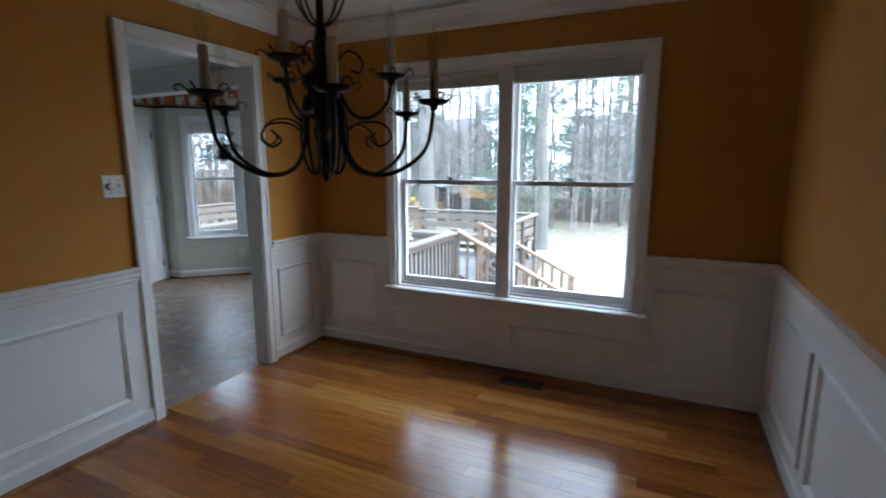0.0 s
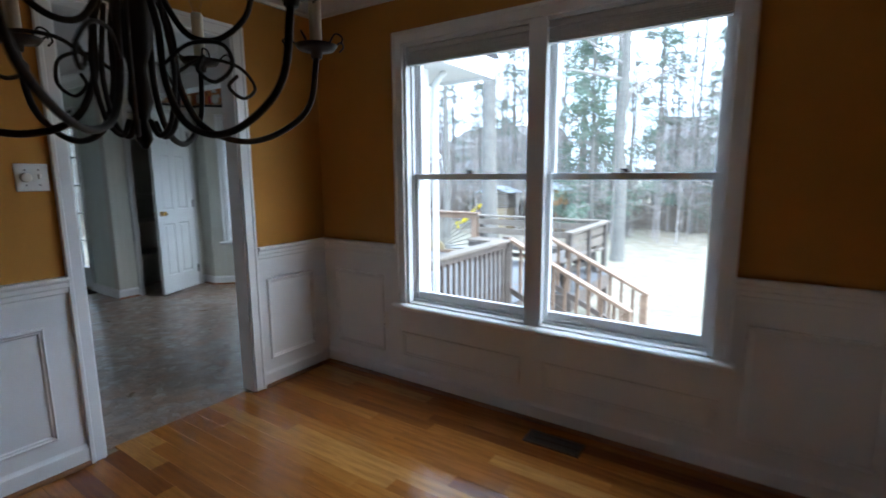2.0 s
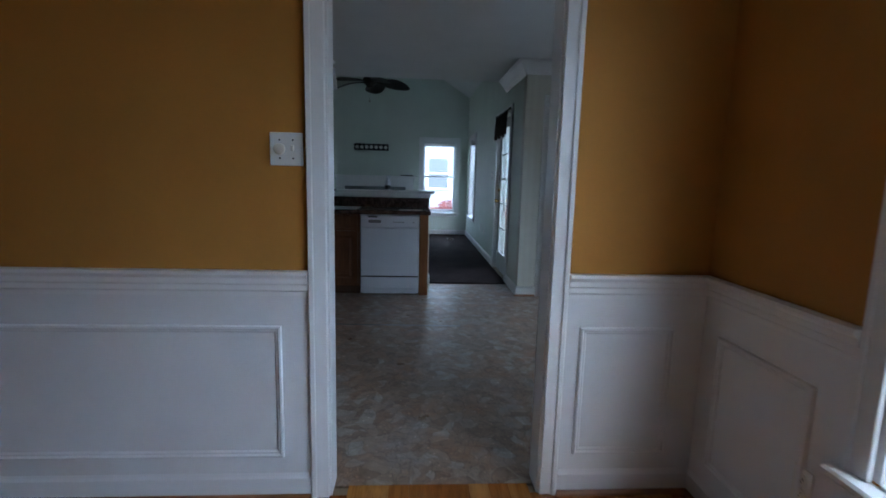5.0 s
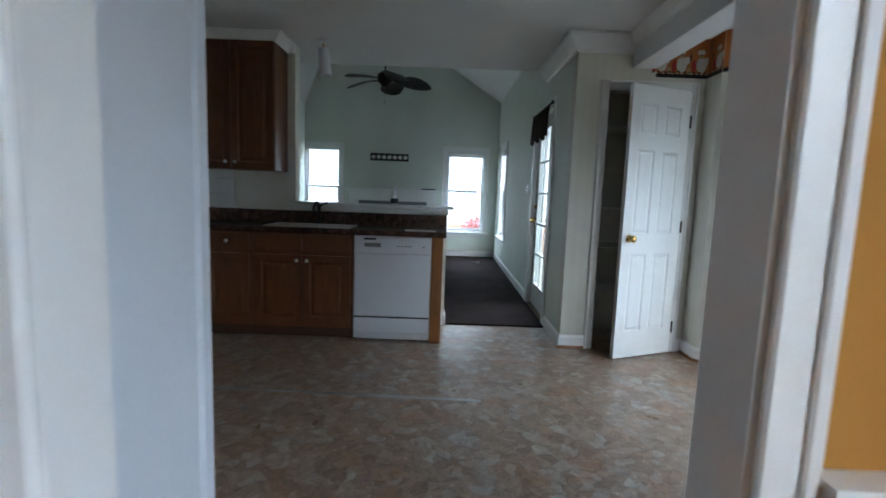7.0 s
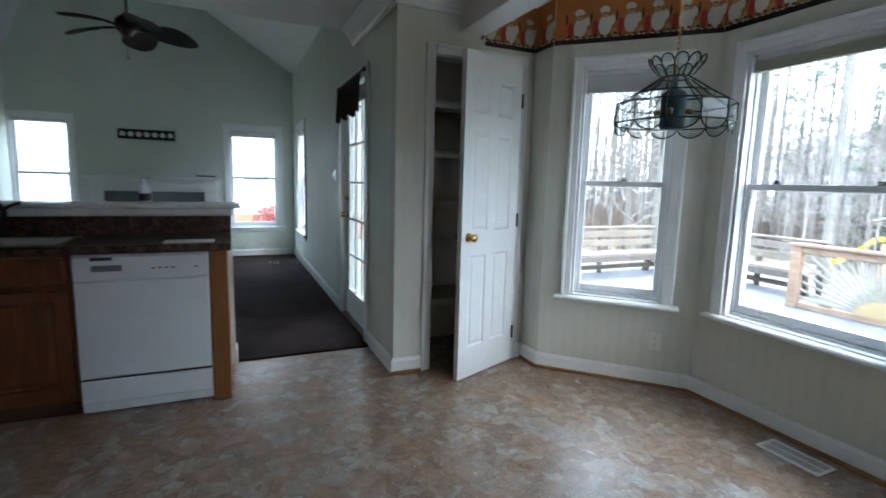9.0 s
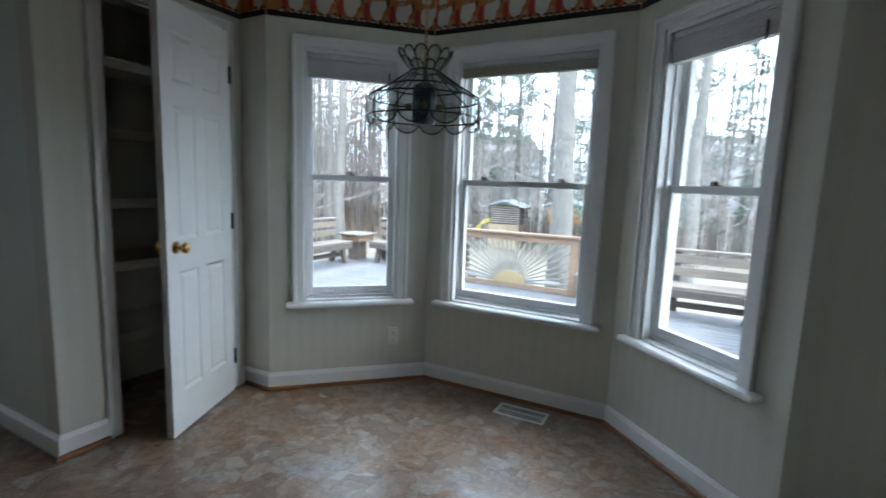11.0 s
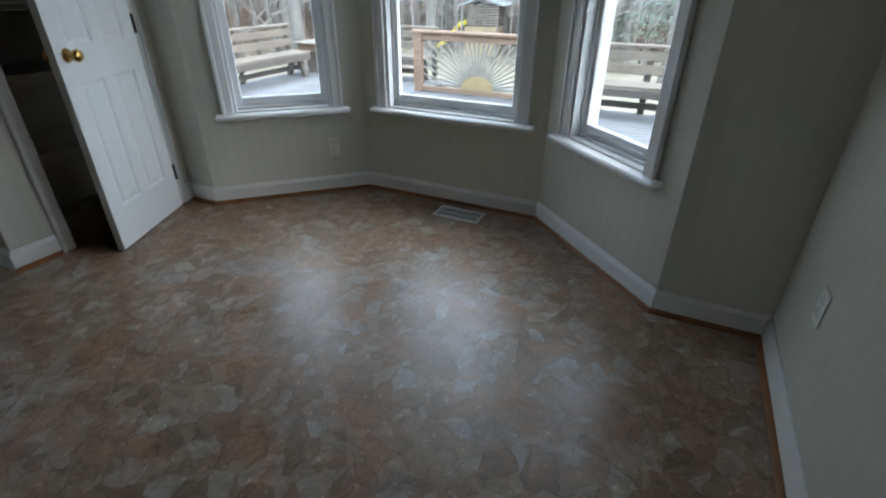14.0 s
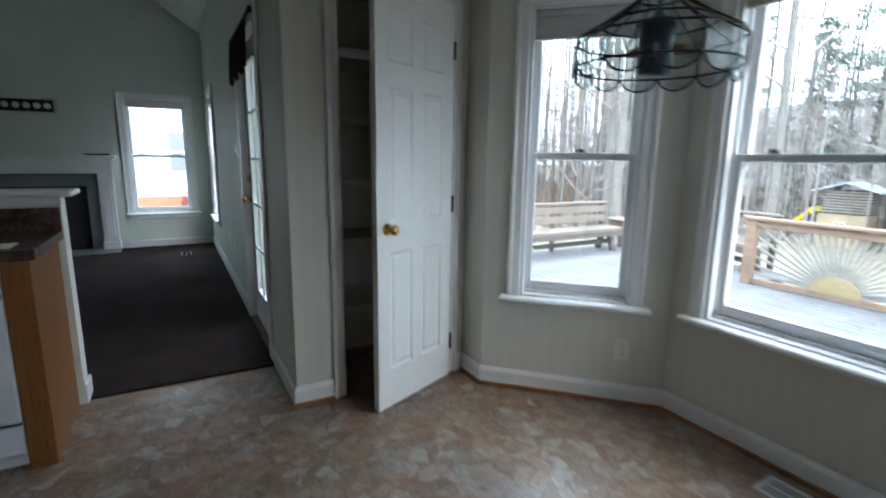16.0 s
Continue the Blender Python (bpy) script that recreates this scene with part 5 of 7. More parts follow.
for k in range(5):
    ang = 2 * math.pi * k / 5 + 0.49
    m = Matrix.Rotation(ang, 4, "Z") @ Matrix.Rotation(radians(3), 4, "Y") @ Matrix.Rotation(radians(-16), 4, "X")
    bm = bmesh.new()
    n = 16
    top, lo = [], []
    for i in range(n + 1):
        u = i / n
        x = 0.17 + 0.50 * u
        w = 0.165 * math.sin(math.pi * min(1, u * 0.97 + 0.03)) ** 0.62 + 0.012
        for sgn, row in ((1, top), (-1, lo)):
            row.append((x, sgn * w, 0.012 * math.sin(u * 3) - 0.05 * u * u))
    vt = [bm.verts.new(p) for p in top]
    vm = [bm.verts.new((p[0], 0, p[2] + 0.018)) for p in top]
    vl = [bm.verts.new(p) for p in lo]
    for i in range(n):
        bm.faces.new([vt[i], vt[i + 1], vm[i + 1], vm[i]])
        bm.faces.new([vm[i], vm[i + 1], vl[i + 1], vl[i]])
    bmesh.ops.solidify(bm, geom=bm.faces, thickness=0.008)
    bmesh.ops.transform(bm, matrix=m, verts=bm.verts)
    bl = part("blade", bm, M_blade, fan, smooth=True)
    bm = bmesh.new()
    tube(bm, [(0.09, 0, 0.0), (0.15, 0.02, 0.005), (0.22, 0, 0.004)], 0.009, 6)
    tube(bm, [(0.09, 0, 0.0), (0.15, -0.02, 0.005), (0.22, 0, 0.004)], 0.009, 6)
    bmesh.ops.transform(bm, matrix=m, verts=bm.verts)
    part("blade_iron", bm, M_iron, bl)
bm = bmesh.new()
tube(bm, [(0.03, 0, -0.09), (0.03, 0, -0.30)], 0.002, 5)
lathe(bm, [(0.004, -0.33), (0.010, -0.315), (0.004, -0.30)], 8, Matrix.Translation((0.03, 0, 0)))
part("pull_chain", bm, M_oldbrass, fan)

# ---- chandelier ----
CX, CY, CS = -0.175, 3.985, 1.2
CZ = (D_CEIL + 0.240) / CS                    # ceiling height in the chandelier's own frame
ch = thing("chandelier", Matrix.Translation((CX, CY, -0.240)) @ Matrix.Scale(CS, 4), "dark bronze iron chandelier with ivory candle lights", "chandelier")
bm = bmesh.new()
lathe(bm, [(0.004, 1.375), (0.012, 1.39), (0.008, 1.42), (0.018, 1.45), (0.012, 1.50), (0.026, 1.545), (0.030, 1.60), (0.052, 1.625), (0.056, 1.645), (0.030, 1.665), (0.014, 1.70), (0.018, 1.74), (0.010, 1.78), (0.010, 1.99), (0.018, 2.0), (0.006, 2.02)], 16)
part("column", bm, M_iron, ch, smooth=True)


def smooth_path(pts, n=6):
    """Catmull-Rom through points."""
    p = [Vector(v) for v in pts]
    p = [p[0] * 2 - p[1]] + p + [p[-1] * 2 - p[-2]]
    out = []
    for i in range(1, len(p) - 2):
        for k in range(n):
            t = k / n
            a, b, c, d = p[i - 1], p[i], p[i + 1], p[i + 2]
            out.append(0.5 * (2 * b + (c - a) * t + (2 * a - 5 * b + 4 * c - d) * t * t + (3 * b - 3 * c + d - a) * t ** 3))
    out.append(p[-2])
    return out


def arm(ang, tier):
    m = Matrix.Rotation(ang, 4, "Z")
    if tier == 0:
        pts = [(0.030, 0, 1.63), (0.052, 0, 1.56), (0.058, 0, 1.48), (0.090, 0, 1.415), (0.155, 0, 1.392), (0.225, 0, 1.412), (0.284, 0, 1.465), (0.304, 0, 1.562)]
        r, z = 0.304, 1.567
        curl = [(0.055, 0, 1.50), (0.10, 0.012, 1.53), (0.16, 0.018, 1.525), (0.185, 0.01, 1.49), (0.16, 0, 1.468), (0.135, -0.006, 1.485), (0.15, -0.008, 1.505)]
    else:
        pts = [(0.028, 0, 1.66), (0.050, 0, 1.60), (0.080, 0, 1.553), (0.125, 0, 1.548), (0.170, 0, 1.585), (0.185, 0, 1.645)]
        r, z = 0.185, 1.65
        curl = [(0.03, 0, 1.68), (0.07, 0.01, 1.72), (0.105, 0.008, 1.70), (0.10, 0, 1.665), (0.075, -0.004, 1.668)]
    bm = bmesh.new()
    tube(bm, [m @ p for p in smooth_path(pts)], 0.0056 if tier == 0 else 0.0048, 8)
    tube(bm, [m @ p for p in smooth_path(curl)], 0.0032, 6)
    if tier == 0:
        inner = [(0.046, 0.012, 1.60), (0.060, 0.016, 1.50), (0.050, 0.012, 1.42), (0.030, 0.004, 1.395), (0.018, 0, 1.42)]
        tube(bm, [m @ p for p in smooth_path(inner)], 0.0042, 6)
    am = part("arm", bm, M_iron, ch, smooth=True)
    bm = bmesh.new()
    t = m @ Matrix.Translation((r, 0, z))
    lathe(bm, [(0.010, -0.012), (0.012, 0.0), (0.034, 0.004), (0.041, 0.013), (0.038, 0.013), (0.014, 0.008)], 18, t)
    for k in range(5):
        a_ = 2 * math.pi * k / 5 + ang
        c_, s_ = math.cos(a_), math.sin(a_)
        tube(bm, [t @ Vector(p) for p in smooth_path([(0.036 * c_, 0.036 * s_, 0.012), (0.052 * c_, 0.052 * s_, 0.026), (0.062 * c_ - 0.008 * s_, 0.062 * s_ + 0.008 * c_, 0.020), (0.055 * c_ - 0.012 * s_, 0.055 * s_ + 0.012 * c_, 0.010)], 4)], 0.0018, 5)
    part("drip_cup", bm, M_iron, am, "dark iron drip cup", True)
    bm = bmesh.new()
    lathe(bm, [(0.0115, 0.009), (0.0118, 0.105), (0.010, 0.109)], 14, t)
    part("candle_sleeve", bm, M_candle, am, "ivory candle sleeve", True)
    bm = bmesh.new()
    lathe(bm, [(0.006, 0.109), (0.008, 0.118), (0.0165, 0.140), (0.015, 0.158), (0.007, 0.182), (0.002, 0.196)], 14, t)
    part("bulb", bm, M_bulb, am, "clear flame bulb", True)


for k in range(6):
    arm(radians(60 * k + 12), 0)
for k in range(3):
    arm(radians(120 * k + 42), 1)
bm = bmesh.new()
for k in range(8):
    m = Matrix.Rotation(2 * math.pi * k / 8, 4, "Z")
    tube(bm, [m @ p for p in smooth_path([(0.008, 0, 1.77), (0.042, 0, 1.80), (0.066, 0, 1.865), (0.050, 0, 1.94), (0.012, 0, 1.985)], 5)], 0.0030, 6)
part("wire_cage", bm, M_iron, ch, "open wire ball of thin iron bars", True)
chain_links(ch, 0, 0, 2.01, CZ - 0.03, M_iron, 0.012)
bm = bmesh.new()
lathe(bm, [(0.015, CZ - 0.05), (0.05, CZ - 0.034), (0.065, CZ - 0.012), (0.065, CZ - 0.001)], 18)
part("canopy", bm, M_iron, ch, smooth=True)

# ---- outside: materials ----
def ground_mat():
    m = mat("leafy_winter_lawn", (0.2, 0.16, 0.1), 0.95, spec=0.1)
    v = coords(m)
    leaf = ramp(m, noise_of(m, v, 2.6, 10, 0.75), (0.32, (0.15, 0.128, 0.09)), (0.48, (0.22, 0.19, 0.145)), (0.6, (0.285, 0.255, 0.21)), (0.74, (0.36, 0.335, 0.295)))
    moss = mixed(m, ramp(m, noise_of(m, v, 0.22, 4), (0.45, (0, 0, 0)), (0.62, (0.4, 0.4, 0.4))), leaf, (0.23, 0.24, 0.17))
    link(m, moss, bsdf(m).inputs["Base Color"])
    relief(m, noise_of(m, v, 9, 6), 0.6, 0.05)
    return m


M_ground = ground_mat()
M_deck = wood("weathered_grey_deck", (0.085, 0.085, 0.09), (0.17, 0.17, 0.175), 0.75, (0.8, 9, 9), 4.0, 0.3)
M_rail = wood("weathered_brown_rail", (0.075, 0.056, 0.046), (0.15, 0.118, 0.098), 0.7, (3, 3, 3), 6.0, 0.25)
M_redrail = wood("reddish_cedar_rail", (0.17, 0.105, 0.07), (0.27, 0.18, 0.125), 0.7, (1, 12, 12), 4.0, 0.2)
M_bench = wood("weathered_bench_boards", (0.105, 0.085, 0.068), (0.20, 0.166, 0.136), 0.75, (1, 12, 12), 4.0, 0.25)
# Darker than the seat boards; used on apron, legs, stretcher and back posts.
M_dkbench = wood("dark_bench_wood", (0.05, 0.042, 0.036), (0.11, 0.092, 0.08), 0.7, (3, 3, 3), 6.0, 0.2)
M_ray = wood("pale_sun_ray_wood", (0.15, 0.138, 0.115), (0.27, 0.25, 0.215), 0.7, (3, 3, 3), 6.0, 0.2)
M_sunhalf = wood("golden_sun_disc_wood", (0.24, 0.175, 0.085), (0.33, 0.255, 0.14), 0.7, (1, 6, 6), 4.0, 0.2)
M_siding = painted("white_lap_siding", (0.39, 0.42, 0.455), 0.5, 0.04, 15, 0.05)
M_bark = wood("grey_tree_bark", (0.060, 0.054, 0.048), (0.23, 0.216, 0.196), 0.9, (9, 9, 2.6), 5.0, 0.9)
# Twig tones are raised to put the misty haze into the colour.
M_barkdark = wood("brown_twig_bark", (0.19, 0.165, 0.150), (0.35, 0.315, 0.295), 0.9, (4, 4, 2), 5.0, 0.3)
M_yellow = painted("yellow_slide_plastic", (0.80, 0.62, 0.03), 0.35, 0.04, 10, 0.02)
M_tanwall = painted("tan_playhouse_board", (0.36, 0.28, 0.18), 0.7, 0.12, 10, 0.1)
M_log = wood("dark_log_boards", (0.05, 0.04, 0.032), (0.10, 0.08, 0.065), 0.8, (1, 8, 8))
M_logpale = wood("pale_log_chinking", (0.38, 0.34, 0.28), (0.50, 0.46, 0.40), 0.8, (1, 8, 8))
M_orangebox = wood("orange_cedar_boards", (0.30, 0.15, 0.06), (0.42, 0.23, 0.10), 0.7, (8, 8, 1))
M_metalroof = mat("grey_metal_roof", (0.42, 0.46, 0.50), 0.4, 0.4)
M_shingle = painted("grey_shingle_roof", (0.20, 0.19, 0.19), 0.9, 0.2, 8, 0.3)
M_brick = painted("brown_red_brick", (0.30, 0.13, 0.075), 0.85, 0.2, 12, 0.3)
M_winglass = mat("dark_house_window", (0.16, 0.17, 0.18), 0.15)
M_redleaf = painted("red_shrub_leaf", (0.26, 0.07, 0.06), 0.7, 0.3, 20, 0.0)


def leaf_mat(name, dark, light):
    m = mat(name, dark, 0.55, spec=0.3)
    g = node(m, "ShaderNodeNewGeometry")
    link(m, ramp(m, g.outputs["Random Per Island"], (0.0, dark), (1.0, light)), bsdf(m).inputs["Base Color"])
    return m


# Needles lightened and blued too, as painted haze over the distant trees.
M_needle = leaf_mat("evergreen_foliage", (0.06, 0.095, 0.07), (0.15, 0.20, 0.145))
M_litter = leaf_mat("dry_brown_leaves", (0.10, 0.055, 0.03), (0.28, 0.17, 0.09))
M_brush = leaf_mat("winter_brush_stems", (0.09, 0.065, 0.05), (0.24, 0.17, 0.12))

GZ, DKZ = -1.28, -0.40
bm = bmesh.new()
R = 260
gn = 40
grid = [[bm.verts.new((-R + 2 * R * i / gn, -R + 2 * R * k / gn, GZ)) for i in range(gn + 1)] for k in range(gn + 1)]
for k in range(gn):
    for i in range(gn):
        bm.faces.new([grid[k][i], grid[k][i + 1], grid[k + 1][i + 1], grid[k + 1][i]])
tagged(part("ground", bm, M_ground), "leaf-strewn winter lawn with bare patches", "ground", kind="structure")

# ---- deck ----
deck = thing("deck", Matrix.Identity(4), "weathered grey wooden deck behind the house", "deck", kind="structure")
DX0, DX1, DX2, DY1 = -9.50, -1.92, -1.40, 12.42
DXC, DYC = -6.42, 13.55                        # deeper corner of the deck
SY0, SY1 = 9.22, 10.20
bm = bmesh.new()
box(bm, DX0, DX1 - 0.02, 7.70, 7.74, DKZ - 0.24, DKZ - 0.03)
box(bm, DXC, DX2, DY1 - 0.04, DY1, DKZ - 0.26, DKZ - 0.03)
box(bm, DX0, DXC, DYC - 0.04, DYC, DKZ - 0.26, DKZ - 0.03)
box(bm, DXC - 0.04, DXC, DY1, DYC - 0.04, DKZ - 0.26, DKZ - 0.03)
box(bm, DX0, DX0 + 0.04, 7.74, DYC - 0.04, DKZ - 0.26, DKZ - 0.03)
box(bm, DX1 - 0.04, DX1, 7.1, SY1, DKZ - 0.26, DKZ - 0.03)
box(bm, DX2 - 0.04, DX2, SY1, DY1 - 0.04, DKZ - 0.26, DKZ - 0.03)
box(bm, DX1, DX2 - 0.04, SY1, SY1 + 0.04, DKZ - 0.26, DKZ - 0.03)
part("rim_joist", bm, M_rail, deck)
for x in (DX0 + 0.1, -6.5, -4.2, DX2 - 0.1):
    for y in (9.0, DY1 - 0.12):
        if x > -2 and y < 10:
            continue
        part("post", bm_box(x - 0.06, x + 0.06, y - 0.06, y + 0.06, GZ, DKZ - 0.26), M_rail, deck)


def rail_post(name, parent, x, y, z0, z1, material, s_=0.045):
    bm = bmesh.new()
    box(bm, x - s_, x + s_, y - s_, y + s_, z0, z1, 0.006)
    return part(name, bm, material, parent)


# railing by the stair, with close square balusters
rl = thing("deck_railing", Matrix.Identity(4), "brown wooden deck railing with square balusters", "railing")
RX = -1.95
rail_post("newel_post", rl, RX, SY0, DKZ, DKZ + 0.93, M_rail, 0.05)
rail_post("post", rl, RX, 7.16, DKZ, DKZ + 0.86, M_rail)
bm = bmesh.new()
box(bm, RX - 0.075, RX + 0.075, 7.10, SY0 + 0.04, DKZ + 0.862, DKZ + 0.90, 0.006)
# Top rail takes the lighter bench wood, the rails below the darker one.
part("top_rail", bm, M_bench, rl, "paler top rail")
part("sub_rail", bm_box(RX - 0.02, RX + 0.02, 7.205, SY0 - 0.05, DKZ + 0.77, DKZ + 0.86), M_rail, rl)
part("bottom_rail", bm_box(RX - 0.02, RX + 0.02, 7.205, SY0 - 0.05, DKZ + 0.06, DKZ + 0.14), M_rail, rl)
bal = mesh_of(bm_box(-0.017, 0.017, -0.017, 0.017, DKZ + 0.05, DKZ + 0.80, 0.003), M_rail)
n = 17
for i in range(n):
    b_ = new("baluster", bal)
    b_.parent = rl
    b_.location = (RX + 0.037, 7.26 + i * (SY0 - 7.36) / (n - 1), 0)

# stair down to the lawn
st_ = thing("deck_stair", Matrix.Identity(4), "weathered wooden stair from deck to lawn", "stair")
RUN, RISE, NS = 0.29, (DKZ - GZ) / 5, 5
for k in range(NS - 1):
    x = DX1 + k * RUN
    z = DKZ - (k + 1) * RISE
    bm = bmesh.new()
    box(bm, x, x + RUN + 0.02, SY0 + 0.05, SY1 - 0.05, z - 0.036, z, 0.006)
    part("tread", bm, M_deck, st_)
for y in (SY0 + 0.0, SY1 - 0.04):
    bm = bmesh.new()
    L = NS * RUN
    vs = [(DX1, y, DKZ - 0.30), (DX1, y, DKZ - 0.02), (DX1 + L, y, GZ + 0.14), (DX1 + L, y, GZ + 0.0)]
    a = [bm.verts.new(p) for p in vs]
    b = [bm.verts.new((p[0], p[1] + 0.04, p[2])) for p in vs]
    bm.faces.new(a)
    bm.faces.new(b[::-1])
    for k in range(4):
        bm.faces.new([a[k], a[(k + 1) % 4], b[(k + 1) % 4], b[k]])
    part("stringer", bm, M_rail, st_)
for y in (SY0, SY1):
    xe = DX1 + 1.52
    ze = GZ + 1.02
    if y == SY1:
        rail_post("stair_post", st_, DX1 + 0.0, y, DKZ - 0.2, DKZ + 0.92, M_redrail)
    rail_post("stair_post", st_, xe, y, GZ, ze, M_redrail)
    for nm, dz, hw, hh, ma in (("handrail", 0.90, 0.06, 0.02, M_redrail), ("lower_rail", 0.22, 0.02, 0.04, M_rail)):
        bm = bmesh.new()
        p0, p1 = Vector((DX1, y, DKZ + dz)), Vector((xe + 0.05, y, ze - 0.90 + dz))
        rows = [[bm.verts.new(p + Vector((0, sy * hw, sz * hh))) for sy, sz in ((-1, -1), (1, -1), (1, 1), (-1, 1))] for p in (p0, p1)]
        for k in range(4):
            bm.faces.new([rows[0][k], rows[0][(k + 1) % 4], rows[1][(k + 1) % 4], rows[1][k]])
        bm.faces.new(rows[0][::-1])
        bm.faces.new(rows[1])
        part(nm, bm, ma, st_)
    for i in range(9):
        u = (i + 1) / 10
        x = DX1 + u * (xe - DX1)
        z = DKZ + 0.22 + u * (ze - 0.90 - DKZ)
        bb = new("baluster", mesh_of(bm_box(-0.017, 0.017, -0.017, 0.017, 0, 0.66), M_redrail))
        bb.parent = st_
        bb.location = (x, y + 0.02, z)

# sunburst railing
sb = thing("sunburst_railing", Matrix.Translation((-5.30, 12.36, DKZ)), "cedar railing panel with a sunburst of pale slats", "railing")
HW = 1.05
for x in (-HW, HW):
    bm = bmesh.new()
    box(bm, x - 0.07, x + 0.07, -0.05, 0.05, 0.0, 0.90, 0.006)
    part("post", bm, M_redrail, sb)
bm = bmesh.new()
box(bm, -HW - 0.1, HW + 0.1, -0.075, 0.075, 0.90, 0.94, 0.006)
box(bm, -HW + 0.07, HW - 0.07, -0.03, 0.03, 0.80, 0.899, 0.004)
part("top_rail", bm, M_redrail, sb)
bm = bmesh.new()
box(bm, -HW + 0.07, HW - 0.07, -0.03, 0.03, 0.02, 0.09, 0.004)
part("bottom_rail", bm, M_redrail, sb)
bm = bmesh.new()
arc = [(0.27 * math.cos(math.pi * k / 20), 0.09 + 0.21 * math.sin(math.pi * k / 20)) for k in range(21)]
fa_ = [bm.verts.new((x, -0.035, z)) for x, z in arc]
fb_ = [bm.verts.new((x, 0.0, z)) for x, z in arc]
bm.faces.new(fa_)
bm.faces.new(fb_[::-1])
for k in range(20):
    bm.faces.new([fa_[k], fb_[k], fb_[k + 1], fa_[k + 1]])
part("sun_disc", bm, M_sunhalf, sb, "half-round golden sun board")
for k in range(27):
    a = radians(4 + k * 172 / 26)
    c_, s_ = math.cos(a), math.sin(a)
    L = min((HW - 0.07) / max(abs(c_), 1e-3), (0.80 - 0.09) / max(s_, 1e-3))
    bm = bmesh.new()
    m = Matrix.Translation((0, 0.010, 0.09)) @ Matrix.Rotation(-a, 4, "Y")
    box(bm, 0.18, L, -0.010, 0.012, -0.014, 0.014, 0.0, m)
    part("ray", bm, M_ray, sb)


def bench(m, length, label, seats=3, back=True):
    """A deck bench: slatted seat on trestle legs with a boarded back rail."""
    ob = thing("deck_bench", m, label, "bench", "deck benches")
    for i in range(seats):
        bm = bmesh.new()
        box(bm, 0, length, 0.10 + i * 0.145, 0.235 + i * 0.145, 0.40, 0.44, 0.006)
        part("seat_board", bm, M_bench, ob)
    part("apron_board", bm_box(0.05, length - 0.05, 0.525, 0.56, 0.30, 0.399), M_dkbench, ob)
    for x in (0.15, length - 0.25):
        bm = bmesh.new()
        for y0, y1 in ((0.12, 0.24), (0.50, 0.36)):
            p = [(x, y0 - 0.045, 0), (x, y0 + 0.045, 0), (x, y1 + 0.045, 0.40), (x, y1 - 0.045, 0.40)]
            a = [bm.verts.new(q) for q in p]
            b = [bm.verts.new((q[0] + 0.09, q[1], q[2])) for q in p]
            bm.faces.new(a)
            bm.faces.new(b[::-1])
            for k in range(4):
                bm.faces.new([a[k], a[(k + 1) % 4], b[(k + 1) % 4], b[k]])
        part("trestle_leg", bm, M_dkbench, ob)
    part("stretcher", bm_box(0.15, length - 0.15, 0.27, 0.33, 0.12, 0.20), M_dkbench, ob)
    if back:
        for x in (0.05, length / 2, length - 0.05):
            bm = bmesh.new()
            box(bm, x - 0.045, x + 0.045, 0.0, 0.045, 0.0, 0.86, 0.004)
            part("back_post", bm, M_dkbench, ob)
        for z in (0.52, 0.70):
            bm = bmesh.new()
            box(bm, 0, length, 0.046, 0.08, z, z + 0.125, 0.005)
            part("back_board", bm, M_bench, ob)
        bm = bmesh.new()
        box(bm, -0.02, length + 0.02, -0.03, 0.10, 0.862, 0.90, 0.006)
        part("cap_rail", bm, M_bench, ob, "paler cap rail")
    return ob


def bench_at(x, y, turn, length, label):
    return bench(Matrix.Translation((x, y, DKZ + 0.001)) @ Matrix.Rotation(radians(turn), 4, "Z"), length, label)


bench_at(-1.48, 12.36, 180, 2.66, "weathered deck bench with boarded back beside the sunburst panel")
bench_at(-1.46, 10.28, 90, 1.95, "weathered deck bench along the stair side of the deck")
bench_at(-6.55, 13.48, 180, 2.10, "weathered deck bench next to the planter box")
bench_at(-9.42, 12.75, -90, 2.6, "dark weathered deck bench along the deck edge")
pb = thing("planter_box", Matrix.Translation((-9.08, 13.15, DKZ + 0.001)), "square cedar planter table at the deck corner", "planter")
bm = bmesh.new()
box(bm, -0.25, 0.25, -0.25, 0.25, 0.40, 0.53, 0.01)
part("box", bm, M_redrail, pb)
bm = bmesh.new()
box(bm, -0.32, 0.32, -0.32, 0.32, 0.531, 0.565, 0.01)
part("top", bm, M_bench, pb)
bm = bmesh.new()
box(bm, -0.14, 0.14, -0.14, 0.14, 0.0, 0.40)
part("base", bm, M_rail, pb)
for i, (x0, y0, x1, y1) in enumerate(((-9.44, 7.9, -9.44, 10.05),)):
    fx = thing("deck_railing", Matrix.Identity(4), "weathered deck edge rail of horizontal boards", "railing")
    for y in (y0, y1):
        rail_post("post", fx, x0, y, DKZ, DKZ + 0.86, M_rail)
    for z in (0.3, 0.55, 0.75):
        part("rail_board", bm_box(x0 - 0.02, x0 + 0.02, y0 + 0.05, y1 - 0.05, DKZ + z, DKZ + z + 0.1), M_bench, fx)
    part("cap_rail", bm_box(x0 - 0.07, x0 + 0.07, y0 - 0.05, y1 + 0.05, DKZ + 0.862, DKZ + 0.9), M_bench, fx)

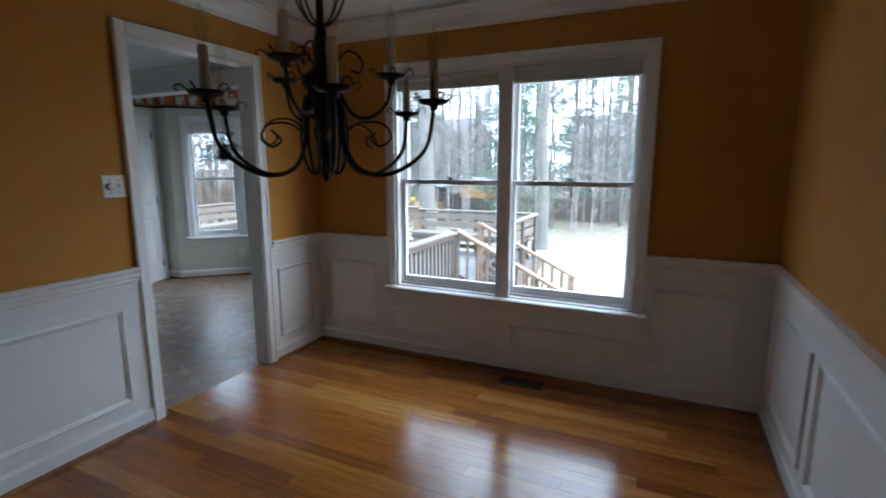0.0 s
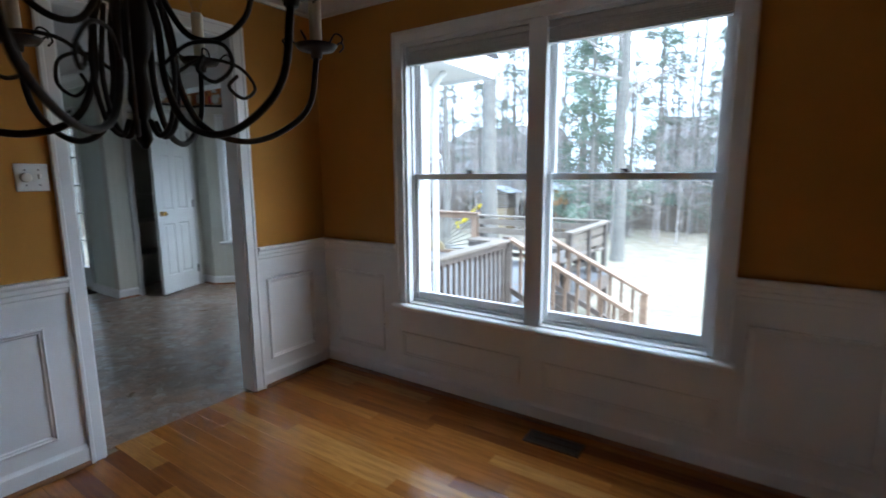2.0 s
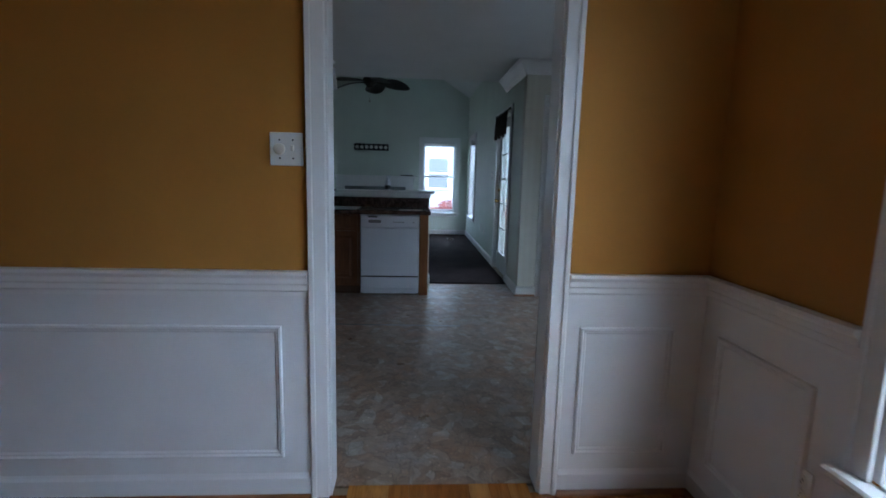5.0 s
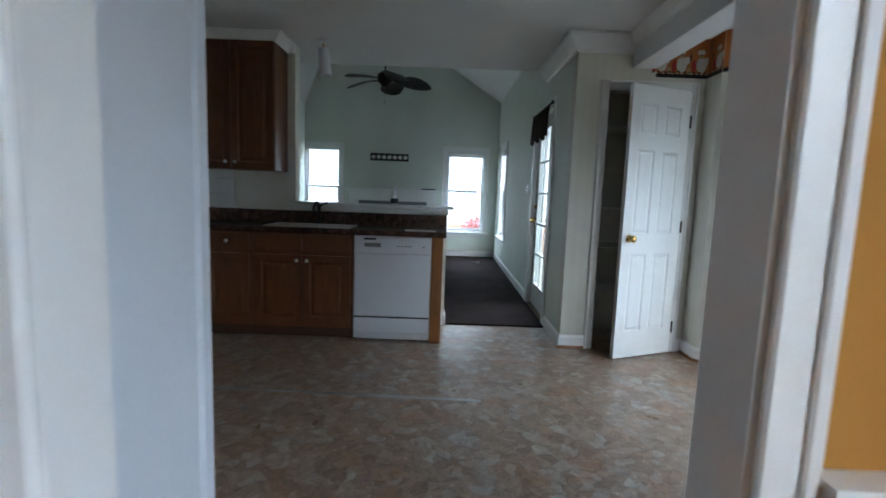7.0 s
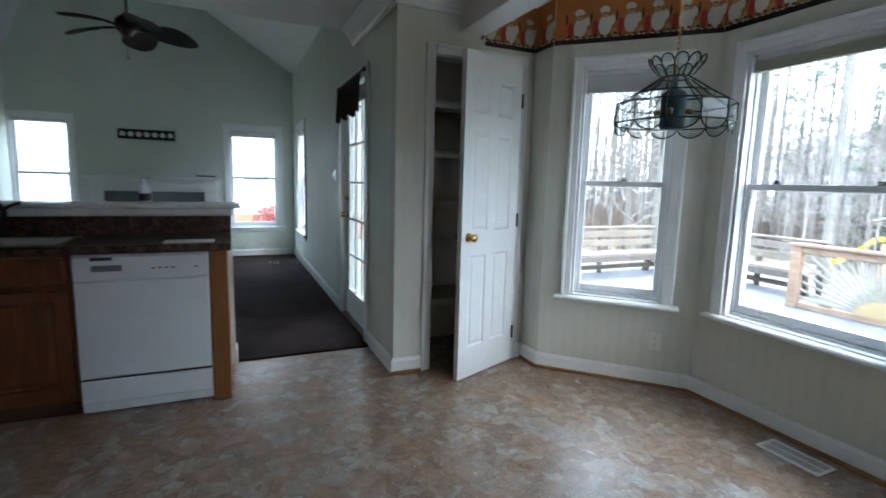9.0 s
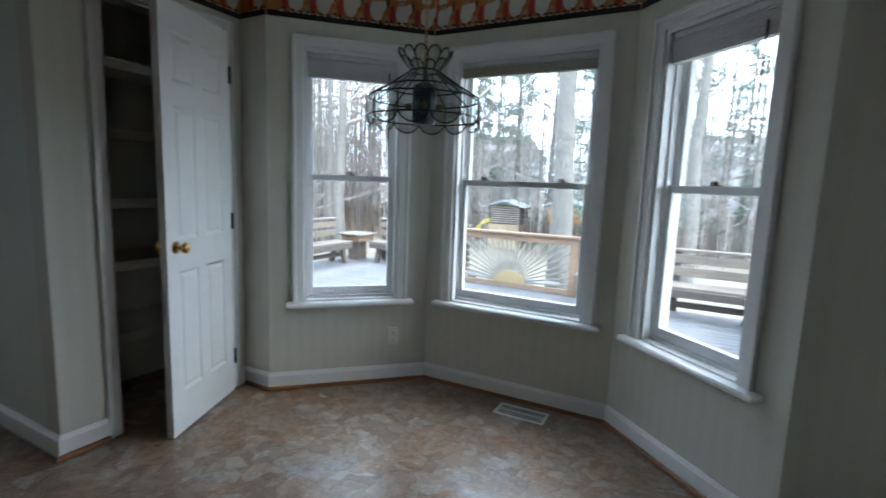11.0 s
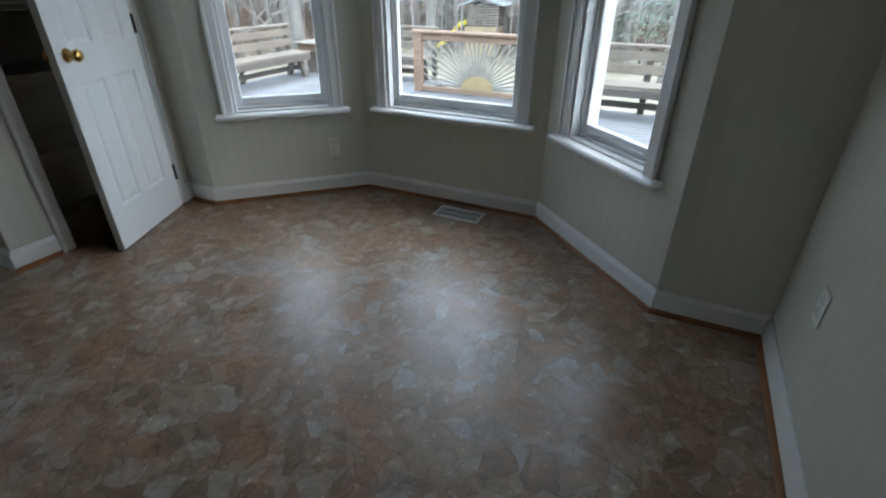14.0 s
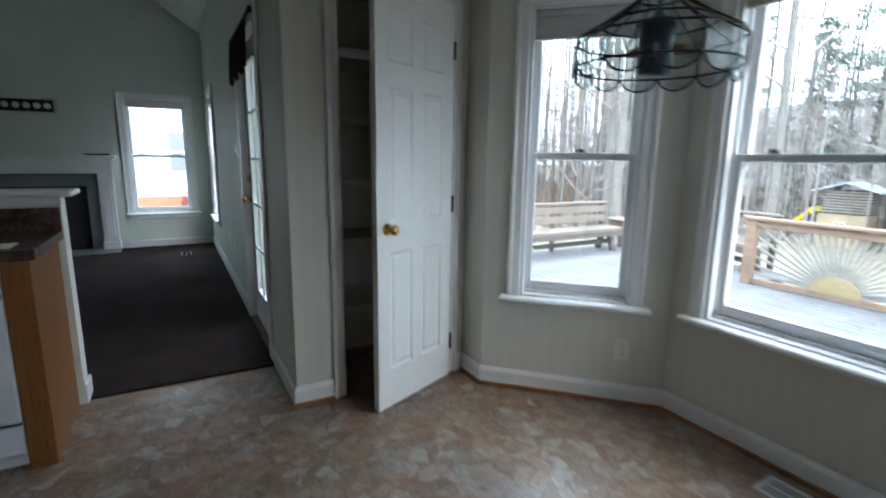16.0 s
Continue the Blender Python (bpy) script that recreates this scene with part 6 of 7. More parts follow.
# ---- painted siding outside the dining room ----
wall("siding_dining_east", (DE + 0.123, DS - 0.16), (DE + 0.123, DN + 0.19), -1.2, D_CEIL + 0.3, 0.03, M_siding, label="white siding outside the dining room")
wall("siding_dining_south", (DW - 0.1, DS - 0.163), (DE + 0.153, DS - 0.163), -1.2, D_CEIL + 0.3, 0.03, M_siding, label="white siding outside the dining room")
wall("siding_dining_north", (DE + 0.12, DN + 0.163), (DW + 0.03, DN + 0.163), -1.2, D_CEIL + 0.3, 0.03, M_siding, [(DE + 0.12 - W_DIN[1], DE + 0.12 - W_DIN[0], W_DIN[2], W_DIN[3])], "white siding outside the dining room")

# ---- outer wall of the nook: lap siding, corner board, downspout, eave ----
sd = thing("exterior_siding", Matrix.Identity(4), "white lap siding on the outer wall of the nook", "siding", kind="structure")
SX = -1.742
part("sheathing", bm_box(KE + 0.052, SX - 0.022, 6.03, 7.10, -0.62, 2.25), M_siding, sd)
k = 0
z = -0.62
while z < 2.14:
    bm = bmesh.new()
    pts = [(SX - 0.021, z), (SX + 0.009, z), (SX - 0.012, z + 0.124), (SX - 0.021, z + 0.124)]
    a = [bm.verts.new((x, 6.03, zz)) for x, zz in pts]
    b = [bm.verts.new((x, 7.04, zz)) for x, zz in pts]
    bm.faces.new(a)
    bm.faces.new(b[::-1])
    for q_ in range(4):
        bm.faces.new([a[q_], a[(q_ + 1) % 4], b[(q_ + 1) % 4], b[q_]])
    part("siding_board", bm, M_siding, sd)
    z += 0.122
bm = bmesh.new()
box(bm, SX - 0.021, SX + 0.014, 7.042, 7.14, -0.62, 2.265, 0.004)
part("corner_board", bm, M_trim, sd)
ds = thing("downspout", Matrix.Identity(4), "white metal downspout on the house corner", "downspout")
bm = bmesh.new()
tube(bm, [(SX + 0.045, 7.185, -0.9), (SX + 0.045, 7.185, 2.12), (SX + 0.055, 7.22, 2.19), (SX + 0.075, 7.30, 2.262)], 0.030, 8)
part("pipe", bm, M_trim, ds, smooth=True)
for zz in (0.2, 1.5):
    part("strap", bm_box(SX + 0.012, SX + 0.082, 7.15, 7.22, zz, zz + 0.03), M_trim, ds)
ev = thing("roof_eave", Matrix.Identity(4), "white boxed eave and gutter over the nook", "eave", kind="structure")
part("soffit", bm_box(-5.6, -4.98, 7.0, 7.72, 2.27, 2.30), M_trim, ev)
part("soffit", bm_box(-2.12, -1.42, 7.0, 7.72, 2.27, 2.30), M_trim, ev)
part("soffit", bm_box(-4.978, -2.122, 7.665, 7.72, 2.27, 2.30), M_trim, ev)
part("soffit_side", bm_box(SX + 0.02, -1.42, 6.03, 6.998, 2.27, 2.30), M_trim, ev)
part("fascia", bm_box(-5.6, -1.40, 7.722, 7.75, 2.24, 2.42), M_trim, ev)
part("rake_board", bm_box(-1.418, -1.395, 6.03, 7.72, 2.24, 2.42), M_trim, ev)
bm = bmesh.new()
pr = [(0.0, 0.0), (0.07, 0.0), (0.10, 0.035), (0.11, 0.10), (0.0, 0.10)]
a = [bm.verts.new((-5.6, 7.752 + d, 2.31 + zz)) for d, zz in pr]
b = [bm.verts.new((-1.38, 7.752 + d, 2.31 + zz)) for d, zz in pr]
bm.faces.new(a)
bm.faces.new(b[::-1])
for k in range(5):
    bm.faces.new([a[k], a[(k + 1) % 5], b[(k + 1) % 5], b[k]])
part("gutter", bm, M_trim, ev, "white ogee gutter")
bm = bmesh.new()
vs = [bm.verts.new(p) for p in ((-5.7, 7.80, 2.43), (-1.36, 7.80, 2.43), (-1.36, 4.0, 4.2), (-5.7, 4.0, 4.2))]
bm.faces.new(vs)
bmesh.ops.solidify(bm, geom=bm.faces, thickness=0.06)
tagged(part("roof_nook", bm, M_shingle), "grey shingled roof over the nook", "roof", kind="structure")
bm = bmesh.new()
box(bm, WX - 0.05, DE + 0.4, DS - 0.4, 6.02, 2.62, 2.66)
box(bm, LW - 0.4, WX - 0.05, KS - 0.4, LY + 0.4, 4.12, 4.16)
tagged(part("roof_main", bm, M_shingle), "grey roof over the house", "roof", kind="structure")


# ---- trees ----
class Soup:
    """Vertices and faces gathered for one mesh."""

    def __init__(self):
        self.v, self.f = [], []

    def tube(self, pts, rads, seg=5):
        base = len(self.v)
        side = None
        n = len(pts)
        for i in range(n):
            d = (pts[min(i + 1, n - 1)] - pts[max(i - 1, 0)]).normalized()
            if side is None:
                side = d.orthogonal().normalized()
            side = (side - d * side.dot(d)).normalized()
            up = d.cross(side)
            for k in range(seg):
                a = 2 * math.pi * k / seg
                self.v.append(tuple(pts[i] + rads[i] * (math.cos(a) * side + math.sin(a) * up)))
        for i in range(n - 1):
            for k in range(seg):
                a, b = base + i * seg + k, base + i * seg + (k + 1) % seg
                self.f.append((a, b, b + seg, a + seg))

    def leaf(self, c, u, w):
        base = len(self.v)
        self.v += [tuple(c - u), tuple(c + w), tuple(c + u), tuple(c - w)]
        self.f.append((base, base + 1, base + 2, base + 3))

    def object(self, name, material, parent=None, smooth=False):
        me = bpy.data.meshes.new("mesh")
        me.from_pydata(self.v, [], self.f)
        me.materials.append(material)
        if smooth:
            me.polygons.foreach_set("use_smooth", [True] * len(me.polygons))
        me.update()
        ob = new(name, me)
        ob.parent = parent
        return ob


def rnd_dir(rng):
    a = rng.uniform(0, 2 * math.pi)
    return Vector((math.cos(a), math.sin(a), 0))


def branchy(rng, trunk, limbs, x, y, z, h, r, n_limb, twigs, low=0.3, seg=10):
    """Bare winter tree: bent tapered trunk, rising limbs, forked twigs."""
    lean = rnd_dir(rng) * rng.uniform(0, 0.03) * h
    pts, rads = [], []
    for i in range(9):
        u = i / 8
        wob = Vector((rng.uniform(-1, 1), rng.uniform(-1, 1), 0)) * r * 0.35 * (u > 0)
        pts.append(Vector((x, y, z)) + lean * u * u + wob + Vector((0, 0, h * u)))
        rads.append(r * (1.25 if i == 0 else 1) * (1 - 0.78 * u))
    trunk.tube(pts, rads, seg)
    for j in range(n_limb):
        u = low + (1 - low) * (j + rng.random()) / n_limb
        i = min(7, int(u * 8))
        p = pts[i].lerp(pts[i + 1], u * 8 - i)
        rr = rads[i] * 0.42
        d = (rnd_dir(rng) + Vector((0, 0, rng.uniform(0.1, 0.9)))).normalized()
        L = h * rng.uniform(0.10, 0.24) * (1.15 - 0.6 * u)
        lp = [p]
        for k in range(4):
            d = (d + Vector((rng.uniform(-.25, .25), rng.uniform(-.25, .25), rng.uniform(-.08, .22)))).normalized()
            lp.append(lp[-1] + d * L / 4)
        limbs.tube(lp, [rr * (1 - 0.21 * k) for k in range(5)], 5)
        for t in range(twigs):
            q = lp[rng.randint(1, 4)]
            td = (d + Vector((rng.uniform(-1, 1), rng.uniform(-1, 1), rng.uniform(-.5, .8)))).normalized()
            tl = L * rng.uniform(0.25, 0.6)
            mid_ = q + td * tl * 0.5
            td2 = (td + Vector((rng.uniform(-.4, .4), rng.uniform(-.4, .4), rng.uniform(-.1, .3)))).normalized()
            limbs.tube([q, mid_, mid_ + td2 * tl * 0.5], [max(0.006, rr * 0.28), max(0.005, rr * 0.18), 0.003], 3)


def bare_tree(x, y, h, r, seed, label, n_limb=26, twigs=7, low=0.3):
    rng = random.Random(seed)
    ob = thing("tree", Matrix.Translation((x, y, GZ)), label, "tree")
    tr, li = Soup(), Soup()
    branchy(rng, tr, li, 0, 0, -0.05, h, r, n_limb, twigs, low, 12)
    tr.object("trunk", M_bark, ob, True)
    li.object("branches", M_barkdark, ob)
    return ob


def evergreen(x, y, h, spread, seed, label, n=70, leaves=150):
    rng = random.Random(seed)
    ob = thing("tree", Matrix.Translation((x, y, GZ)), label, "tree")
    tr, li, cr = Soup(), Soup(), Soup()
    tr.tube([Vector((0.05 * math.sin(i), 0.04 * math.cos(2 * i), h * i / 6)) for i in range(7)], [h * 0.014 * (1 - 0.14 * i) for i in range(7)], 8)
    for j in range(n):
        u = 0.08 + 0.9 * (j + rng.random()) / n
        L = spread * (1 - u) ** 0.75 * rng.uniform(0.55, 1.1) + 0.2
        d = rnd_dir(rng)
        p0 = Vector((0, 0, h * u))
        tip = p0 + d * L + Vector((0, 0, rng.uniform(-0.28, 0.18) * L))
        li.tube([p0, p0.lerp(tip, 0.5) + Vector((0, 0, 0.06 * L)), tip], [0.03, 0.018, 0.006], 4)
        for k in range(leaves):
            t = rng.uniform(0.25, 1.05)
            c = p0.lerp(tip, t) + Vector((rng.gauss(0, 1), rng.gauss(0, 1), rng.gauss(0, 0.8))) * 0.13 * (0.6 + L * 0.35)
            s_ = rng.uniform(0.02, 0.05)
            u_ = Vector((rng.uniform(-1, 1), rng.uniform(-1, 1), rng.uniform(-1, 1))).normalized()
            w_ = u_.orthogonal().normalized()
            cr.leaf(c, u_ * s_ * 2.0, w_ * s_ * 0.6)
    tr.object("trunk", M_bark, ob, True)
    li.object("branches", M_barkdark, ob)
    cr.object("crown", M_needle, ob)
    return ob


bare_tree(-5.0, 14.4, 17, 0.22, 3, "tall grey-barked bare tree close behind the deck", 30, 8, 0.34)
bare_tree(-2.75, 18.3, 15, 0.17, 5, "slim bare tree standing on the lawn", 26, 7, 0.3)
bare_tree(1.9, 22.0, 16, 0.16, 6, "slim bare tree on the open lawn", 26, 7, 0.25)
bare_tree(-13.2, 17.5, 17, 0.17, 8, "pale-barked bare tree beyond the deck", 26, 7, 0.25)
bare_tree(-14.6, 18.6, 16, 0.15, 9, "pale-barked bare tree beyond the deck", 26, 7, 0.25)
bare_tree(-10.0, 20.0, 17, 0.14, 10, "slim bare tree near the playhouse", 24, 7, 0.25)
bare_tree(-4.6, 25.0, 18, 0.17, 12, "slim bare tree by the back fence", 26, 7, 0.2)
bare_tree(-18.5, 16.0, 16, 0.14, 14, "bare tree at the side of the yard", 26, 7, 0.25)
evergreen(-10.6, 27.5, 12.0, 2.6, 21, "dark evergreen tree with dense feathery branches", 80, 130)
evergreen(-4.9, 22.5, 9.5, 2.2, 22, "dark evergreen tree with dense feathery branches", 85, 130)
evergreen(-6.6, 26.5, 11.0, 2.6, 26, "tall dark evergreen tree behind the play fort", 80, 120)
evergreen(-12.2, 27.0, 8.0, 1.9, 23, "dark evergreen tree at the edge of the wood", 60, 100)
evergreen(-3.4, 27.5, 11.5, 3.0, 27, "broad dark evergreen tree behind the back fence", 90, 140)
evergreen(1.2, 30.5, 12.0, 3.0, 28, "broad dark evergreen tree behind the back fence", 90, 140)
evergreen(-16.5, 30.0, 10.0, 2.4, 29, "dark evergreen tree at the edge of the wood", 60, 110)
evergreen(-1.0, 29.0, 9.0, 2.2, 24, "dark evergreen tree at the edge of the wood", 60, 100)

rng = random.Random(77)
wt, wb = Soup(), Soup()
spots = 0
while spots < 380:
    x, y = rng.uniform(-48, 26), rng.uniform(24, 50)
    if rng.random() < 0.30:
        x, y = rng.uniform(-40, -15), rng.uniform(14, 30)
    branchy(rng, wt, wb, x, y, GZ - 0.05, rng.uniform(11, 18), rng.uniform(0.04, 0.11), 22, 9, 0.08, 5)
    spots += 1
tagged(wt.object("woodland_trunks", M_bark), "bare grey trunks of the winter wood", "trees", kind="stuff")
tagged(wb.object("woodland_branches", M_barkdark), "fine bare branches of the winter wood", "trees", kind="stuff")
br = Soup()
for i in range(9000):
    x, y = rng.uniform(-45, 22), rng.uniform(27.5, 38)
    if rng.random() < 0.3:
        x, y = rng.uniform(-36, -15), rng.uniform(12, 27)
    p = Vector((x, y, GZ))
    d = Vector((rng.uniform(-.5, .5), rng.uniform(-.5, .5), 1)).normalized()
    L = rng.uniform(0.5, 2.4)
    br.tube([p, p + d * L * 0.5, p + (d + Vector((rng.uniform(-.3, .3), rng.uniform(-.3, .3), 0))) * L], [0.014, 0.010, 0.004], 3)
th_ = Soup()
for i in range(520):
    x, y = rng.uniform(-30, 12), rng.uniform(21.5, 34)
    if x > -1.5 and y < 26:
        continue
    branchy(rng, th_, th_, x, y, GZ - 0.02, rng.uniform(3.5, 8.0), rng.uniform(0.014, 0.04), 12, 5, 0.12, 4)
tagged(th_.object("sapling_thicket", M_barkdark), "thicket of thin bare saplings", "saplings", kind="stuff")
tagged(br.object("underbrush", M_brush), "tangled brown winter underbrush", "brush", kind="stuff")
lt = Soup()
for i in range(5000):
    if i < 260:
        c = Vector((rng.uniform(-8.7, -2.0), rng.uniform(8.0, 12.2), DKZ + 0.006))
    else:
        c = Vector((rng.uniform(-16, 5), rng.uniform(12.8, 26), GZ + 0.015))
    u_ = (rnd_dir(rng) + Vector((0, 0, rng.uniform(-.1, .1)))) * rng.uniform(0.02, 0.05)
    w_ = Vector((-u_.y, u_.x, rng.uniform(0, .01))) * 0.6
    lt.leaf(c, u_, w_)
tagged(lt.object("fallen_leaves", M_litter), "dry brown fallen leaves", "leaves", kind="stuff")

# ---- back fence, playhouses ----
fe = thing("back_fence", Matrix.Identity(4), "weathered plank fence at the end of the yard", "fence")
plank = mesh_of(bm_box(-0.068, 0.068, -0.01, 0.01, 0.05, 1.15), M_bench)
for i in range(240):
    p = new("plank", plank)
    p.parent = fe
    p.location = (-27 + i * 0.155, 27.0, GZ + 0.02 * math.sin(i * 2.1))
for k, z in enumerate((0.25, 0.9)):
    part("rail", bm_box(-27.1, 10.3, 27.012, 27.05, GZ + z, GZ + z + 0.09), M_rail, fe)
for i in range(16):
    part("post", bm_box(-27 + i * 2.45, -26.9 + i * 2.45, 27.051, 27.14, GZ - 0.05, GZ + 1.2), M_rail, fe)


def gable_roof(bm, x0, x1, y0, y1, z, rise, over=0.15, t=0.05):
    xm = (x0 + x1) / 2
    for a, b in ((x0 - over, xm), (x1 + over, xm)):
        za = z - rise * over / (xm - x0)
        q = [(a, y0 - over, za), (b, y0 - over, z + rise), (b, y1 + over, z + rise), (a, y1 + over, za)]
        lo = [bm.verts.new(p) for p in q]
        hi = [bm.verts.new((p[0], p[1], p[2] + t)) for p in q]
        bm.faces.new(lo)
        bm.faces.new(hi[::-1])
        for k in range(4):
            bm.faces.new([lo[k], lo[(k + 1) % 4], hi[(k + 1) % 4], hi[k]])


ph = thing("playhouse", Matrix.Translation((-9.7, 24.0, GZ)) @ Matrix.Rotation(radians(8), 4, "Z"), "children's log playhouse on a tan base with slide", "playhouse")
part("base", bm_box(-0.62, 0.62, -0.6, 0.6, 0.0, 1.02), M_tanwall, ph, "tan boarded base")
bm = bmesh.new()
box(bm, -0.16, 0.10, -0.612, -0.601, 0.50, 0.78)
w_ = part("window", bm, M_trim, ph, "small white window")
for x in (-0.145, -0.015):
    part("pane", bm_box(x, x + 0.10, -0.616, -0.613, 0.52, 0.76), M_winglass, w_)
for i in range(8):
    z = 1.03 + i * 0.088
    bm = bmesh.new()
    box(bm, -0.55, 0.68, -0.62, 0.62, z, z + 0.058, 0.012)
    part("log", bm, M_log, ph)
    part("chinking", bm_box(-0.52, 0.65, -0.60, 0.60, z + 0.0585, z + 0.0875), M_logpale, ph)
bm = bmesh.new()
gable_roof(bm, -0.65, 0.75, -0.75, 0.75, 1.76, 0.22)
part("roof", bm, M_metalroof, ph, "grey metal roof")
bm = bmesh.new()
path = smooth_path([(-0.62, -0.3, 1.10), (-0.85, -0.35, 1.04), (-1.15, -0.42, 0.70), (-1.5, -0.5, 0.36), (-1.9, -0.58, 0.20)], 4)
for a, b in zip(path, path[1:]):
    for dy0, dz0, dy1, dz1 in ((-0.2, 0.12, -0.17, 0), (-0.17, 0, 0.17, 0), (0.17, 0, 0.2, 0.12)):
        bm.faces.new([bm.verts.new(p) for p in (a + Vector((0, dy0, dz0)), a + Vector((0, dy1, dz1)), b + Vector((0, dy1, dz1)), b + Vector((0, dy0, dz0)))])
bmesh.ops.remove_doubles(bm, verts=bm.verts, dist=1e-4)
bmesh.ops.solidify(bm, geom=bm.faces, thickness=0.03)
part("slide", bm, M_yellow, ph, "bright yellow plastic slide")
part("slide_leg", bm_box(-1.86, -1.80, -0.62, -0.54, 0.0, 0.2), M_yellow, ph)

tb = thing("tree_fort", Matrix.Translation((-7.15, 24.0, GZ)), "orange cedar play fort on posts with metal roof", "playhouse")
for x in (-0.5, 0.5):
    for y in (-0.5, 0.5):
        part("post", bm_box(x - 0.045, x + 0.045, y - 0.045, y + 0.045, 0.0, 1.30), M_redrail, tb)
for i in range(8):
    x = -0.6 + i * 0.15
    part("wall_board", bm_box(x + 0.004, x + 0.146, -0.62, -0.59, 1.25, 1.85), M_orangebox, tb)
part("platform", bm_box(-0.6, 0.6, -0.585, 0.6, 1.301, 1.36), M_redrail, tb)
part("back_wall", bm_box(-0.6, 0.6, 0.601, 0.63, 1.25, 1.85), M_orangebox, tb)
for x in (-0.625, 0.602):
    part("side_wall", bm_box(x, x + 0.022, -0.585, 0.6, 1.25, 1.85), M_orangebox, tb)
bm = bmesh.new()
gable_roof(bm, -0.68, 0.68, -0.7, 0.7, 1.90, 0.22)
part("roof", bm, M_metalroof, tb, "grey metal roof")


# ---- neighbouring houses ----
def house(x, y, turn, w, d, h, cols, label, brick=0.0):
    ob = thing("house", Matrix.Translation((x, y, GZ)) @ Matrix.Rotation(radians(turn), 4, "Z"), label, "house")
    part("wall", bm_box(-w / 2, w / 2, 0, d, brick, h), M_siding, ob)
    if brick:
        part("foundation", bm_box(-w / 2 - 0.02, w / 2 + 0.02, -0.02, d, 0, brick), M_brick, ob, "brown brick foundation")
    bm = bmesh.new()
    q = [(-w / 2 - 0.4, -0.5, h - 0.05), (w / 2 + 0.4, -0.5, h - 0.05), (w / 2 + 0.4, d / 2, h + d * 0.32), (-w / 2 - 0.4, d / 2, h + d * 0.32), (w / 2 + 0.4, d + 0.5, h - 0.05), (-w / 2 - 0.4, d + 0.5, h - 0.05)]
    v = [bm.verts.new(p) for p in q]
    bm.faces.new([v[0], v[1], v[2], v[3]])
    bm.faces.new([v[3], v[2], v[4], v[5]])
    bm.faces.new([v[0], v[3], v[5]])
    bm.faces.new([v[1], v[4], v[2]])
    bm.faces.new([v[0], v[5], v[4], v[1]])
    part("roof", bm, M_shingle, ob, "grey shingle roof")
    for r_ in range(2 if h > 4 else 1):
        for c_ in range(cols):
            xx = -w / 2 + (c_ + 0.5) * w / cols
            zz = brick + 0.9 + r_ * 2.7
            bm = bmesh.new()
            box(bm, xx - 0.55, xx + 0.55, -0.06, -0.001, zz - 0.08, zz + 1.43, 0.01)
            f = part("window", bm, M_trim, ob)
            for dz in (0.0, 0.70):
                part("pane", bm_box(xx - 0.45, xx + 0.45, -0.068, -0.061, zz + dz, zz + dz + 0.64), M_winglass, f)
    return ob


house(-27, 54, -12, 13, 8, 5.6, 4, "white two-storey house behind the bare wood", 0.5)
house(-3, 58, 4, 12, 8, 5.8, 4, "white two-storey house behind the bare wood", 0.5)
house(14, 50, 14, 12, 8, 5.6, 3, "white two-storey house past the lawn", 0.5)
house(-23, 4.5, -90, 14, 8, 5.6, 5, "white neighbouring house on a brown brick foundation", 1.1).matrix_basis = Matrix.Translation((-22.5, 3.0, GZ)) @ Matrix.Rotation(radians(90), 4, "Z")
rs = thing("shrub", Matrix.Translation((-21.2, 6.3, GZ)), "red-leaved shrub in front of the neighbouring house", "shrub")
so = Soup()
rng = random.Random(5)
for i in range(1800):
    d = Vector((rng.gauss(0, 1), rng.gauss(0, 1), rng.gauss(0, 1))).normalized() * rng.uniform(0.4, 0.8)
    u_ = Vector((rng.uniform(-1, 1), rng.uniform(-1, 1), rng.uniform(-1, 1))).normalized() * 0.06
    so.leaf(Vector((d.x, d.y, 0.75 + d.z)), u_, u_.orthogonal().normalized() * 0.04)
so.object("foliage", M_redleaf, rs)
so = Soup()
for i in range(9):
    so.tube([Vector((0, 0, 0)), Vector((rng.uniform(-.3, .3), rng.uniform(-.3, .3), 0.7))], [0.02, 0.008], 4)
so.object("stems", M_barkdark, rs)

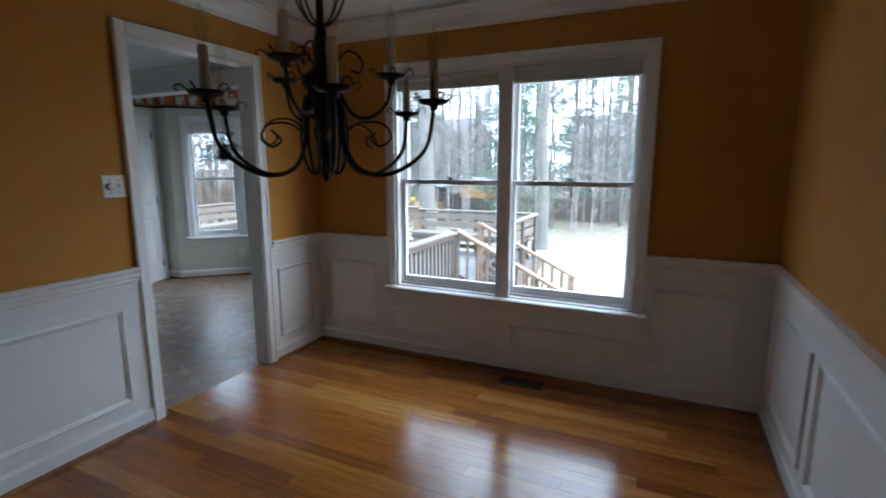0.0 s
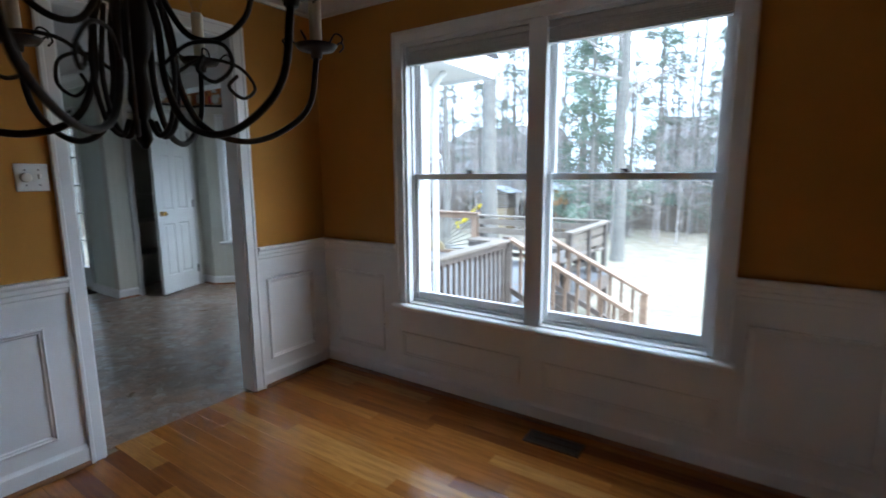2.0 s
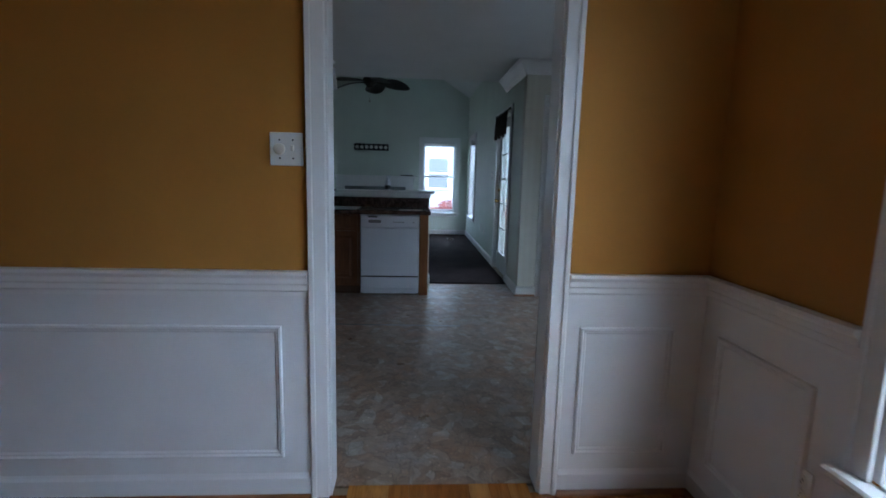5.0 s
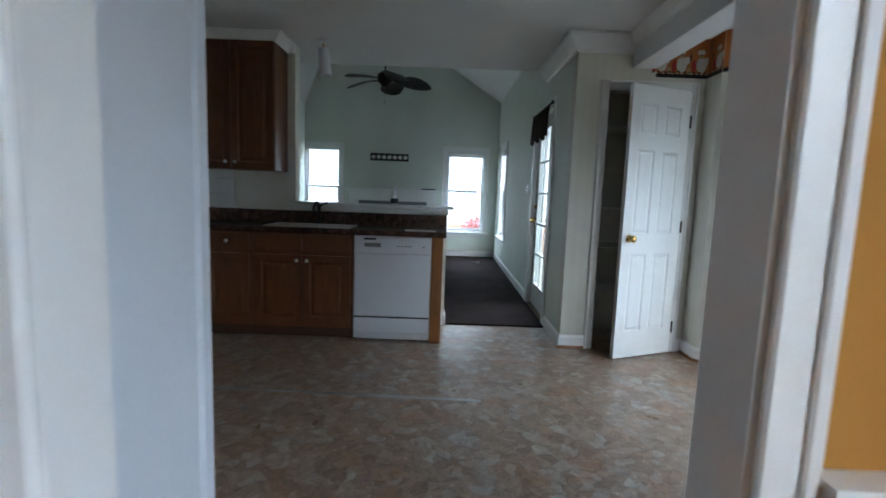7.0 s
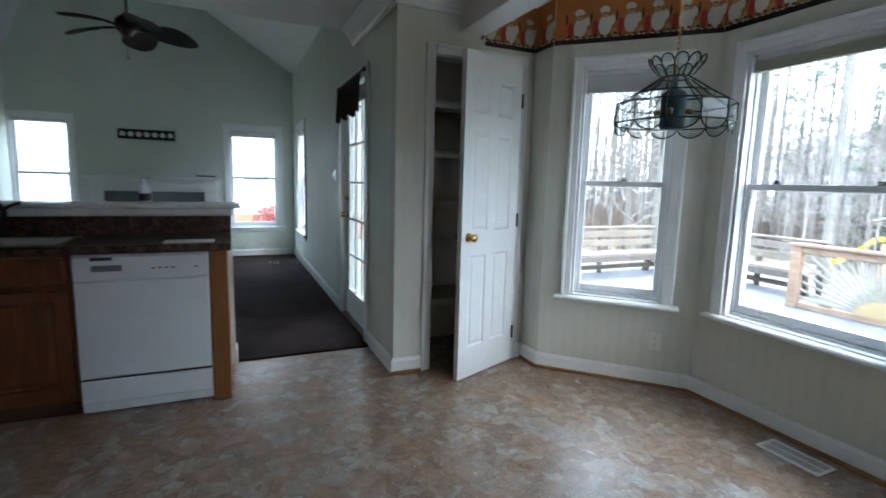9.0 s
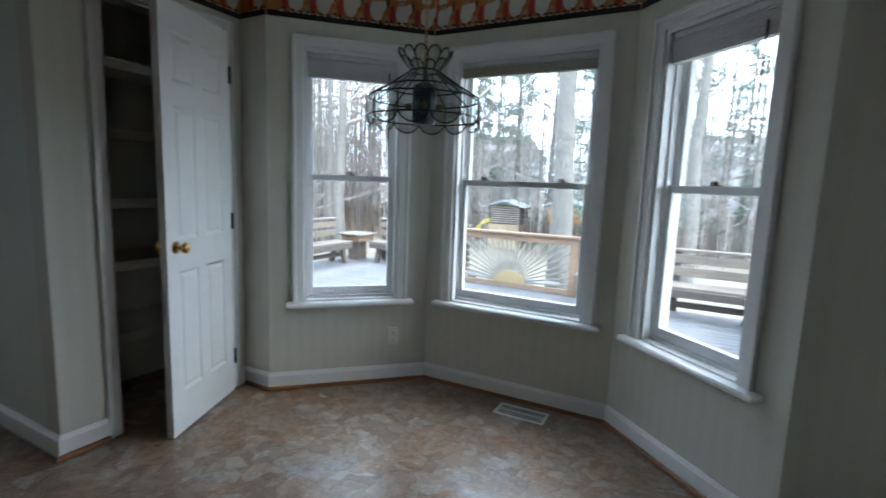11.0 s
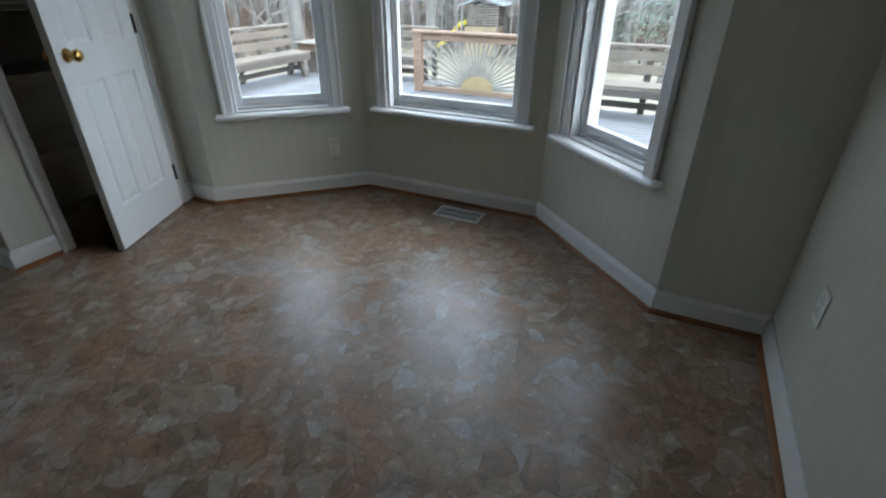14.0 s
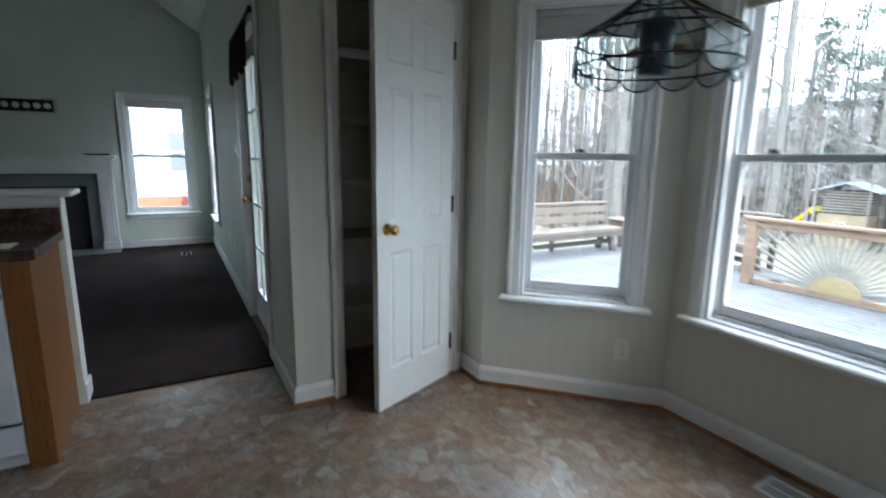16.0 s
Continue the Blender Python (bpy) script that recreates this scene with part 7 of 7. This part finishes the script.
# ---- pieces: oak boards, splash tiles, deck boards ----
BW = 0.0825
board_meshes = []
for L in (0.55, 0.75, 0.95, 1.15, 1.40):
    bm = bmesh.new()
    x0, x1, y0, y1 = 0, L - 0.0004, 0.0002, BW - 0.0002
    g = 0.0003
    lo = [bm.verts.new(p) for p in ((x0, y0, -0.012), (x1, y0, -0.012), (x1, y1, -0.012), (x0, y1, -0.012))]
    mi = [bm.verts.new(p) for p in ((x0, y0, -g), (x1, y0, -g), (x1, y1, -g), (x0, y1, -g))]
    hi = [bm.verts.new(p) for p in ((x0 + g, y0 + g, 0), (x1 - g, y0 + g, 0), (x1 - g, y1 - g, 0), (x0 + g, y1 - g, 0))]
    for a, b in ((lo, mi), (mi, hi)):
        for k in range(4):
            bm.faces.new([a[k], a[(k + 1) % 4], b[(k + 1) % 4], b[k]])
    bm.faces.new(hi)
    board_meshes.append((L, mesh_of(bm, M_oak)))
rng = random.Random(11)
row = 0
y = DN - 0.004
while y > DS:
    y -= BW
    x = DW - 0.06 if DOOR_A < y < DOOR_B - BW else DW
    stub = rng.uniform(0.3, 1.0)
    while x < DE - 0.002:
        L, me = rng.choice(board_meshes)
        part_len = min(L * stub, DE - 0.001 - x)
        bo_ = new("floor_board", me)
        bo_.parent = floor_dining
        bo_.location = (x, y, rng.uniform(-0.0001, 0.0001))
        bo_.scale.x = part_len / L
        x += part_len
        stub = 1.0
    row += 1

tw, th = 0.152, 0.128
bm = bmesh.new()
box(bm, -tw / 2 + 0.0012, tw / 2 - 0.0012, 0.0, 0.006, -th / 2 + 0.0012, th / 2 - 0.0012, 0.0015)
tile_me = mesh_of(bm, M_tile)
sp_ = thing("splash_tiles", along((WX, 3.50), (WX, KS)), "white glazed wall tiles above the counter", "tiles", kind="structure")
part("grout", bm_box(0.52, 1.298, 0.0005, 0.0035, 1.016, 1.55), M_grout, sp_)
for r in range(4):
    for c_ in range(5):
        t = new("tile", tile_me)
        t.parent = sp_
        t.location = (0.52 + tw / 2 + c_ * tw, 0.0025, 1.016 + th / 2 + r * th)

rng = random.Random(31)
k = 0
y = 6.98
dm = {}
while y < DYC - 0.1:
    x0 = -2.16 if y < 7.68 else DX0
    x1 = DX1 if y < SY1 else DX2 if y < DY1 - 0.1 else DXC
    segs = [(x0, x1)] if x1 - x0 < 2 else None
    if segs is None:
        cut = x0 + rng.choice((2.4, 3.2, 4.0, 4.8))
        segs = [(x0, cut), (cut, x1)]
    for a, b in segs:
        key = round(b - a, 2)
        if key not in dm:
            dm[key] = mesh_of(bm_box(0.002, key - 0.002, 0.003, 0.137, -0.03, 0.0, 0.004), M_deck)
        o = new("deck_board", dm[key])
        o.parent = deck
        o.location = (a, y, DKZ + rng.uniform(-0.001, 0.001))
    y += 0.142
